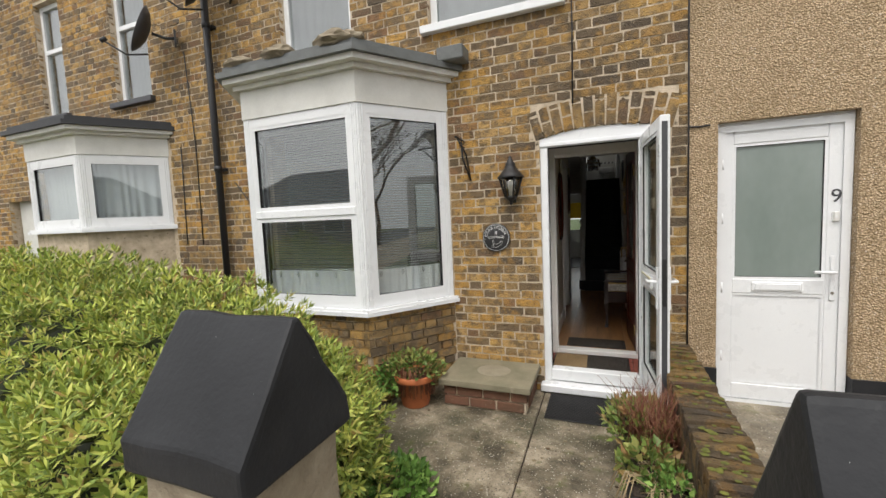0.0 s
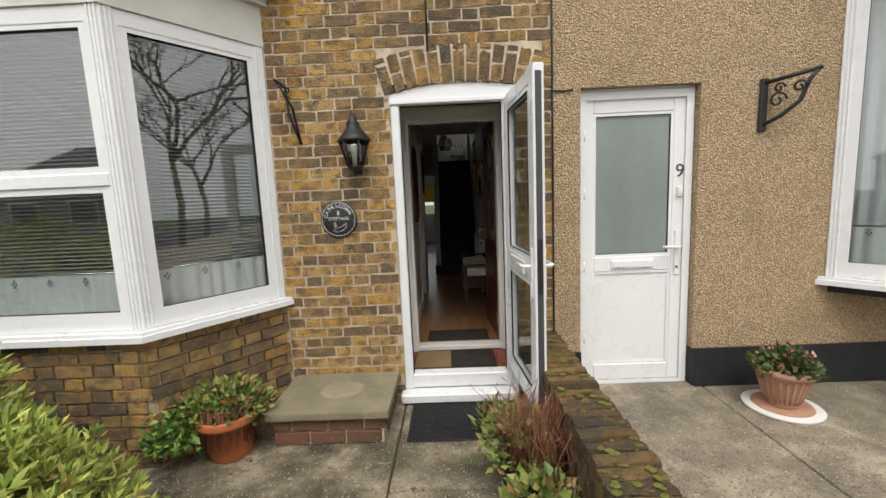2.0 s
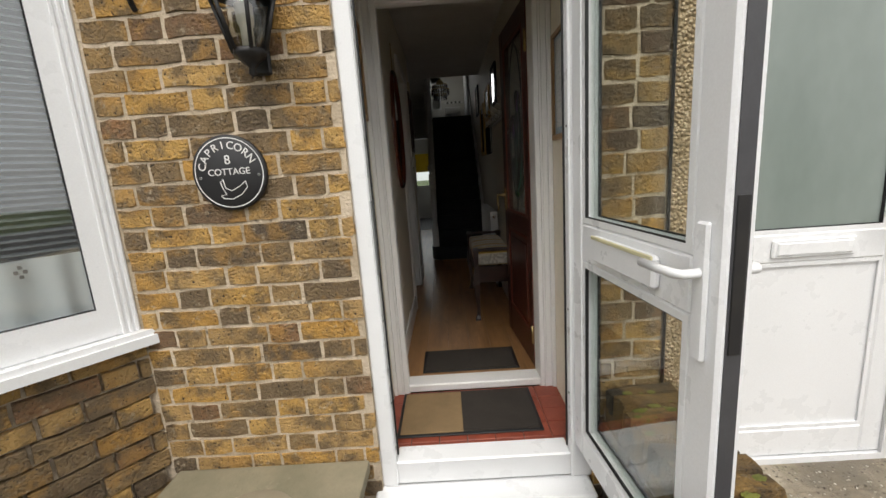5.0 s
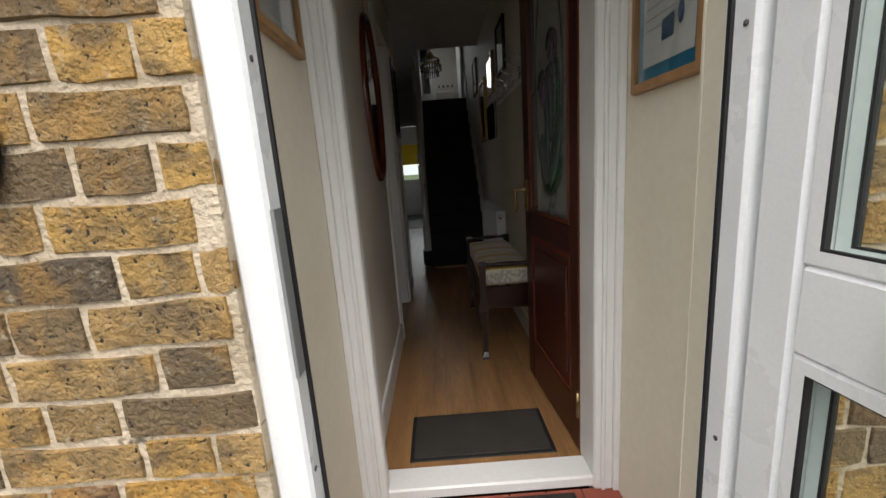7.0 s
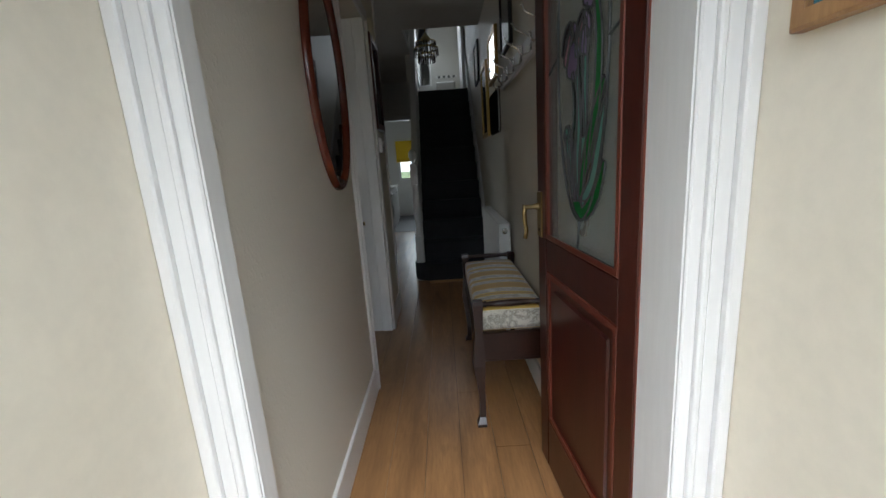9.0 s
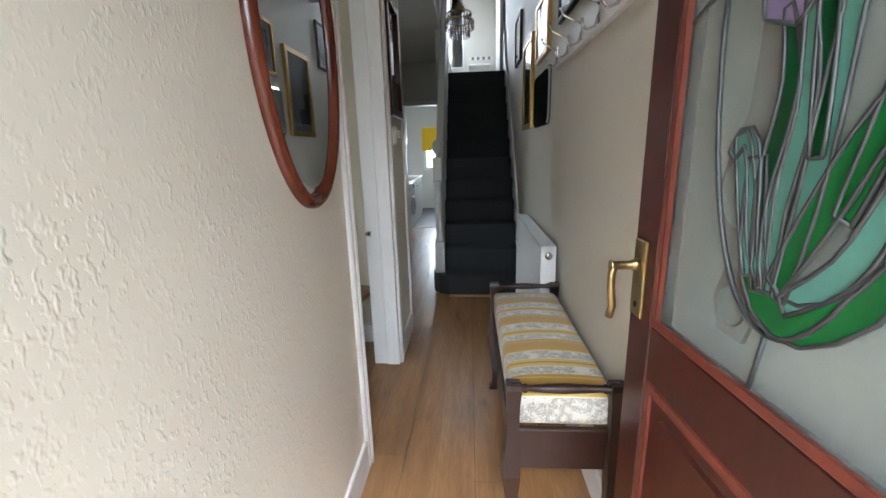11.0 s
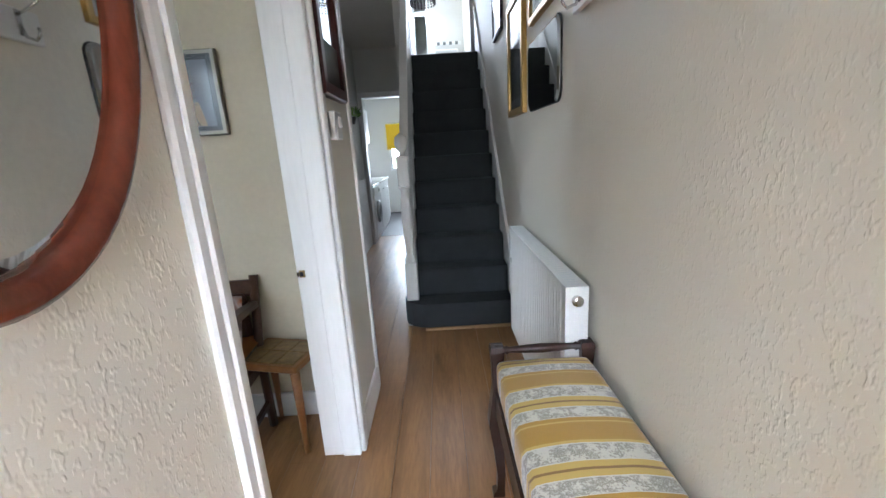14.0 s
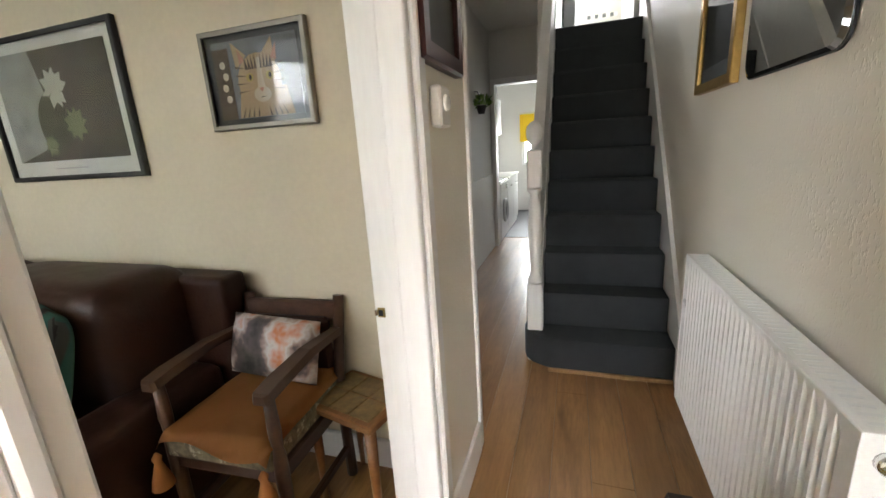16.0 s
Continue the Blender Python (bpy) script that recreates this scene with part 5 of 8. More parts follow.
lettering("COTTAGE", 0.031, pose(0, -0.0145, 0.003, 90, 0, 0), SIGN_WHITE, pq, 0.001, "letters")
part("emblem", tube([(-0.035, -0.0145, -0.03), (-0.025, -0.0145, -0.02), (-0.02, -0.0145, -0.05), (0.0, -0.0145, -0.06), (0.03, -0.0145, -0.045), (0.05, -0.0145, -0.03), (0.055, -0.0145, -0.05), (0.03, -0.0145, -0.075), (0.0, -0.0145, -0.088), (-0.03, -0.0145, -0.085), (-0.04, -0.0145, -0.075), (-0.02, -0.0145, -0.07), (-0.03, -0.0145, -0.05), (-0.035, -0.0145, -0.03)], 0.0016, 5), SIGN_WHITE, pq)
for s in (-1, 1):
    part("fixing_screw", lathe([(0.006, 0), (0.005, 0.003)], 10, None, pose(s * 0.100, -0.013, -0.012, 90, 0, 0)), MAT_CHROME, pq)

# ---- iron brackets ----
br = thing("hanging_basket_bracket", (-1.20, 3.475, 1.92), "rusty black iron hanging basket bracket on the wall", "bracket")
part("back_bar", tube([(-0.02, -0.006, 0.19), (-0.01, -0.008, 0.0), (0.06, -0.006, -0.20)], 0.009, 6), MAT_BLACK_IRON, br)
part("arm", tube([(-0.02, -0.008, 0.17), (0.0, -0.14, 0.16), (0.02, -0.27, 0.15)], 0.009, 6), MAT_BLACK_IRON, br)
part("brace", tube([(0.055, -0.008, -0.18), (0.05, -0.09, 0.02), (0.02, -0.22, 0.14)], 0.008, 6), MAT_BLACK_IRON, br)
part("scroll", tube([(0.02 + 0.02 * math.cos(i * 0.7), -0.10 - 0.025 * math.sin(i * 0.7), 0.08 + i * 0.006) for i in range(12)], 0.005, 5), MAT_BLACK_IRON, br)
br2 = thing("ornamental_bracket", (1.945, 3.478, 1.83), "black cast iron scrolled bracket on pebbledash", "bracket", "", "", 0)
part("back_plate", box(-0.025, 0.025, -0.02, 0.0, -0.17, 0.17, 0.006), MAT_BLACK_IRON, br2)
part("arm", tube([(0, -0.01, 0.14), (0.10, -0.08, 0.16), (0.23, -0.17, 0.185)], 0.014, 8), MAT_BLACK_IRON, br2)
part("brace", tube([(0, -0.01, -0.13), (0.07, -0.07, -0.08), (0.14, -0.13, 0.0), (0.18, -0.14, 0.12), (0.21, -0.16, 0.17)], 0.013, 8), MAT_BLACK_IRON, br2)
for k, (u, z, r) in enumerate(((0.05, 0.02, 0.055), (0.055, 0.095, 0.035), (0.13, 0.085, 0.042))):
    part("scroll", tube([(u + r * 0.7 * math.cos(i * 0.6) * (1 - i / 16), -0.02 - u * 0.85 + 0.5 * r * math.cos(i * 0.6) * (1 - i / 16) * -1, z + r * math.sin(i * 0.6) * (1 - i / 16)) for i in range(14)], 0.008, 6), MAT_BLACK_IRON, br2)

# ---- pipes, cables, dishes, roof stones ----
dp = thing("downpipe", (-4.17, 3.40, G), "black plastic rainwater downpipe on the brick wall", "downpipe", "", "")
part("pipe", tube([(0, 0, 0), (0, 0, 6.2)], 0.038, 12), MAT_BLACK, dp)
for z in (0.6, 2.2, 3.8, 5.4):
    part("collar", tube([(0, 0, z), (0, 0, z + 0.06)], 0.046, 12), MAT_BLACK, dp)
    part("clip", box(-0.06, 0.06, 0.03, 0.085, z + 0.01, z + 0.04, 0.003), MAT_BLACK, dp)


def cable(points, label, r=0.006):
    tagged(part("cable", tube(points, r, 6), MAT_BLACK), label, "cable", "wall cables")


cable([(-0.256, 3.474, 2.28), (-0.25, 3.474, 2.9), (-0.26, 3.474, 4.0), (-0.255, 3.474, 6.1)], "thin black cable clipped to the brickwork")
cable([(0.56, 3.472, 0.3), (0.562, 3.472, 2.0), (0.559, 3.472, 4.0), (0.56, 3.472, 6.1)], "thin black cable along the house boundary")
cable([(0.56, 3.472, 1.99), (0.64, 3.474, 1.985), (0.70, 3.474, 1.99)], "thin black cable along the house boundary")
cable([(-4.62, 3.474, 1.2), (-4.6, 3.474, 2.4), (-4.66, 3.474, 3.5)], "thin black cable clipped to the brickwork")
cable([(-4.9, 3.474, 1.2), (-4.86, 3.474, 2.4)], "thin black cable clipped to the brickwork")
cable([(-4.0, 3.474, 1.9), (-3.75, 3.474, 1.6), (-3.62, 3.474, 1.55)], "thin black cable clipped to the brickwork")


def dish(x, y, z, rz, r, label):
    t = thing("satellite_dish", (x, y, z), label, "satellite dish", "satellite dishes", "", rz)
    bm = lathe([(0.005, 0.0), (r * 0.4, 0.012), (r * 0.75, 0.045), (r, 0.09), (r * 1.01, 0.085), (r * 0.75, 0.035), (r * 0.4, 0.002), (0.005, -0.01)], 32, None, pose(0, 0, 0, 70, 0, 0) @ Matrix.Diagonal((0.86, 1, 1, 1)))
    part("reflector", bm, MAT_GREY, t)
    part("feed_arm", tube([(0, -0.02, -r * 0.9), (0, -0.22, -r * 1.05), (0, -0.42, -r * 0.6)], 0.011, 6), MAT_BLACK, t)
    part("receiver", tube([(0, -0.44, -r * 0.66), (0, -0.39, -r * 0.5)], 0.025, 8), MAT_BLACK, t)
    part("wall_arm", tube([(0, 0.03, 0), (0, 0.16, -0.03), (0.02, 0.26, -0.02)], 0.018, 6), MAT_BLACK, t)
    part("wall_plate", box(-0.05, 0.09, 0.245, 0.265, -0.1, 0.06, 0.004), MAT_BLACK, t)
    return t


dish(-4.87, 3.22, 3.66, -35, 0.27, "dark grey satellite dish on the brick wall")
dish(-3.95, 3.22, 3.95, -35, 0.27, "dark grey satellite dish on the brick wall")
for x, y, s in ((-1.98, 2.71, 1.35), (-2.56, 2.71, 1.25), (-3.02, 2.72, 1.1), (-1.88, 2.75, 1.1)):
    bm = bmesh.new()
    r = bmesh.ops.create_icosphere(bm, subdivisions=3, radius=1.0)
    for v in bm.verts:
        k = 1 + 0.35 * noise.noise(v.co * 1.7 + Vector((x, y, 0)))
        v.co = Vector((x + v.co.x * 0.13 * s * k, y + v.co.y * 0.07 * s * k, 2.80 + 0.03 + v.co.z * 0.04 * s * k))
    tagged(part("roof_stone", bm, MAT_STONE), "lump of stone lying on the bay roof", "stone", "stones on the bay roof")
tagged(part("lead_flashing", box(-1.36, -1.12, 3.30, 3.478, 2.74, 2.86, 0.01), MAT_LEAD), "grey lead flashing at the end of the bay roof", "flashing", "", "structure")

# ---- blinds and curtains in the bay ----
def slats(name, p, q, z0, z1, pitch, inset, label):
    p, q = Vector((*p, 0)), Vector((*q, 0))
    d = (q - p).normalized()
    nrm = Vector((-d.y, d.x, 0))
    if nrm.y < 0:
        nrm = -nrm
    t = thing(name, (0, 0, 0), label, "blind", "bay blinds")
    w = (q - p).length - 0.16
    m0 = Matrix.Translation(p + d * 0.08 + nrm * inset) @ Matrix.Rotation(math.atan2(d.y, d.x), 4, "Z")
    z = z1
    first = None
    while z > z0:
        bm = bmesh.new()
        c = [bm.verts.new(x) for x in ((0, -0.012, -0.006), (w, -0.012, -0.006), (w, 0, 0.003), (0, 0, 0.003), (w, 0.012, 0.004), (0, 0.012, 0.004))]
        bm.faces.new((c[0], c[1], c[2], c[3]))
        bm.faces.new((c[3], c[2], c[4], c[5]))
        if first is None:
            first = mesh_of("slat", bm, MAT_BLIND)
        else:
            bm.free()
        ob = new("slat", first)
        ob.parent = t
        ob.matrix_basis = Matrix.Translation((0, 0, z)) @ m0
        z -= pitch
    part("head_rail", moved(box(0, w, -0.02, 0.02, z1 + 0.01, z1 + 0.05, 0.004), m0), MAT_BLIND, t)
    return t


def half_curtain(p, q, z0, z1, inset, label):
    p, q = Vector((*p, 0)), Vector((*q, 0))
    d = (q - p).normalized()
    nrm = Vector((-d.y, d.x, 0))
    if nrm.y < 0:
        nrm = -nrm
    w = (q - p).length - 0.14
    m0 = Matrix.Translation(p + d * 0.07 + nrm * inset) @ Matrix.Rotation(math.atan2(d.y, d.x), 4, "Z")
    bm = bmesh.new()
    n = 90
    cols = []
    for i in range(n + 1):
        u = w * i / n
        f = 0.5 + 0.5 * math.sin(u * 70 + 1.5 * math.sin(u * 17))
        cols.append([bm.verts.new((u, 0.03 * f * k, z)) for z, k in ((z0, 1), ((z0 + z1) / 2, 0.8), (z1, 0.3))])
    for a, b in zip(cols, cols[1:]):
        for k in range(2):
            bm.faces.new((a[k], b[k], b[k + 1], a[k + 1])).smooth = True
    t = thing("half_curtain", (0, 0, 0), label, "curtain", "bay half curtains")
    part("cloth", moved(bm, m0), MAT_CURTAIN, t)
    part("rod", moved(tube([(0, 0.015, z1 + 0.005), (w, 0.015, z1 + 0.005)], 0.006, 8), m0), MAT_CHROME, t)
    u = 0.1
    while u < w:
        for dx, dz in ((0, 0), (0.022, 0.0), (0.011, 0.016), (0.011, -0.016)):
            part("cut_work", moved(box(u + dx, u + dx + 0.011, -0.004, -0.002, z1 - 0.045 + dz, z1 - 0.033 + dz), m0), MAT_GREY, t)
        u += 0.21


for p, q in ((bay_plan[1], bay_plan[0]), (bay_plan[2], bay_plan[1])):
    slats("venetian_blind", p, q, 0.98, 2.27, 0.023, 0.17, "grey venetian blind hanging inside the bay window")
    half_curtain(p, q, 0.68, 0.965, 0.12, "white half-height cafe curtain with cut-work dots")
half_curtain((-6.72, 2.80), (-5.66, 2.80), 1.5, 2.28, 0.12, "pale blue-white curtain in the neighbouring bay")
half_curtain((-5.66, 2.80), (-5.12, 3.487), 1.5, 2.28, 0.12, "pale blue-white curtain in the neighbouring bay")
half_curtain((2.44, 3.48), (2.95, 2.86), 0.70, 1.0, 0.12, "white lace curtain in the pebbledash house")
half_curtain((2.44, 3.48), (2.95, 2.86), 1.0, 2.5, 0.2, "grey net curtain in the pebbledash house")
structure("wall_behind_left_bay", box(-7.2, -5.0, 4.2, 4.3, 1, 3), MAT_LIVING, "plain wall inside the neighbouring bay", "wall")
structure("wall_behind_right_bay", box(0.6, 5.0, 4.3, 4.4, -0.1, 3), MAT_LIVING, "plain wall inside the pebbledash house", "wall")
structure("door_terrace", box(-8.96, -8.14, 3.6, 3.66, -0.1, 1.95, 0.004), MAT_OFFWHITE, "pale door of the far terrace house", "door")

# ---- across the street ----
for k, (x0, x1) in enumerate(((-24, -13), (-12.2, -3.4), (-2.4, 6.5), (7.5, 17))):
    h = thing("house", ((x0 + x1) / 2, -18, G), "low house with a dark roof across the street", "house", "houses across the street")
    w = (x1 - x0) / 2
    part("wall", box(-w, w, -4, 3, 0, 2.7), MAT_RENDER, h)
    bm = bmesh.new()
    vs = [bm.verts.new(p) for p in ((-w - 0.3, -4.4, 2.6), (w + 0.3, -4.4, 2.6), (w + 0.3, 3.4, 2.6), (-w - 0.3, 3.4, 2.6), (-w + 2.4, -0.5, 5.2), (w - 2.4, -0.5, 5.2))]
    for f in ((0, 1, 5, 4), (2, 3, 4, 5), (3, 0, 4), (1, 2, 5), (3, 2, 1, 0)):
        bm.faces.new([vs[i] for i in f])
    bmesh.ops.recalc_face_normals(bm, faces=bm.faces)
    part("roof", bm, MAT_SLATE, h)
    for wx in (-w * 0.55, 0.0, w * 0.55):
        wi = part("window", moved(ring_frame(1.5, 1.2, 0.08, 0.08), pose(wx, 3.06, 1.5, 0, 0, 180)), MAT_UPVC, h)
        part("pane", box(wx - 0.7, wx + 0.7, 3.0, 3.02, 0.95, 2.05), MAT_GREY, wi)


def bare_tree(x, y, h, label):
    t = thing("bare_tree", (x, y, G), label, "tree")
    trunk = bmesh.new()
    twigs = bmesh.new()

    def grow(p, d, length, r, depth):
        q = p + d * length
        bend = p + d * length * 0.5 + Vector((random.gauss(0, 1), random.gauss(0, 1), 0)) * length * 0.06
        tube([p, bend, q], r, 6 if depth < 2 else 4, trunk if depth < 2 else twigs, 0.62)
        if depth >= 6:
            return
        for k in range(3 if depth < 5 else 2):
            nd = (d + Vector((random.gauss(0, 0.55), random.gauss(0, 0.55), random.gauss(0.18, 0.3)))).normalized()
            grow(q if k else p + d * length * random.uniform(0.6, 1.0), nd, length * random.uniform(0.62, 0.82), r * 0.6, depth + 1)
    grow(Vector((0, 0, 0)), Vector((0.03, 0, 1)), h * 0.27, 0.16, 0)
    part("trunk", trunk, MAT_TWIG, t)
    part("branches", twigs, MAT_TWIG, t)


bare_tree(13.2, -2.0, 12.0, "bare winter tree standing across the road")
bare_tree(18.5, -2.6, 9.5, "bare winter tree standing across the road")
pole = thing("telegraph_pole", (-5.2, -9.6, G), "tall timber telegraph pole across the road", "pole")
part("shaft", tube([(0, 0, 0), (0, 0, 9)], 0.14, 10, None, 0.7), MAT_TWIG, pole)

# ---- brickwork ----
def unit_bricks():
    out = []
    for k in range(14):
        bm = bmesh.new()
        j = lambda a: random.uniform(-a, a)
        edge = [(-0.5, -0.5), (-0.2, -0.5), (0.17, -0.5), (0.5, -0.5), (0.5, 0.0), (0.5, 0.5), (0.2, 0.5), (-0.16, 0.5), (-0.5, 0.5), (-0.5, 0.0)]
        wob = [(j(0.010), j(0.055)) for _ in edge]
        back = [bm.verts.new((x, 1, z)) for x, z in edge]
        mid = [bm.verts.new((x * 0.998 + a, 0.13 + j(0.05), z * 0.985 + b)) for (x, z), (a, b) in zip(edge, wob)]
        front = [bm.verts.new((x * (0.965 if abs(z) == 0.5 and abs(x) == 0.5 else 0.985) + a + j(0.006), j(0.05), z * (0.89 if abs(x) == 0.5 and abs(z) == 0.5 else 0.955) + b + j(0.02))) for (x, z), (a, b) in zip(edge, wob)]
        bm.faces.new(front)
        for a, b in ((back, mid), (mid, front)):
            for i in range(len(edge)):
                bm.faces.new((a[i], a[(i + 1) % len(edge)], b[(i + 1) % len(edge)], b[i]))
        bmesh.ops.recalc_face_normals(bm, faces=bm.faces)
        out.append(bm)
    return out


def shared(material):
    return [mesh_of("brick", bm, material) for bm in unit_bricks()]


BRICKS, BRICKS_OLD = shared(MAT_BRICK), shared(MAT_BRICK_OLD)
FIELD_SHAPES = [([tuple(v.co) for v in b.vertices], [tuple(p.vertices) for p in b.polygons]) for b in BRICKS]
COURSE, JOINT = 0.0757, 0.0105


def lay(parent, m, u0, u1, z0, z1, holes, near, meshes, field_name, label, depth=0.055, proud=0.004):
    """Courses of header and stretcher in turn on the plane m (x along, y into the wall). Bricks in near(u, z) are objects."""
    verts, faces = [], []
    row = 0
    z = z0
    while z < z1:
        u = u0 - (0.17 if row % 2 else 0.0) - random.uniform(0, 0.03)
        k = 0
        while u < u1:
            w = (0.103 if k % 2 else 0.215) * random.uniform(0.96, 1.03)
            a, b = max(u + JOINT / 2, u0), min(u + w + JOINT / 2, u1)
            pieces = [(a, b)]
            for h0, h1, g0, g1 in holes:
                if g0 < z + COURSE * 0.6 and g1 > z + COURSE * 0.4:
                    nxt = []
                    for p, q in pieces:
                        if q <= h0 or p >= h1:
                            nxt.append((p, q))
                        else:
                            if p < h0:
                                nxt.append((p, h0))
                            if q > h1:
                                nxt.append((h1, q))
                    pieces = nxt
            for p, q in pieces:
                if q - p < 0.03:
                    continue
                cu, cz = (p + q) / 2, z + COURSE / 2 + random.uniform(-0.0015, 0.0015)
                loc = m @ Matrix.Translation((cu, -proud + random.uniform(-0.002, 0.0015), cz)) @ Matrix.Rotation(random.uniform(-0.018, 0.018), 4, "Y") @ Matrix.Diagonal((q - p, depth, COURSE - JOINT * random.uniform(0.75, 1.1), 1))
                if near(cu, cz):
                    ob = new("brick", random.choice(meshes))
                    ob.parent = parent
                    ob.matrix_basis = loc
                else:
                    vs, fs = random.choice(FIELD_SHAPES)
                    o = len(verts)
                    verts.extend(tuple(loc @ Vector(v)) for v in vs)
                    faces.extend(tuple(i + o for i in f) for f in fs)
            u += w + JOINT
            k += 1
        z += COURSE
        row += 1
    if verts:
        me = bpy.data.meshes.new(field_name)
        me.from_pydata(verts, [], faces)
        me.materials.append(MAT_BRICK_FAR)
        ob = new(field_name, me)
        ob.parent = parent
        tagged(ob, label, "", "", "stuff")


ARCH = (-0.05, 0.29, 1.79, 0.245)
arch_holes = [(-0.60 - 0.0, 0.50, 2.02, 2.34)]
front_m = pose(0, Y0, 0)
lay(wall_front, front_m, -4.3, 0.556, G - 0.1, 6.2, FRONT_HOLES + arch_holes + [(-3.62, -1.345, G - 0.1, 2.76)], lambda u, z: -1.35 < u and z < 2.35, BRICKS, "brick_field", "weathered yellow and brown stock bricks")
lay(wall_left, front_m, -12, -4.302, G - 0.1, 6.2, LEFT_HOLES + [(-7.3, -5.07, 0, 2.7)], lambda u, z: False, BRICKS, "brick_field", "weathered yellow stock bricks")
# door arch
cx, cz, R, T = ARCH
n = 13
for i in range(n):
    a = radians(-16.6 + 33.2 * (i + 0.5) / n)
    for r0, r1 in ((R + 0.0, R + 0.115), (R + 0.124, R + T)) if i % 2 else ((R + 0.0, R + 0.20), (R + 0.21, R + T)):
        rm = (r0 + r1) / 2
        ob = new("brick", random.choice(BRICKS))
        ob.parent = wall_front
        ob.matrix_basis = Matrix.Translation((cx + rm * math.sin(a), Y0 - 0.005 + random.uniform(-0.002, 0.002), cz + rm * math.cos(a))) @ Matrix.Rotation(a, 4, "Y") @ Matrix.Diagonal((0.071, 0.055, r1 - r0 - 0.004, 1))
# bay base
for p, q in ((bay_plan[2], bay_plan[1]), (bay_plan[1], bay_plan[0]), (bay_plan[3], bay_plan[2])):
    p2, q2 = Vector((*p, 0)), Vector((*q, 0))
    d = (q2 - p2)
    m = Matrix.Translation(p2) @ Matrix.Rotation(math.atan2(d.y, d.x), 4, "Z")
    near_it = p == bay_plan[1]
    lay(bay_house, m, 0.0, d.length, G - 0.05, 0.60, [], lambda u, z, k=near_it: k, BRICKS, "brick_field", "weathered stock bricks of the bay", 0.05, 0.006)
for i in range(34):
    y = 0.92 + i * 0.0755
    ob = new("coping_brick", random.choice(BRICKS_OLD))
    ob.parent = low_wall
    ob.matrix_basis = Matrix.Translation((0.455 + random.uniform(-0.006, 0.006), y, 0.235 + 0.108 + random.uniform(-0.012, 0.010))) @ Matrix.Rotation(radians(-90), 4, "X") @ Matrix.Rotation(random.uniform(-0.05, 0.05), 4, "Z") @ Matrix.Diagonal((0.235, 0.11, random.uniform(0.056, 0.065), 1))
side_m = Matrix.Translation((0.345, 3.475, 0)) @ Matrix.Rotation(radians(-90), 4, "Z")
lay(low_wall, side_m, 0, 2.57, G - 0.02, 0.23, [], lambda u, z: u < 1.8, BRICKS_OLD, "brick_field", "mossy dark bricks of the low wall", 0.04, 0.006)
side_r = Matrix.Translation((0.565, 0.9, 0)) @ Matrix.Rotation(radians(90), 4, "Z")
lay(low_wall, side_r, 0, 2.57, G - 0.02, 0.23, [], lambda u, z: False, BRICKS_OLD, "brick_field", "mossy dark bricks of the low wall", 0.04, 0.006)
bm = bmesh.new()
for i in range(220):
    x, y, s = random.uniform(0.35, 0.56), random.uniform(0.95, 3.4), random.uniform(0.004, 0.017)
    r = bmesh.ops.create_icosphere(bm, subdivisions=1, radius=1.0)
    for v in r["verts"]:
        v.co = Vector((x + v.co.x * s * 1.3, y + v.co.y * s, 0.347 + v.co.z * s * 0.25))
tagged(part("moss_cushions", bm, MAT_MOSS, low_wall), "green moss cushions on the coping", "", "", "stuff")
bm = bmesh.new()
for i in range(260):
    x, y, s = random.uniform(-2.4, 0.3), random.uniform(1.0, 3.4), random.uniform(0.004, 0.012)
    r = bmesh.ops.create_icosphere(bm, subdivisions=1, radius=1.0)
    for v in r["verts"]:
        v.co = Vector((x + v.co.x * s * 1.4, y + v.co.y * s, G + 0.004 + v.co.z * s * 0.4))
tagged(part("leaf_litter", bm, leaf_material("litter", [(0, (0.08, 0.05, 0.025)), (0.6, (0.3, 0.24, 0.15)), (1, (0.4, 0.36, 0.26))])), "scattered dead leaf litter and grit on the path", "litter", "", "stuff")

# ---- mats ----
m1 = thing("porch_doormat", (-0.161, 3.93, -0.039), "two-tone brown and tan doormat on red tiles", "doormat")
part("border", box(-0.34, 0.34, -0.19, 0.18, 0.0, 0.008, 0.003), MAT_RUBBER, m1)
part("mat_surface", box(-0.325, -0.03, -0.175, 0.165, 0.006, 0.014, 0.003), MAT_MAT_TAN, m1)
part("dark_pile", box(-0.03, 0.325, -0.175, 0.165, 0.006, 0.0135, 0.003), MAT_MAT_DARK, m1)
for i in range(44):
    part("rib", box(-0.026 + i * 0.008, -0.022 + i * 0.008, -0.172, 0.162, 0.013, 0.0165), MAT_MAT_DARK, m1)
KX0 = -1.075
m2 = thing("hall_doormat", (-0.12, 4.27, 0.0), "dark brown doormat with black rubber edge in the hall", "doormat")
part("border", box(-0.285, 0.285, 0.0, 0.285, 0.0, 0.006, 0.002), MAT_RUBBER, m2)
part("mat_surface", box(-0.268, 0.268, 0.014, 0.268, 0.004, 0.011, 0.002), MAT_MAT_DARK, m2)

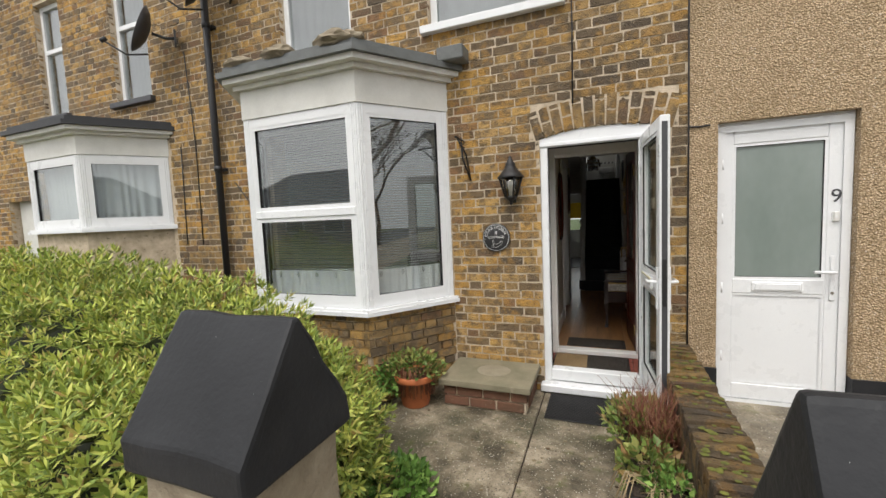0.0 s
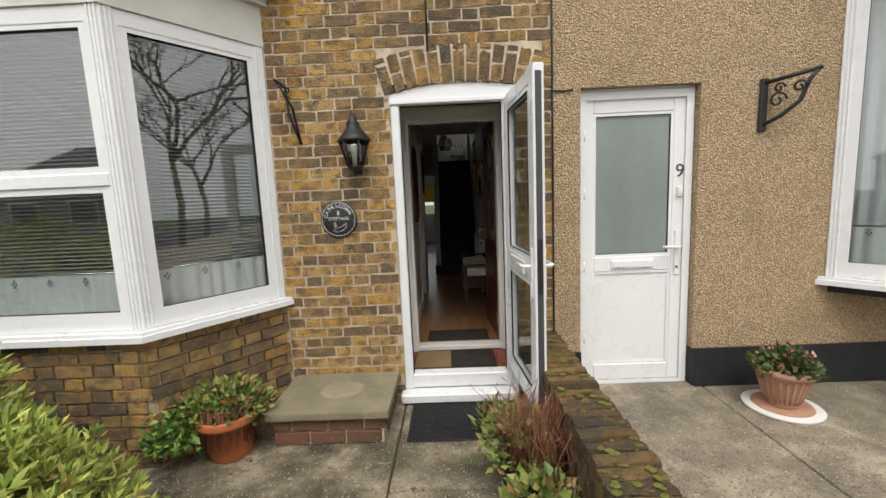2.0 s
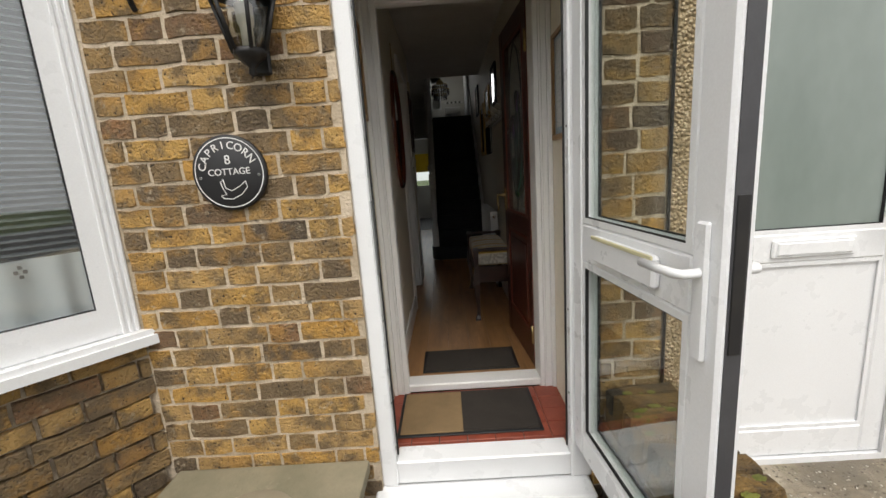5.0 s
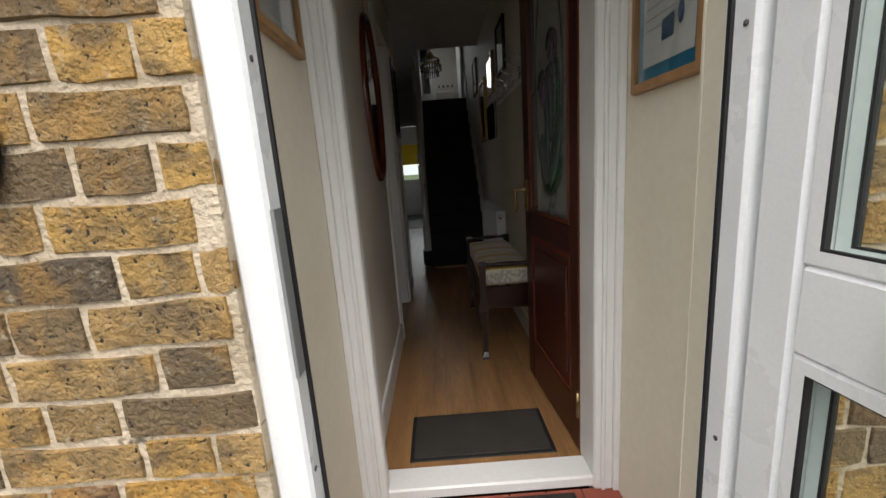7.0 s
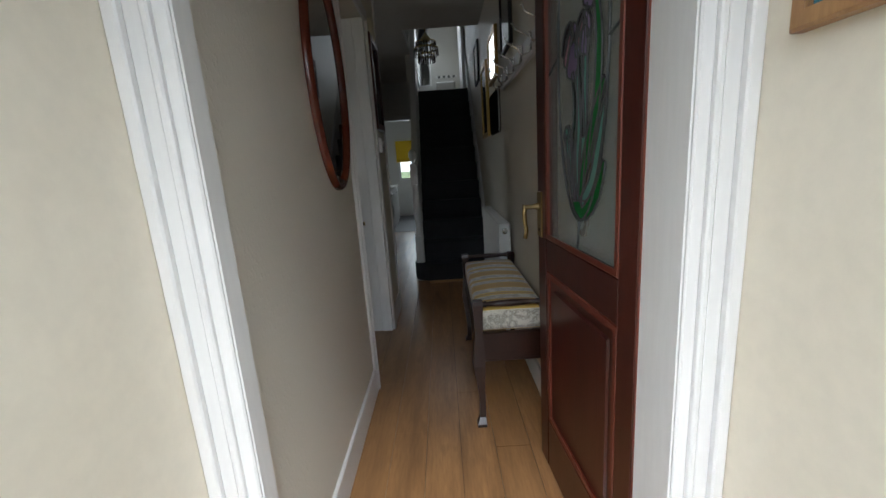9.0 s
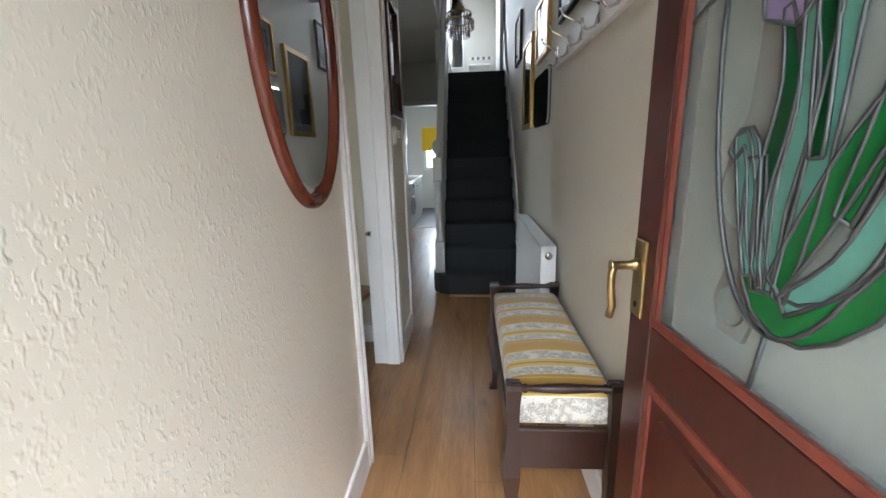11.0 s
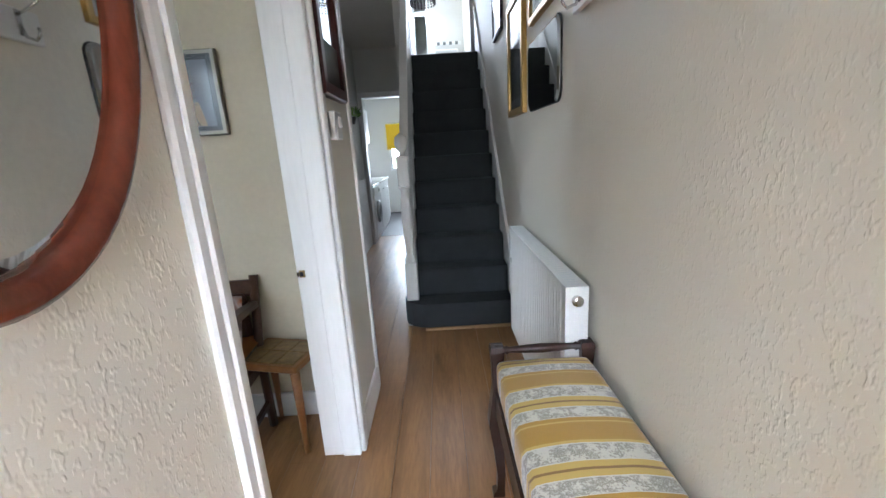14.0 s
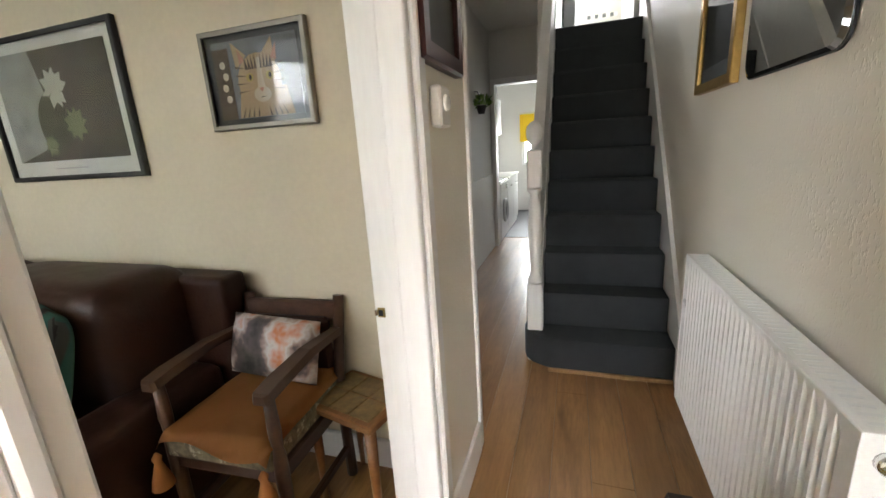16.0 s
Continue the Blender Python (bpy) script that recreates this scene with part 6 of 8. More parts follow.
# ---- pictures ----
def framed(name, m, w, h, bar, depth, material, label, category="picture", inner=(), glass=True, mount=None, mount_w=0.0):
    """A framed picture in the local xz plane facing -y; inner: flat shapes (bm, material, name)."""
    t = thing(name, (0, 0, 0), label, category)
    t.matrix_world = m
    part("frame", moved(ring_frame(w, h, bar, depth, 0.004), Matrix.Translation((0, -depth, 0))), material, t)
    part("backing", box(-w / 2 + 0.003, w / 2 - 0.003, -0.006, -0.001, -h / 2 + 0.003, h / 2 - 0.003), mount or MAT_WALL_PLAIN, t)
    for nm, bm, mt in inner:
        part(nm, bm, mt, t)
    if glass:
        g = part("glass", box(-w / 2 + bar * 0.8, w / 2 - bar * 0.8, -depth * 0.62 - 0.002, -depth * 0.62, -h / 2 + bar * 0.8, h / 2 - bar * 0.8), MAT_PICTURE_GLASS, t)
        g.visible_shadow = False
    return t


def sheet(x0, x1, z0, z1, y=-0.0075):
    return box(x0, x1, y, y + 0.001, z0, z1)


def blob(points, y=-0.0095):
    bm = bmesh.new()
    f = bm.faces.new([bm.verts.new((x, y, z)) for x, z in points])
    if f.normal.y > 0:
        f.normal_flip()
    return bm


def oval(cx, cz, rx, rz, y, n=20):
    return blob([(cx + rx * math.cos(2 * math.pi * i / n), cz + rz * math.sin(2 * math.pi * i / n)) for i in range(n)], y)


RIGHT = lambda y, z, x=0.3045: pose(x, y, z, 0, 0, -90)
LEFT = lambda y, z, x=-0.5295: pose(x, y, z, 0, 0, 90)
PAPER = flat("paper", (0.62, 0.63, 0.60))
BLUE = plain("blue_mount", (0.03, 0.20, 0.33), (0.025, 0.17, 0.28), 6, 0.5)
INK = flat("ink", (0.06, 0.12, 0.18))
bars = []
for i in range(12):
    wdt = random.uniform(0.08, 0.15)
    bars.append(("writing_bar", sheet(-0.09, -0.09 + wdt, 0.17 - i * 0.024, 0.174 - i * 0.024, -0.0095), flat("faint_ink", (0.36, 0.38, 0.38)) if i == 0 else bars[0][2]))
framed("framed_certificate", pose(0.3365, 3.903, 1.493, 0, 0, -90), 0.30, 0.46, 0.018, 0.02, MAT_OAK, "oak-framed printed certificate with blue mount in the porch", "picture",
       [("paper", sheet(-0.105, 0.105, -0.175, 0.19, -0.0085), PAPER)] + bars + [("drawing", blob([(-0.02, -0.13), (0.03, -0.13), (0.03, -0.08), (-0.02, -0.085)], -0.0097), INK), ("drawing_tree", oval(0.055, -0.09, 0.012, 0.025, -0.0097), INK)], True, BLUE)
framed("framed_print", pose(-0.5575, 3.90, 1.62, 0, 0, 90), 0.30, 0.42, 0.018, 0.02, MAT_OAK, "oak-framed small print on the porch wall", "picture", [("paper", sheet(-0.11, 0.11, -0.16, 0.16), PAPER)])
GREY_PRINT = plain("faded_print", (0.30, 0.32, 0.30), (0.16, 0.18, 0.17), 9, 0.6)
DARK_PRINT = plain("dark_print", (0.035, 0.035, 0.03), (0.07, 0.065, 0.05), 7, 0.6)
framed("gilt_picture", RIGHT(7.11, 1.61), 0.42, 0.58, 0.03, 0.025, MAT_GOLD, "tall gilt-framed dark picture on the hall wall", "picture", [("print", sheet(-0.18, 0.18, -0.2, 0.26), DARK_PRINT), ("lower_mount", sheet(-0.18, 0.18, -0.26, -0.2), GREY_PRINT)])
framed("gilt_print", RIGHT(6.57, 1.83), 0.40, 0.32, 0.022, 0.022, MAT_GOLD, "gilt-framed landscape print above a mirror", "picture", [("print", sheet(-0.14, 0.14, -0.1, 0.1), GREY_PRINT)])
framed("black_framed_print", RIGHT(5.98, 1.90), 0.32, 0.34, 0.016, 0.02, MAT_BLACK, "black-framed print on the hall wall", "picture", [("print", sheet(-0.12, 0.12, -0.12, 0.12), GREY_PRINT)])
framed("black_framed_print", RIGHT(7.75, 2.05), 0.36, 0.36, 0.016, 0.02, MAT_BLACK, "black-framed print beside the stairs", "picture", [("print", sheet(-0.14, 0.14, -0.14, 0.14), GREY_PRINT)])

rm = thing("rounded_mirror", (0.303, 6.575, 1.46), "frameless wall mirror with rounded corners", "mirror", "", "", -90)


def rounded(w, h, r, n=6):
    pts = []
    for cx, cz, a0 in ((w / 2 - r, h / 2 - r, 0), (-w / 2 + r, h / 2 - r, 90), (-w / 2 + r, -h / 2 + r, 180), (w / 2 - r, -h / 2 + r, 270)):
        for i in range(n + 1):
            a = radians(a0 + 90 * i / n)
            pts.append((cx + r * math.cos(a), cz + r * math.sin(a)))
    return pts


def slab_of(pts, y0, y1, inset=0.0):
    """A plate in the xz plane from y0 (back) to y1 (front) with the front edge drawn in."""
    bm = bmesh.new()
    cx = sum(p[0] for p in pts) / len(pts)
    cz = sum(p[1] for p in pts) / len(pts)
    back = [bm.verts.new((x, y0, z)) for x, z in pts]
    rim = [bm.verts.new((x, (y0 + y1) / 2, z)) for x, z in pts]
    front = [bm.verts.new((x - (x - cx) / max(math.hypot(x - cx, z - cz), 1e-6) * inset, y1, z - (z - cz) / max(math.hypot(x - cx, z - cz), 1e-6) * inset)) for x, z in pts]
    n = len(pts)
    for a, b in ((back, rim), (rim, front)):
        for i in range(n):
            bm.faces.new((a[i], a[(i + 1) % n], b[(i + 1) % n], b[i]))
    bm.faces.new(front)
    bm.faces.new(back[::-1])
    bmesh.ops.recalc_face_normals(bm, faces=bm.faces)
    return bm


part("glass", slab_of(rounded(0.50, 0.29, 0.045), -0.004, -0.014, 0.016), MAT_MIRROR, rm)
part("backing", slab_of(rounded(0.506, 0.296, 0.047), 0.0, -0.006), MAT_BLACK, rm)

ov = thing("oval_mirror", (-0.5285, 5.13, 1.47), "oval mirror in a polished mahogany frame on the wall", "mirror", "", "", 90)
bm = bmesh.new()
n = 72
prof = [(0.0, 0.0), (0.0, -0.012), (0.008, -0.022), (0.018, -0.026), (0.028, -0.021), (0.034, -0.012), (0.036, -0.004)]
rings = [[bm.verts.new(((0.245 - d) * math.cos(2 * math.pi * i / n), y, (0.415 - d) * math.sin(2 * math.pi * i / n))) for i in range(n)] for d, y in prof]
for a, b in zip(rings, rings[1:]):
    for i in range(n):
        bm.faces.new((a[i], a[(i + 1) % n], b[(i + 1) % n], b[i])).smooth = True
bmesh.ops.recalc_face_normals(bm, faces=bm.faces)
part("frame", bm, wood_material("mirror_mahogany", (0.17, 0.04, 0.018), (0.09, 0.02, 0.01), 14, "z", 0.2, False, False), ov)
part("glass", slab_of([(0.212 * math.cos(2 * math.pi * i / n), 0.382 * math.sin(2 * math.pi * i / n)) for i in range(n)], 0.0, -0.009, 0.02), MAT_MIRROR, ov)
part("hanging_chain", tube([(0, -0.004, 0.40), (0, -0.004, 0.60)], 0.003, 5), MAT_BRASS, ov)

wm = thing("wood_framed_mirror", (-0.5285, 6.375, 1.66), "narrow dark wood framed mirror beside the doorway", "mirror", "", "", 90)
part("frame", moved(ring_frame(0.33, 0.58, 0.035, 0.028, 0.006), Matrix.Translation((0, -0.028, 0))), MAT_MAHOGANY, wm)
part("glass", box(-0.14, 0.14, -0.012, -0.004, -0.1, 0.26), MAT_MIRROR, wm)
part("lower_print", box(-0.14, 0.14, -0.012, -0.004, -0.26, -0.1), DARK_PRINT, wm)
th = thing("thermostat", (-0.529, 6.335, 1.275), "small white wall thermostat below a mirror", "thermostat", "", "", 90)
part("case", box(-0.04, 0.04, -0.03, 0, -0.05, 0.05, 0.006), MAT_PLASTIC_WHITE, th)
part("dial", lathe([(0.02, 0), (0.018, 0.008), (0.004, 0.009)], 16, None, pose(0, -0.03, 0.01, 90, 0, 0)), MAT_PLASTIC_WHITE, th)
ds = thing("door_chime", (-0.529, 6.34, 1.99), "small cream plastic door chime on the wall", "door chime", "", "", 90)
part("case", box(-0.05, 0.05, -0.035, 0, -0.06, 0.06, 0.008), flat("cream_plastic", (0.66, 0.60, 0.46), 0.4), ds)

# ---- coat hooks ----
ch = thing("coat_rack", (0.304, 5.60, 1.59), "white board with a row of chrome coat hooks", "coat rack", "", "", -90)
part("board", box(-0.57, 0.57, -0.018, 0.0, -0.045, 0.045, 0.003), MAT_WHITE_PAINT, ch)
for i in range(6):
    x = -0.5 + i * 0.2
    hk = part("hook", tube([(x, -0.02, 0.025), (x, -0.045, 0.035), (x, -0.085, 0.055), (x, -0.095, 0.075)], 0.004, 8), MAT_CHROME, ch)
    part("lower_hook", tube([(x, -0.02, 0.0), (x, -0.03, -0.035), (x, -0.055, -0.045), (x, -0.07, -0.03), (x, -0.07, -0.012)], 0.0045, 8), MAT_CHROME, hk)
    part("knob", lathe([(0.003, 0), (0.006, 0.003), (0.006, 0.008), (0.002, 0.010)], 10, None, Matrix.Translation((x, -0.095, 0.07))), MAT_CHROME, hk)
    part("hook_plate", box(x - 0.009, x + 0.009, -0.022, -0.018, -0.03, 0.04, 0.002), MAT_CHROME, hk)

# ---- radiator ----
rad = thing("radiator", (0.30, 6.44, 0.0), "white panel radiator under the hall mirror", "radiator")
part("back_panel", box(-0.03, -0.02, -0.485, 0.485, 0.15, 0.735, 0.003), MAT_ENAMEL, rad)
bm = bmesh.new()
n = 150
prof = []
for i in range(n + 1):
    y = -0.485 + 0.97 * i / n
    k = (y / 0.0323) % 1
    d = 0.0 if (abs(y) > 0.455) else (0.008 if 0.25 < k < 0.75 else 0.0)
    prof.append((y, -0.088 + d))
cols = [[bm.verts.new((x if 0.18 < z < 0.705 else -0.088, y, z)) for z in (0.15, 0.185, 0.70, 0.735)] for y, x in prof]
for a, b in zip(cols, cols[1:]):
    for k in range(3):
        bm.faces.new((a[k], b[k], b[k + 1], a[k + 1]))
bmesh.ops.recalc_face_normals(bm, faces=bm.faces)
bmesh.ops.solidify(bm, geom=bm.faces[:], thickness=0.004)
part("front_panel", bm, MAT_ENAMEL, rad)
tg = part("top_grille", box(-0.09, -0.018, -0.487, 0.487, 0.735, 0.745, 0.002), MAT_ENAMEL, rad)
for i in range(40):
    part("slot", box(-0.072, -0.038, -0.47 + i * 0.0235, -0.462 + i * 0.0235, 0.7452, 0.7458), MAT_CURTAIN, tg)
for s in (-1, 1):
    part("side_panel", box(-0.09, -0.018, s * 0.487 - 0.002, s * 0.487 + 0.002, 0.15, 0.745, 0.001), MAT_ENAMEL, rad)
part("plug", lathe([(0.018, 0), (0.018, 0.012), (0.012, 0.016), (0.004, 0.017)], 14, None, pose(-0.054, -0.488, 0.70, 90, 0, 0)), MAT_CHROME, rad)
part("valve", tube([(-0.054, -0.50, 0.05), (-0.054, -0.50, 0.19)], 0.013, 10), MAT_PLASTIC_WHITE, rad)
part("pipe", tube([(-0.054, -0.50, 0.0), (-0.054, -0.50, 0.06)], 0.008, 8), MAT_CHROME, rad)
for y in (-0.3, 0.3):
    part("wall_bracket", box(-0.02, 0.004, y - 0.02, y + 0.02, 0.2, 0.7), MAT_ENAMEL, rad)

# ---- upholstered bench ----
def stripe_material():
    m, nt, b = nodes_of("striped_brocade")
    g = nt.nodes.new("ShaderNodeNewGeometry")
    sep = nt.nodes.new("ShaderNodeSeparateXYZ")
    nt.links.new(g.outputs["Position"], sep.inputs[0])
    mul = nt.nodes.new("ShaderNodeMath")
    mul.operation = "MULTIPLY"
    mul.inputs[1].default_value = 1 / 0.215
    nt.links.new(sep.outputs["Y"], mul.inputs[0])
    fr = nt.nodes.new("ShaderNodeMath")
    fr.operation = "FRACT"
    nt.links.new(mul.outputs[0], fr.inputs[0])
    gold, pale, white, line = (0.40, 0.225, 0.012), (0.54, 0.37, 0.075), (0.62, 0.60, 0.52), (0.24, 0.13, 0.02)
    stops = [(0.0, gold), (0.07, pale), (0.09, gold), (0.15, white), (0.34, pale), (0.42, line), (0.45, pale), (0.53, white), (0.76, pale), (0.80, gold), (0.99, gold)]
    col = ramp(nt, fr.outputs[0], stops)
    for nd in nt.nodes:
        if nd.bl_idname == "ShaderNodeValToRGB":
            nd.color_ramp.interpolation = "CONSTANT"
    mask = ramp(nt, fr.outputs[0], [(0.0, (0, 0, 0)), (0.16, (1, 1, 1)), (0.33, (0, 0, 0)), (0.54, (1, 1, 1)), (0.75, (0, 0, 0))])
    for nd in nt.nodes:
        if nd.bl_idname == "ShaderNodeValToRGB":
            nd.color_ramp.interpolation = "CONSTANT"
    v = place(nt)
    flower = N(nt, "ShaderNodeTexVoronoi", Scale=26.0)
    nt.links.new(v, flower.inputs["Vector"])
    fine = noise_fac(nt, v, 160, 5, 0.7)
    motif = mix(nt, 0.65, flower.outputs["Distance"], fine)
    mk = mix(nt, 1.0, ramp(nt, motif, [(0.36, (0, 0, 0)), (0.5, (0.85, 0.85, 0.85)), (0.56, (0.1, 0.1, 0.1))]), mask, "MULTIPLY")
    col = mix(nt, mk, col, (0.17, 0.15, 0.115))
    nt.links.new(col, b.inputs["Base Color"])
    b.inputs["Roughness"].default_value = 0.7
    b.inputs["Sheen Weight"].default_value = 0.3
    weave = N(nt, "ShaderNodeTexNoise", Scale=700.0)
    nt.links.new(v, weave.inputs["Vector"])
    bumped(nt, b, weave.outputs[0], 0.4, 0.001)
    return m


MAT_STRIPE = stripe_material()
bench = thing("upholstered_bench", (0.135, 5.52, 0.0), "dark wood window seat with gold striped brocade cushion", "bench")
bm = box(-0.145, 0.145, -0.415, 0.415, 0.425, 0.525, 0.028, None, 3)
bmesh.ops.subdivide_edges(bm, edges=[e for e in bm.edges if e.calc_length() > 0.15], cuts=8, use_grid_fill=True)
for v in bm.verts:
    if v.co.z > 0.49:
        v.co.z += 0.022 * max(0, 1 - (v.co.x / 0.16) ** 2) * max(0, 1 - (v.co.y / 0.43) ** 4) + 0.003 * noise.noise(v.co * 14)
part("cushion", smooth(bm), MAT_STRIPE, bench)
part("side_rail", box(-0.15, -0.13, -0.40, 0.40, 0.33, 0.425, 0.004), MAT_DARKWOOD, bench)
part("side_rail", box(0.13, 0.15, -0.40, 0.40, 0.33, 0.425, 0.004), MAT_DARKWOOD, bench)
for s in (-1, 1):
    part("end_rail", box(-0.13, 0.13, s * 0.42 - 0.011, s * 0.42 + 0.011, 0.295, 0.425, 0.004), MAT_DARKWOOD, bench)
    hr = part("turned_rail", lathe([(0.010, -0.15), (0.019, -0.145), (0.019, -0.12), (0.010, -0.115), (0.014, -0.108), (0.009, -0.10), (0.013, -0.05), (0.015, 0.0), (0.013, 0.05), (0.009, 0.10), (0.014, 0.108), (0.010, 0.115), (0.019, 0.12), (0.019, 0.145), (0.010, 0.15)], 16, None, pose(0, s * 0.425, 0.553, 0, 90, 0)), MAT_DARKWOOD, bench)
    for x in (-1, 1):
        bm = bmesh.new()
        prev = None
        for z, off, wx, wy in ((0.57, 0, 0.019, 0.019), (0.555, 0, 0.022, 0.022), (0.51, 0, 0.018, 0.02), (0.43, 0, 0.016, 0.02), (0.34, 0.006, 0.024, 0.024), (0.29, 0.012, 0.026, 0.026), (0.2, 0.004, 0.017, 0.017), (0.1, -0.006, 0.013, 0.013), (0.035, -0.001, 0.013, 0.013), (0.012, 0.010, 0.02, 0.02), (0.0, 0.012, 0.02, 0.02)):
            c = (x * (0.14 + off * 0.5), s * (0.425 + off))
            ring = [bm.verts.new((c[0] + dx * wx, c[1] + dy * wy, z)) for dx, dy in ((-1, -1), (1, -1), (1, 1), (-1, 1))]
            if prev:
                for i in range(4):
                    bm.faces.new((prev[i], prev[(i + 1) % 4], ring[(i + 1) % 4], ring[i]))
            else:
                bm.faces.new(ring)
            prev = ring
        bm.faces.new(prev[::-1])
        bmesh.ops.recalc_face_normals(bm, faces=bm.faces)
        part("leg", bm, MAT_DARKWOOD, bench)

# ---- stained glass in the inner door ----
def tinted(name, c, rough=0.12, alpha=1.0):
    m, nt, b = nodes_of(name)
    v = place(nt)
    nt.links.new(mix(nt, noise_fac(nt, v, 14), c, tuple(x * 0.75 for x in c)), b.inputs["Base Color"])
    b.inputs["Roughness"].default_value = rough
    b.inputs["Alpha"].default_value = alpha
    b.inputs["Coat Weight"].default_value = 0.5
    bumped(nt, b, noise_fac(nt, v, 40), 0.15, 0.002)
    return m


G_CLEAR = tinted("obscured_glass", (0.36, 0.41, 0.38), 0.2, 0.38)
G_GREEN, G_DEEP = tinted("green_glass", (0.03, 0.25, 0.06)), tinted("deep_green_glass", (0.015, 0.12, 0.04))
G_TURQ = tinted("turquoise_glass", (0.22, 0.50, 0.40))
G_LILAC, G_PINK, G_PURPLE, G_AMBER = tinted("lilac_glass", (0.46, 0.34, 0.58)), tinted("pink_glass", (0.6, 0.3, 0.36)), tinted("purple_glass", (0.09, 0.05, 0.13)), tinted("amber_glass", (0.30, 0.11, 0.02))
LEADING = plain("lead_came", (0.09, 0.095, 0.095), (0.06, 0.062, 0.062), 20, 0.45, 0.6)
part("obscured_pane", box(0.082, DW - 0.087, 0.017, 0.022, 0.84, DH - 0.095), G_CLEAR, idoor)


def leafshape(points, width, y, material, name, n=10):
    """A tapering strap along points (x, z), with a lead outline."""
    points = [(cxd - 0.03 + (x - cxd) * 0.9, 0.965 + (z - 0.955) * 0.72) for x, z in points]
    pts = []
    for i in range(n + 1):
        t = i / n * (len(points) - 1)
        k = min(int(t), len(points) - 2)
        f = t - k
        p0, p1, p2, p3 = points[max(k - 1, 0)], points[k], points[k + 1], points[min(k + 2, len(points) - 1)]
        pts.append(tuple(0.5 * (2 * b + (c - a) * f + (2 * a - 5 * b + 4 * c - d) * f * f + (3 * b - a - 3 * c + d) * f ** 3) for a, b, c, d in zip(p0, p1, p2, p3)))
    lft, rgt = [], []
    for i, (x, z) in enumerate(pts):
        x2, z2 = pts[min(i + 1, n)]
        x1, z1 = pts[max(i - 1, 0)]
        l = math.hypot(x2 - x1, z2 - z1)
        nx, nz = -(z2 - z1) / l, (x2 - x1) / l
        w = width * (0.35 + 0.65 * math.sin(math.pi * min(0.15 + 0.85 * i / n, 1.0))) * 0.5
        lft.append((x + nx * w, z + nz * w))
        rgt.append((x - nx * w, z - nz * w))
    bm = bmesh.new()
    a = [bm.verts.new((x, y, z)) for x, z in lft]
    b = [bm.verts.new((x, y, z)) for x, z in rgt]
    for i in range(n):
        bm.faces.new((a[i], a[i + 1], b[i + 1], b[i]))
    bmesh.ops.solidify(bm, geom=bm.faces[:], thickness=0.002)
    piece = part(name, bm, material, idoor)
    part("lead_line", tube([(x, y - 0.001, z) for x, z in lft + rgt[::-1] + lft[:1]], 0.0028, 5), LEADING, piece)


cxd = 0.357
part("lead_oval", tube([(cxd + 0.17 * math.cos(a * 0.1309), 0.0155, 1.36 + 0.425 * math.sin(a * 0.1309)) for a in range(49)], 0.0036, 6), LEADING, idoor)
for (x0, z0), (x1, z1) in (((cxd - 0.17, 1.335), (0.085, 1.36)), ((cxd + 0.17, 1.36), (DW - 0.09, 1.33)), ((cxd, 0.935), (cxd + 0.015, 0.85)), ((cxd, 1.785), (cxd, 1.83))):
    part("lead_line", tube([(x0, 0.0155, z0), (x1, 0.0155, z1)], 0.0034, 5), LEADING, idoor)
Yg = 0.0150
leafshape([(cxd + 0.10, 1.20), (cxd + 0.085, 1.06), (cxd + 0.05, 0.97), (cxd - 0.02, 0.955), (cxd - 0.10, 1.02), (cxd - 0.14, 1.12)], 0.050, Yg, G_GREEN, "green_leaf")
leafshape([(cxd + 0.14, 1.24), (cxd + 0.12, 1.17), (cxd + 0.10, 1.08), (cxd + 0.085, 1.0)], 0.035, Yg - 0.0006, G_TURQ, "turquoise_leaf")
leafshape([(cxd + 0.155, 1.20), (cxd + 0.13, 1.235), (cxd + 0.105, 1.19), (cxd + 0.085, 1.06), (cxd + 0.055, 0.99)], 0.026, Yg - 0.0012, G_TURQ, "turquoise_leaf")
leafshape([(cxd + 0.06, 0.98), (cxd + 0.075, 1.15), (cxd + 0.06, 1.30), (cxd + 0.085, 1.42)], 0.034, Yg - 0.0004, G_DEEP, "deep_leaf")
leafshape([(cxd + 0.045, 0.985), (cxd + 0.05, 1.12), (cxd + 0.03, 1.28), (cxd + 0.05, 1.42)], 0.034, Yg - 0.0010, G_TURQ, "turquoise_leaf")
leafshape([(cxd + 0.02, 0.98), (cxd + 0.0, 1.15), (cxd - 0.01, 1.35), (cxd - 0.02, 1.6)], 0.032, Yg - 0.0008, G_TURQ, "turquoise_leaf")
leafshape([(cxd + 0.03, 1.0), (cxd - 0.02, 1.12), (cxd - 0.07, 1.24), (cxd - 0.14, 1.36)], 0.042, Yg - 0.0014, G_GREEN, "green_leaf")
leafshape([(cxd + 0.01, 0.975), (cxd - 0.07, 1.06), (cxd - 0.12, 1.2), (cxd - 0.15, 1.3)], 0.034, Yg - 0.0018, G_TURQ, "turquoise_leaf")
leafshape([(cxd - 0.05, 1.12), (cxd - 0.09, 1.3), (cxd - 0.10, 1.5), (cxd - 0.06, 1.66)], 0.036, Yg - 0.0006, G_GREEN, "green_leaf")
leafshape([(cxd + 0.0, 1.2), (cxd + 0.02, 1.4), (cxd + 0.04, 1.55)], 0.026, Yg - 0.0016, G_DEEP, "deep_leaf")
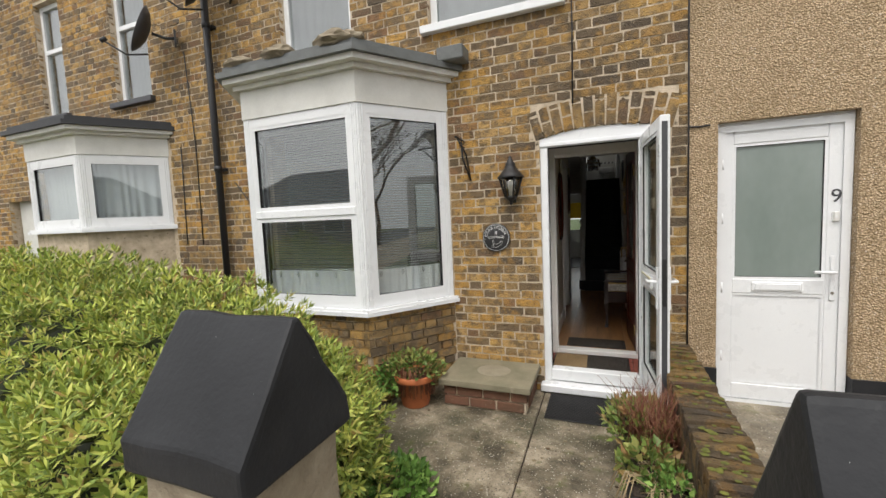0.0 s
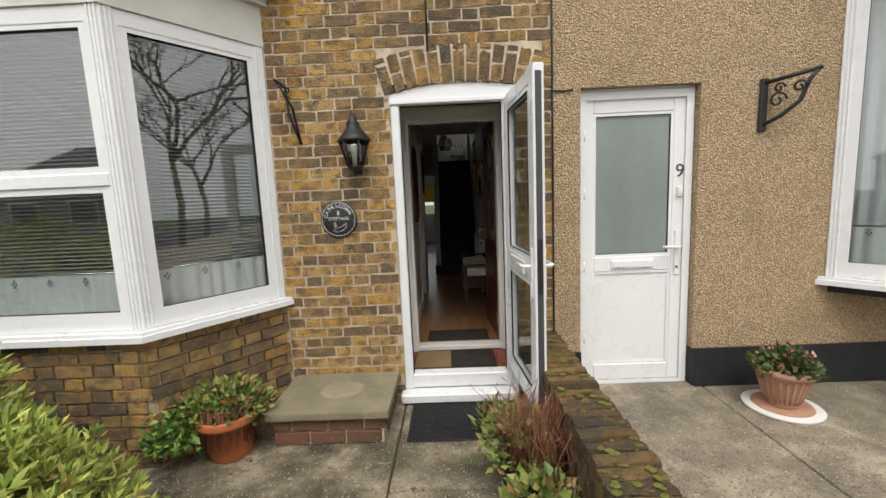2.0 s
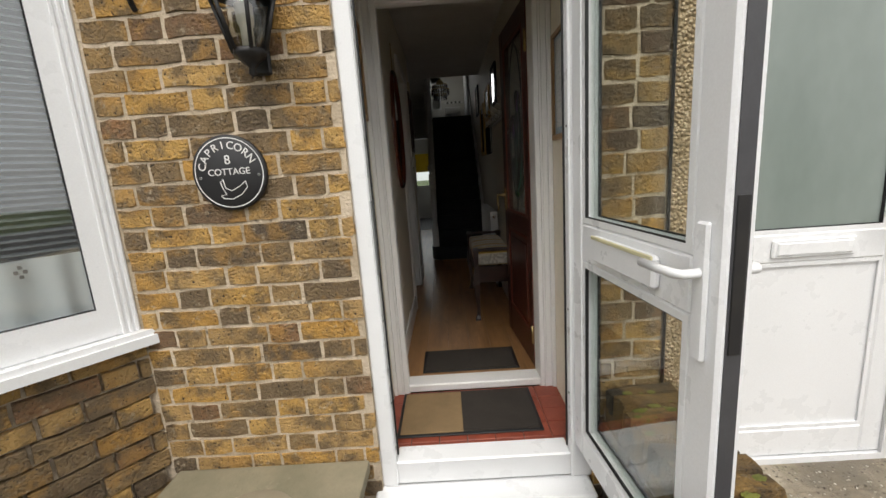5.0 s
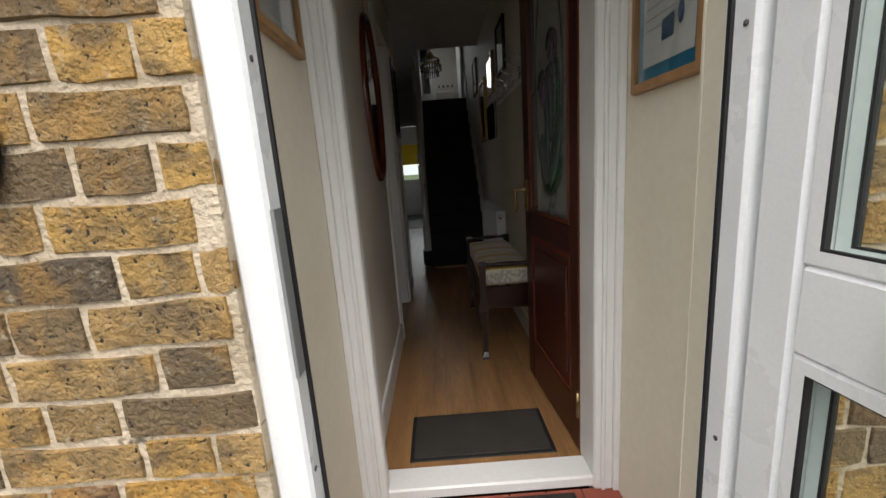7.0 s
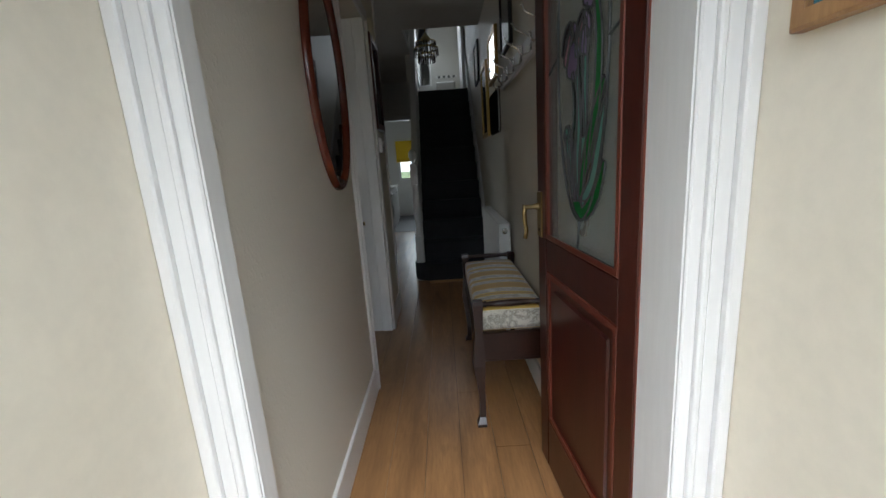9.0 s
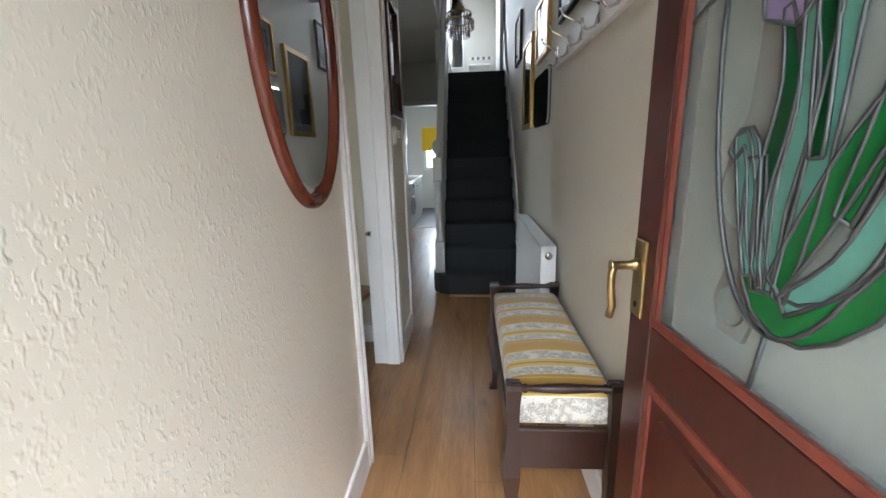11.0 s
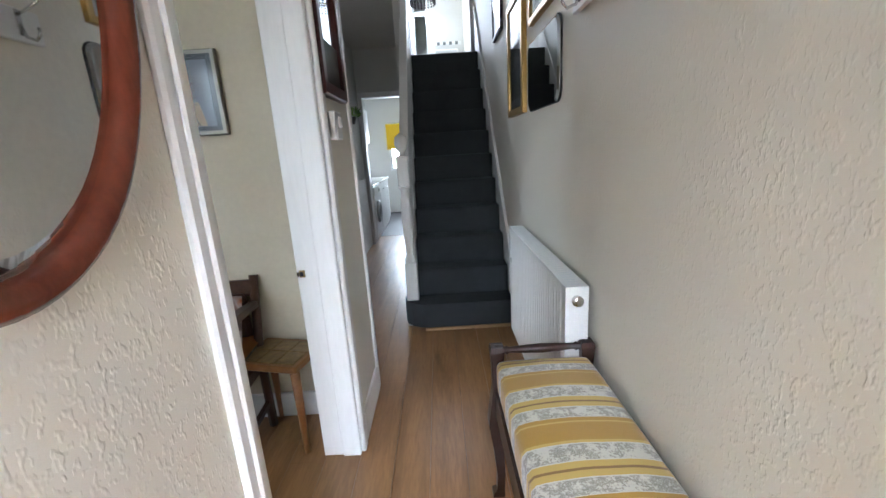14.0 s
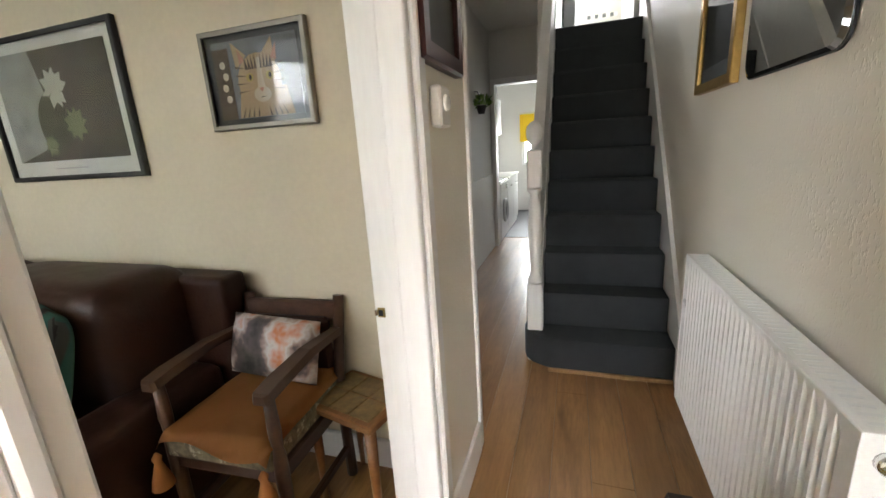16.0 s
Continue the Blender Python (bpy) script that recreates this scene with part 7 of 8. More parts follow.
for cx2, cz2, sc in ((cxd + 0.095, 1.46, 1.0), (cxd - 0.03, 1.64, 0.9), (cxd + 0.0, 1.50, 0.7)):
    leafshape([(cx2, cz2 - 0.06 * sc), (cx2 - 0.012 * sc, cz2), (cx2, cz2 + 0.05 * sc)], 0.085 * sc, Yg - 0.002, G_LILAC, "lilac_petal", 8)
    leafshape([(cx2 + 0.045 * sc, cz2 - 0.01), (cx2 + 0.03 * sc, cz2 + 0.05 * sc), (cx2 + 0.0, cz2 + 0.085 * sc)], 0.035 * sc, Yg - 0.0025, G_PINK, "pink_petal", 8)
    leafshape([(cx2 + 0.07 * sc, cz2 + 0.03 * sc), (cx2 + 0.04 * sc, cz2 + 0.09 * sc), (cx2, cz2 + 0.12 * sc)], 0.034 * sc, Yg - 0.0022, G_PURPLE, "purple_petal", 8)
    leafshape([(cx2 - 0.05 * sc, cz2 - 0.0), (cx2 - 0.055 * sc, cz2 + 0.06 * sc), (cx2 - 0.02 * sc, cz2 + 0.11 * sc)], 0.034 * sc, Yg - 0.0024, G_LILAC, "lilac_petal", 8)

# the glass picture faces the hall
for ob in idoor.children_recursive:
    ob.data.transform(Matrix.Translation((0, DT, 0)) @ Matrix.Diagonal((1, -1, 1, 1)))
    ob.data.flip_normals()

# ---- barometer behind the door ----
ba = thing("barometer", (0.3045, 4.73, 1.06), "wooden banjo barometer hanging on the wall behind the door", "barometer", "", "", -90)
part("body", slab_of([(0.03, -0.17), (0.05, -0.12), (0.03, -0.06), (0.06, 0.0), (0.075, 0.06), (0.055, 0.12), (0.025, 0.18), (0.02, 0.36), (-0.02, 0.36), (-0.025, 0.18), (-0.055, 0.12), (-0.075, 0.06), (-0.06, 0.0), (-0.03, -0.06), (-0.05, -0.12), (-0.03, -0.17)], 0.0, -0.008), wood_material("honey_wood", (0.38, 0.14, 0.03), (0.26, 0.09, 0.02), 16, "z", 0.35, False, False), ba)
part("dial", lathe([(0.058, 0), (0.056, 0.006), (0.05, 0.004), (0.003, 0.004)], 28, None, pose(0, -0.008, 0.06, 90, 0, 0)), flat("silver_dial", (0.5, 0.5, 0.47), 0.3, 0.6), ba)
part("lower_dial", lathe([(0.032, 0), (0.03, 0.005), (0.003, 0.004)], 24, None, pose(0, -0.008, -0.12, 90, 0, 0)), flat("silver_dial_small", (0.5, 0.5, 0.47), 0.3, 0.6), ba)

# ---- chandelier over the stairs ----
cl = thing("chandelier", (-0.19, 7.9, 2.20), "small tiered glass bead chandelier above the stairs", "chandelier")
part("chain", tube([(0, 0, 0.20), (0, 0, 2.32)], 0.006, 6), MAT_BRASS, cl)
BEAD = glass_material("bead_glass", (0.55, 0.50, 0.52), 0.05, 0.25)
for r, z in ((0.10, 0.12), (0.12, 0.06), (0.085, 0.0)):
    rg = part("ring", tube([(r * math.cos(i * 0.2618), r * math.sin(i * 0.2618), z) for i in range(25)], 0.006, 6), MAT_BRASS, cl)
    bm = bmesh.new()
    for i in range(22):
        a = i * 2 * math.pi / 22
        for k in range(4):
            q = bmesh.ops.create_icosphere(bm, subdivisions=1, radius=0.0085)
            bmesh.ops.translate(bm, vec=(r * math.cos(a), r * math.sin(a), z - 0.014 - k * 0.017), verts=q["verts"])
    tagged(part("beadwork", bm, BEAD, rg), "strings of smoky glass beads", "", "", "stuff")
part("crown", lathe([(0.02, 0.12), (0.06, 0.14), (0.03, 0.18), (0.01, 0.21)], 12), MAT_BRASS, cl)

# ---- living room ----
SLATE_MOUNT = flat("slate_mount", (0.03, 0.033, 0.038))
TAN, BROWN_F, CREAM_F = flat("tan_print", (0.33, 0.24, 0.14)), flat("brown_print", (0.07, 0.05, 0.03)), flat("cream_print", (0.42, 0.36, 0.27))
EYE_F, PINK_F, DARK_F = flat("amber_print", (0.34, 0.27, 0.08)), flat("rose_print", (0.36, 0.17, 0.12)), flat("black_print", (0.02, 0.018, 0.015))
CAT = [("blaze_shape", blob([(0.008, 0.06), (0.02, 0.06), (0.03, -0.035), (0.0, -0.035)], -0.0100), CREAM_F)]
for s, ex in ((-1, -0.026), (1, 0.052)):
    CAT += [("eye_shape", oval(ex, 0.004, 0.015, 0.013, -0.0104, 12), EYE_F), ("pupil_shape", oval(ex + 0.002, 0.004, 0.006, 0.009, -0.0106, 10), DARK_F),
            ("ear_lining", blob([(0.013 + s * 0.050, 0.055), (0.013 + s * 0.072, 0.045), (0.013 + s * 0.076, 0.095)], -0.0100), PINK_F)]
    for k in range(4):
        CAT.append(("stripe", blob([(0.013 + s * 0.046, 0.03 - k * 0.022), (0.013 + s * 0.092, 0.042 - k * 0.026), (0.013 + s * 0.092, 0.036 - k * 0.026)], -0.0103), BROWN_F))
        CAT.append(("stripe", blob([(0.013 + s * (0.006 + k * 0.011), 0.028), (0.013 + s * (0.012 + k * 0.013), 0.074 - k * 0.004), (0.013 + s * (0.015 + k * 0.013), 0.028)], -0.0103), BROWN_F))
        CAT.append(("stripe", blob([(0.013 + s * (0.02 + k * 0.018), -0.085), (0.013 + s * (0.03 + k * 0.021), -0.117), (0.013 + s * (0.022 + k * 0.021), -0.117)], -0.0101), BROWN_F))
CAT += [("nose_shape", blob([(0.004, -0.030), (0.026, -0.030), (0.015, -0.044)], -0.0106), PINK_F), ("mouth_line", blob([(0.0, -0.062), (0.015, -0.056), (0.030, -0.062), (0.015, -0.059)], -0.0106), DARK_F)]
for k in range(4):
    CAT.append(("spot_shape", oval(-0.13 + 0.008 * (k % 2), 0.05 - k * 0.035, 0.012, 0.012, -0.0096, 12), CREAM_F))
framed("framed_cat_portrait", pose(-1.168, 6.4695, 1.43, 0, 0, 0), 0.415, 0.31, 0.013, 0.02, flat("silver_frame", (0.24, 0.22, 0.19), 0.45, 0.7), "silver-framed portrait of a tabby cat in plain shapes", "picture",
       [("print", sheet(-0.165, 0.165, -0.12, 0.12, -0.0085), flat("grey_blue_print", (0.13, 0.14, 0.16))), ("dark_area", sheet(-0.165, -0.10, -0.12, 0.10, -0.0092), BROWN_F),
        ("head_shape", oval(0.01, -0.01, 0.085, 0.085, -0.0098), TAN), ("body_shape", blob([(-0.09, -0.118), (0.13, -0.118), (0.11, -0.03), (-0.07, -0.03)], -0.0094), TAN),
        ("ear_shape", blob([(-0.075, 0.03), (-0.03, 0.07), (-0.085, 0.115)], -0.0096), TAN), ("ear_shape", blob([(0.03, 0.07), (0.08, 0.03), (0.075, 0.115)], -0.0096), TAN),
        ("muzzle_shape", oval(0.015, -0.05, 0.034, 0.024, -0.0102), CREAM_F)] + CAT, True, SLATE_MOUNT)
LEAF_F, PALE_F, GREEN_F = flat("dark_green_print", (0.04, 0.05, 0.03)), flat("pale_flower", (0.40, 0.41, 0.38)), flat("green_flower", (0.16, 0.19, 0.10))
BLOOM = []
for cx, cz, r, mt in ((0.0, 0.075, 0.07, PALE_F), (0.075, -0.065, 0.06, GREEN_F), (-0.10, -0.14, 0.04, GREEN_F)):
    for k in range(9):
        a = k * 0.698 + random.uniform(-0.2, 0.2)
        ca, sa = math.cos(a), math.sin(a)
        w = 0.3 * random.uniform(0.7, 1.2)
        BLOOM.append(("petal_shape", blob([(cx, cz), (cx + r * (0.6 * ca - w * sa), cz + r * (0.6 * sa + w * ca)), (cx + r * 1.15 * ca, cz + r * 1.15 * sa), (cx + r * (0.6 * ca + w * sa), cz + r * (0.6 * sa - w * ca))], -0.0097 - k * 0.00006), mt))
framed("framed_flower_print", pose(-2.14, 6.4695, 1.42, 0, 0, 0), 0.80, 0.56, 0.016, 0.022, MAT_BLACK, "black-framed dark flower print with white mount", "picture",
       [("print", sheet(-0.33, 0.33, -0.20, 0.22, -0.0085), DARK_PRINT), ("pale_area", blob([(-0.33, 0.22), (-0.1, 0.22), (-0.06, 0.05), (-0.12, -0.15), (-0.33, -0.2)], -0.0092), GREY_PRINT),
        ("leaf_shape", oval(-0.05, -0.06, 0.09, 0.12, -0.0095), LEAF_F)] + BLOOM + [("signature", sheet(-0.12, 0.08, -0.235, -0.23, -0.009), flat("pencil", (0.4, 0.4, 0.4)))], True, PAPER)


def cushion_mesh(w, h, d, m, dent=0.0):
    bm = bmesh.new()
    n = 14
    top, bot = [], []
    for i in range(n + 1):
        ra, rb = [], []
        for j in range(n + 1):
            u, v = 2 * i / n - 1, 2 * j / n - 1
            k = max(0.0, (1 - u ** 4) * (1 - v ** 4)) ** 0.5
            ra.append(bm.verts.new((u * w / 2, -d / 2 * k, v * h / 2)))
            rb.append(bm.verts.new((u * w / 2, d / 2 * k, v * h / 2)))
        top.append(ra)
        bot.append(rb)
    for g, flip in ((top, False), (bot, True)):
        for i in range(n):
            for j in range(n):
                f = (g[i][j], g[i + 1][j], g[i + 1][j + 1], g[i][j + 1])
                bm.faces.new(f[::-1] if flip else f)
    bmesh.ops.remove_doubles(bm, verts=bm.verts, dist=1e-4)
    bmesh.ops.recalc_face_normals(bm, faces=bm.faces)
    return moved(smooth(bm), m)


sofa = thing("leather_sofa", (-2.35, 6.02, 0.0), "large dark brown leather sofa against the living room wall", "sofa")
part("base", box(-0.85, 0.85, -0.38, 0.36, 0.05, 0.30, 0.03, None, 3), MAT_LEATHER, sofa)
for i in range(2):
    part("seat_cushion", smooth(box(-0.80 + i * 0.8, -0.01 + i * 0.8, -0.40, 0.16, 0.28, 0.44, 0.05, None, 4)), MAT_LEATHER, sofa)
    bm = box(-0.82 + i * 0.8, -0.02 + i * 0.84, 0.02, 0.40, 0.30, 0.825, 0.17, None, 8)
    part("back_cushion", smooth(bm), MAT_LEATHER, sofa)
for s in (-1, 1):
    part("arm", smooth(box(s * 0.86 - 0.10, s * 0.86 + 0.10, -0.40, 0.30, 0.05, 0.47, 0.07, None, 5)), MAT_LEATHER, sofa)
part("back", smooth(box(-0.86, 1.0, 0.31, 0.43, 0.1, 0.78, 0.03, None, 3)), MAT_LEATHER, sofa)


def stripes_teal():
    m, nt, b = nodes_of("teal_striped_cloth")
    g = nt.nodes.new("ShaderNodeNewGeometry")
    w = N(nt, "ShaderNodeTexWave", Scale=2.4, Distortion=0.25)
    nt.links.new(g.outputs["Position"], w.inputs["Vector"])
    nt.links.new(ramp(nt, w.outputs[0], [(0.0, (0.018, 0.016, 0.015)), (0.22, (0.018, 0.016, 0.015)), (0.26, (0.07, 0.075, 0.07)), (0.42, (0.06, 0.065, 0.06)), (0.47, (0.03, 0.11, 0.095)), (1.0, (0.05, 0.16, 0.14))]), b.inputs["Base Color"])
    b.inputs["Roughness"].default_value = 0.95
    bumped(nt, b, noise_fac(nt, place(nt), 300), 0.5, 0.002)
    return m


tc = thing("striped_cushion", (-1.77, 6.00, 0.60), "teal and black striped cushion on the sofa", "cushion")
part("cover", cushion_mesh(0.36, 0.36, 0.13, pose(0, 0, 0, -14, 0, -20)), stripes_teal(), tc)

ac = thing("armchair", (-1.142, 6.22, 0.0), "dark wooden open armchair with orange seat throw", "armchair", "", "", 3)
ac.scale = (0.93, 0.96, 1.05)
for s in (-1, 1):
    part("front_leg", lathe([(0.014, 0.0), (0.018, 0.03), (0.022, 0.28), (0.022, 0.36), (0.016, 0.39), (0.020, 0.44), (0.016, 0.545)], 12, None, Matrix.Translation((s * 0.20, -0.19, 0))), MAT_BROWNWOOD, ac)
    bp = tube([(s * 0.195, 0.18, 0.0), (s * 0.195, 0.17, 0.35), (s * 0.20, 0.235, 0.665)], 0.021, 8)
    part("back_post", bp, MAT_BROWNWOOD, ac)
    bm = bmesh.new()
    prev = None
    for y, z, w in ((-0.225, 0.548, 0.02), (-0.215, 0.552, 0.032), (-0.16, 0.560, 0.034), (0.0, 0.570, 0.028), (0.19, 0.555, 0.02)):
        ring = [bm.verts.new((s * 0.20 + dx * w, y, z + dz)) for dx, dz in ((-1, -0.012), (1, -0.012), (0.8, 0.012), (-0.8, 0.012))]
        if prev:
            for i in range(4):
                bm.faces.new((prev[i], prev[(i + 1) % 4], ring[(i + 1) % 4], ring[i]))
        else:
            bm.faces.new(ring)
        prev = ring
    bm.faces.new(prev[::-1])
    bmesh.ops.recalc_face_normals(bm, faces=bm.faces)
    part("arm", bm, MAT_BROWNWOOD, ac)
    part("side_rail", box(s * 0.195 - 0.012, s * 0.195 + 0.012, -0.18, 0.17, 0.28, 0.33, 0.004), MAT_BROWNWOOD, ac)
    part("stretcher", box(s * 0.195 - 0.010, s * 0.195 + 0.010, -0.18, 0.17, 0.10, 0.13, 0.004), MAT_BROWNWOOD, ac)
part("top_rail", box(-0.20, 0.20, 0.205, 0.235, 0.585, 0.65, 0.008), MAT_BROWNWOOD, ac)
part("back_pad", box(-0.17, 0.17, 0.175, 0.215, 0.38, 0.60, 0.015), MAT_LEATHER, ac)
part("front_rail", box(-0.19, 0.19, -0.20, -0.18, 0.28, 0.33, 0.004), MAT_BROWNWOOD, ac)
part("seat_cushion", smooth(box(-0.195, 0.195, -0.22, 0.18, 0.325, 0.40, 0.025, None, 3)), plain("floral_tapestry", (0.22, 0.18, 0.10), (0.06, 0.05, 0.03), 38, 0.9, bump=0.5, bscale=300, spots=(30, 0.55, 0.62, (0.36, 0.32, 0.22))), ac)
ORANGE = plain("orange_cloth", (0.42, 0.17, 0.045), (0.34, 0.13, 0.035), 5, 0.95, bump=0.6, bscale=350, dist=0.002)
thr = thing("seat_throw", (-1.142, 6.22, 0.431), "orange cloth throw with tassels over the chair seat", "throw", "", "", 3)
bm = bmesh.new()
n = 16
thr.scale = (0.93, 0.96, 1.0)
grid = [[None] * (n + 1) for _ in range(n + 1)]
for i in range(n + 1):
    for j in range(n + 1):
        u, v = -0.20 + 0.40 * i / n, -0.245 + 0.43 * j / n
        z = 0.010 + 0.004 * noise.noise(Vector((u * 9, v * 9, 0)))
        if v < -0.225:
            z -= (-0.225 - v) * (1.6 + 1.0 * math.sin(u * 16))
        if abs(u) > 0.185:
            z -= (abs(u) - 0.185) * 1.6
        grid[i][j] = bm.verts.new((u, v, z))
for i in range(n):
    for j in range(n):
        bm.faces.new((grid[i][j], grid[i + 1][j], grid[i + 1][j + 1], grid[i][j + 1])).smooth = True
bmesh.ops.solidify(bm, geom=bm.faces[:], thickness=0.004)
part("cloth", bm, ORANGE, thr)
for x in (-0.195, 0.19):
    part("tassel", lathe([(0.004, -0.05), (0.014, -0.065), (0.010, -0.08), (0.026, -0.13), (0.032, -0.16), (0.02, -0.165)], 12, None, Matrix.Translation((x, -0.25, 0.0))), ORANGE, thr)
cc = thing("printed_cushion", (-1.155, 6.32, 0.548), "photo-printed cushion with grey and pink shapes on the chair", "cushion", "", "", 0)
cmat, cnt, cb = nodes_of("photo_print_cloth")
cv = place(cnt)
ccol = ramp(cnt, noise_fac(cnt, cv, 9.0, 3), [(0.30, (0.035, 0.03, 0.032)), (0.44, (0.10, 0.08, 0.08)), (0.5, (0.28, 0.20, 0.18)), (0.57, (0.46, 0.42, 0.42)), (0.68, (0.45, 0.16, 0.07))])
cnt.links.new(ccol, cb.inputs["Base Color"])
cb.inputs["Roughness"].default_value = 0.85
part("cover", cushion_mesh(0.35, 0.21, 0.10, pose(0, 0, 0, -16, 2, 0)), cmat, cc)

tb = thing("side_table", (-0.855, 6.335, 0.0), "small square tile-topped wooden side table", "side table", "", "", -14)
part("top", box(-0.145, 0.145, -0.115, 0.115, 0.365, 0.395, 0.006), wood_material("orange_wood", (0.30, 0.13, 0.04), (0.2, 0.08, 0.025), 16, "y", 0.35, False, False), tb)
for i in range(3):
    for j in range(2):
        part("tile", box(-0.125 + i * 0.084, -0.045 + i * 0.084, -0.095 + j * 0.097, -0.004 + j * 0.097, 0.394, 0.399, 0.001), plain("patterned_tile", (0.16, 0.10, 0.045), (0.30, 0.19, 0.07), 40, 0.35) if i + j == 0 else bpy.data.materials["patterned_tile"], tb)
for x in (-0.125, 0.125):
    for y in (-0.095, 0.095):
        part("leg", lathe([(0.012, 0), (0.019, 0.37)], 10, None, Matrix.Translation((x, y, 0))), bpy.data.materials["orange_wood"], tb)

# ---- passage, kitchen and landing ----
kd = thing("door_5", (0, 0, 0), "white painted kitchen doorway frame", "door frame", "", "structure")
part("left_jamb", box(KX0, KX0 + 0.05, 9.93, 10.08, 0.0, 1.86, 0.003), MAT_WHITE_PAINT, kd)
part("head", box(KX0 + 0.05, -0.42, 9.93, 10.08, 1.80, 1.86, 0.003), MAT_WHITE_PAINT, kd)
pl = thing("hanging_plant", (-1.08 + 0.06, 9.2, 1.5), "small trailing plant hung on the passage wall", "plant")
part("pot", lathe([(0.03, -0.04), (0.05, 0.03), (0.045, 0.035)], 14), MAT_BLACK, pl)
part("leaves", foliage(120, dome(0, 0, 0.03, 0.08, 0.09, 0.09), 0.06, None), MAT_PLANT_FRESH, pl)
part("hook", tube([(0, 0, 0.04), (-0.03, 0, 0.16), (-0.06, 0, 0.16)], 0.004, 5), MAT_BLACK, pl)
dado = trim("dado_panel", box(-1.08, -1.065, 8.3, 9.94, 0.0, 0.85, 0.003), "white lower wall panelling in the passage")
wsh = thing("washing_machine", (-1.22, 10.40, 0.0), "white front-loading washing machine in the kitchen", "washing machine")
part("body", box(-0.24, 0.20, -0.27, 0.27, 0.01, 0.72, 0.012), MAT_ENAMEL, wsh)
part("top", box(-0.245, 0.205, -0.275, 0.275, 0.72, 0.745, 0.006), MAT_ENAMEL, wsh)
dr = part("door_ring", lathe([(0.15, 0), (0.15, 0.02), (0.12, 0.035), (0.11, 0.03), (0.10, 0.0)], 28, None, pose(0.20, 0, 0.36, 0, 90, 0)), flat("silver_plastic", (0.5, 0.51, 0.52), 0.3, 0.4), wsh)
part("door_glass", lathe([(0.105, 0.0), (0.1, 0.012), (0.05, 0.02), (0.004, 0.022)], 24, None, pose(0.20, 0, 0.36, 0, 90, 0)), MAT_GREY, dr)
part("control_panel", box(0.198, 0.208, -0.26, 0.26, 0.60, 0.71, 0.003), MAT_PLASTIC_WHITE, wsh)
part("dial", lathe([(0.03, 0), (0.028, 0.02), (0.004, 0.021)], 16, None, pose(0.208, 0.1, 0.655, 0, 90, 0)), MAT_CHROME, wsh)
bu = thing("base_unit", (-1.22, 11.2, 0.0), "white kitchen base unit with pale worktop", "cabinet")
part("carcass", box(-0.24, 0.18, -0.5, 0.5, 0.0, 0.72, 0.004), MAT_ENAMEL, bu)
for y in (-0.25, 0.25):
    d = part("door", box(0.18, 0.20, y - 0.24, y + 0.24, 0.08, 0.71, 0.004), MAT_ENAMEL, bu)
    part("handle", tube([(0.20, y - 0.05, 0.62), (0.22, y - 0.05, 0.62), (0.22, y + 0.05, 0.62), (0.20, y + 0.05, 0.62)], 0.005, 6), MAT_CHROME, d)
part("worktop", box(-0.25, 0.22, -0.5, 0.5, 0.722, 0.75, 0.004), MAT_OFFWHITE, bu)
for k, y in enumerate((10.5, 11.2)):
    cu = thing("wall_cupboard", (-1.36, y, 1.30), "white kitchen wall cupboard", "cabinet", "kitchen wall cupboards")
    part("carcass", box(-0.13, 0.12, -0.3, 0.3, 0, 0.5, 0.004), MAT_ENAMEL, cu)
    d = part("door", box(0.12, 0.138, -0.29, 0.29, 0.01, 0.49, 0.004), MAT_ENAMEL, cu)
    part("handle", tube([(0.138, -0.2, 0.06), (0.155, -0.2, 0.06), (0.155, -0.2, 0.16), (0.138, -0.2, 0.16)], 0.005, 6), MAT_CHROME, d)
yb = thing("roman_blind", (-0.80, 12.56, 1.19), "bright yellow fabric blind over the kitchen window", "blind")
YEL = plain("yellow_cloth", (0.75, 0.50, 0.02), (0.68, 0.44, 0.015), 6, 0.9)
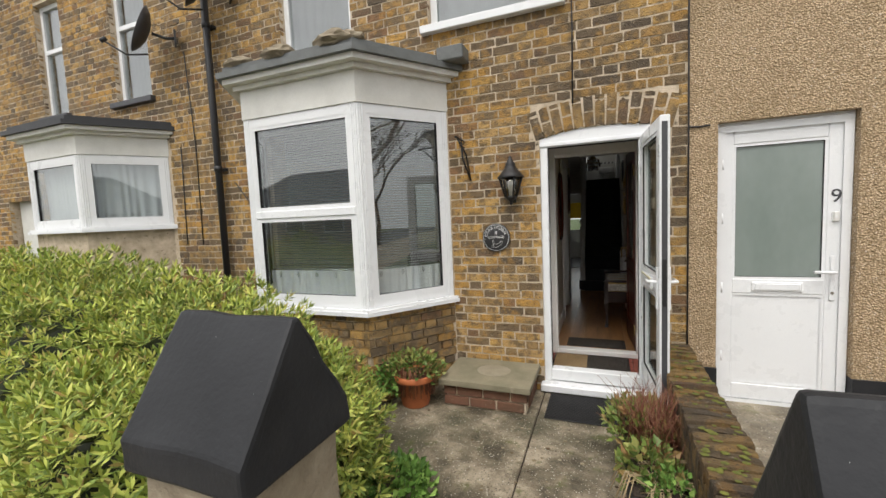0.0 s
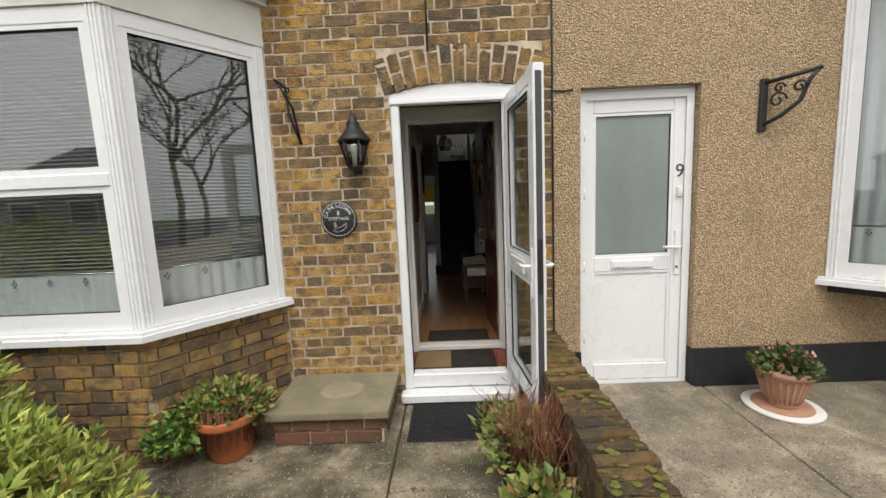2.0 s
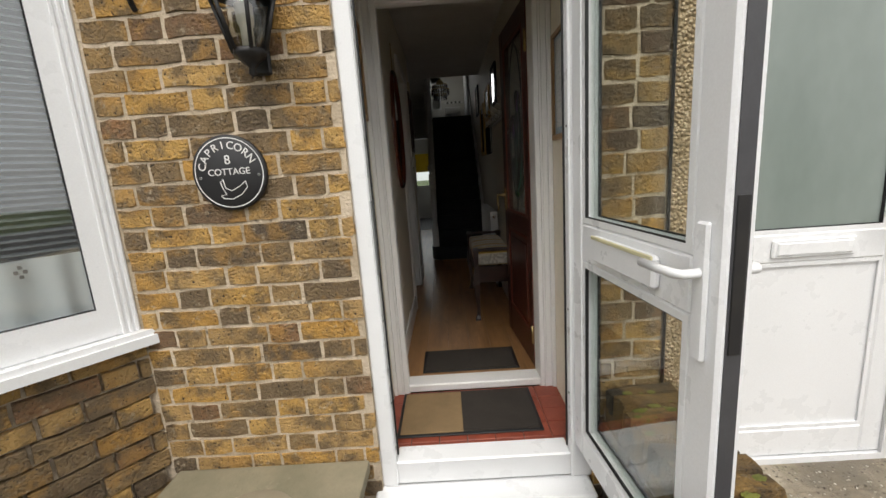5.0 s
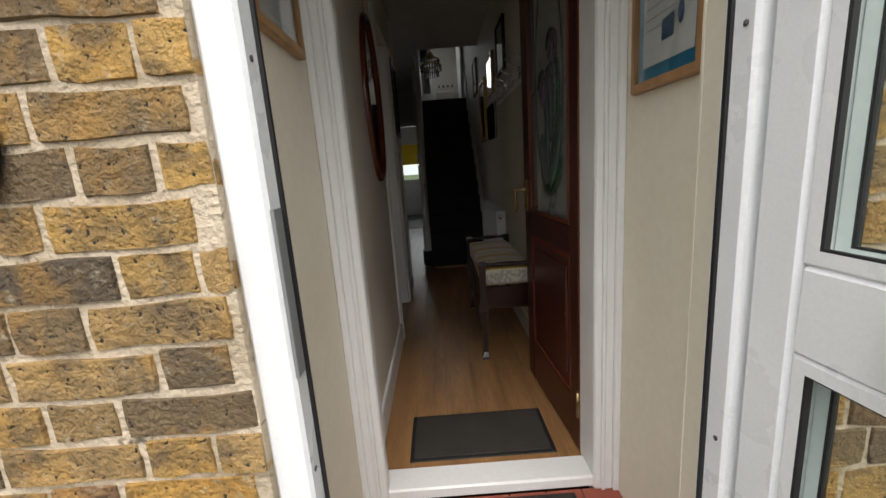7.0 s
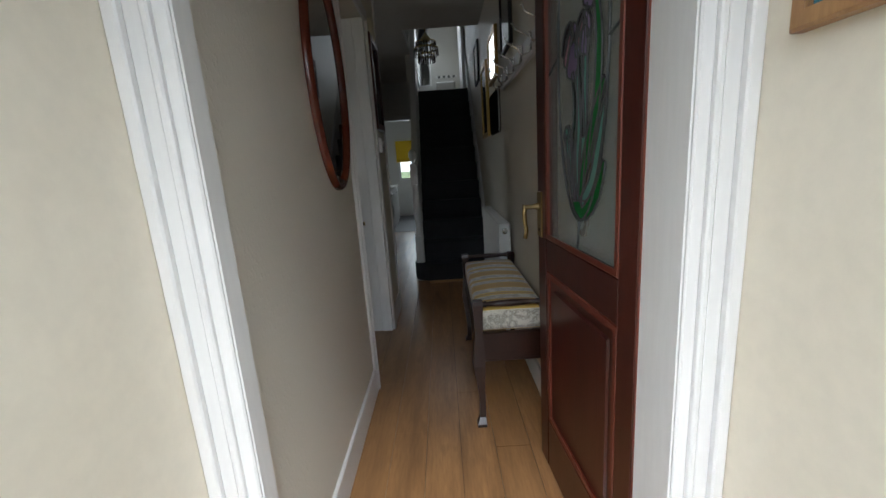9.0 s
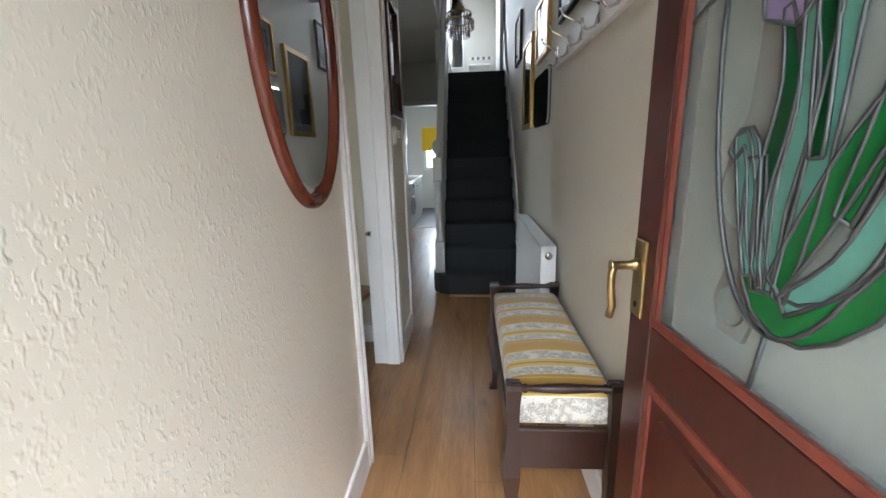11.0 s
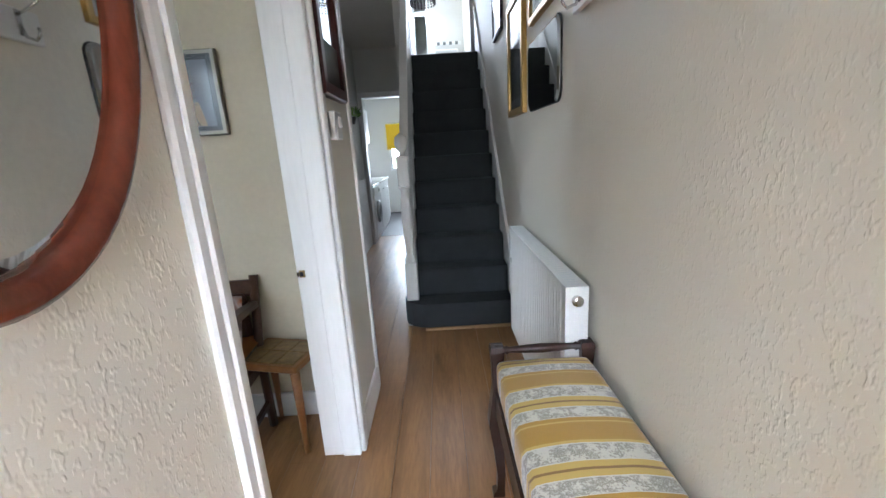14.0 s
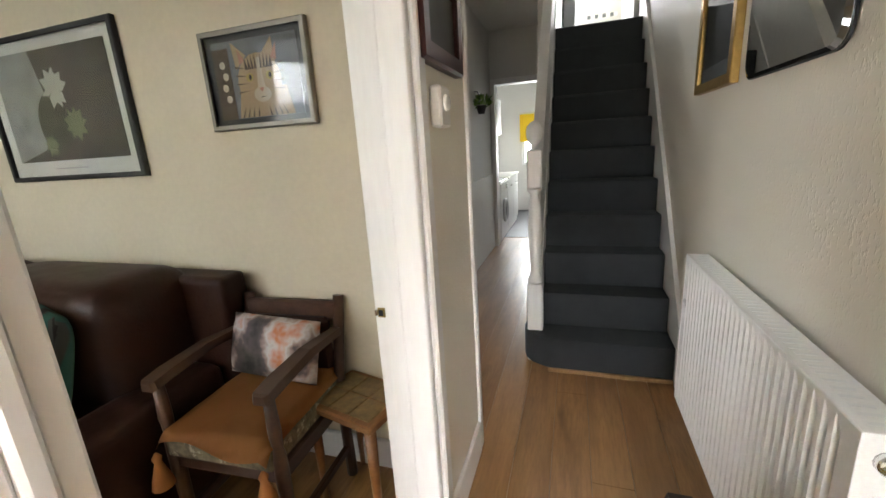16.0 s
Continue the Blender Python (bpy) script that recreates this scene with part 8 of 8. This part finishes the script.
part("cloth", box(-0.28, 0.28, 0.0, 0.012, 0.0, 0.45, 0.003), YEL, yb)
for i in range(3):
    part("fold", box(-0.282, 0.282, -0.012, 0.0, 0.0 + i * 0.03, 0.022 + i * 0.03, 0.004), YEL, yb)
kw = thing("window_5", (0, 0, 0), "white-framed kitchen window", "window", "", "structure")
part("window_frame", moved(ring_frame(0.55, 0.86, 0.04, 0.06), pose(-0.775, 12.62, 1.23)), MAT_UPVC, kw)
g = part("pane", box(-1.03, -0.52, 12.65, 12.655, 0.83, 1.63), MAT_DOOR_GLASS, kw)
g.visible_shadow = False
lw = thing("window_6", (0, 0, 0), "white-framed bathroom window above the stairs", "window", "", "structure")
part("window_frame", moved(ring_frame(0.22, 1.2, 0.03, 0.05), pose(-0.284, 10.91, 3.015)), MAT_UPVC, lw)
part("transom", box(-0.365, -0.205, 10.92, 10.96, 2.93, 2.98, 0.003), MAT_UPVC, lw)
tile_b = flat("border_tile", (0.16, 0.17, 0.17), 0.3)
tbd = thing("tile_border", (0.06, 10.895, 2.56), "grey and white patterned tile border on the bathroom wall", "tile border", "", "structure")
for i in range(9):
    part("tile", box(-0.17 + i * 0.042, -0.132 + i * 0.042, -0.004, 0.004, -0.02, 0.02, 0.001), tile_b if i % 2 else MAT_ENAMEL, tbd)
bas = thing("wash_basin", (0.05, 10.78, 2.34), "white bathroom basin seen at the stair head", "basin")
part("bowl", smooth(box(-0.16, 0.16, -0.12, 0.11, -0.04, 0.10, 0.03, None, 3)), MAT_ENAMEL, bas)
part("pedestal", lathe([(0.07, -0.305), (0.05, -0.2), (0.06, -0.04)], 14), MAT_ENAMEL, bas)
bd = thing("bathroom_door", (0.27, 9.6, 2.035), "white bathroom door standing open at the stair head", "door")
part("panel", box(-0.02, 0.02, -0.35, 0.35, 0.01, 1.95, 0.003), MAT_WHITE_PAINT, bd)
part("handle", tube([(-0.02, -0.28, 0.95), (-0.06, -0.28, 0.95), (-0.06, -0.17, 0.95)], 0.008, 8), MAT_CHROME, bd)
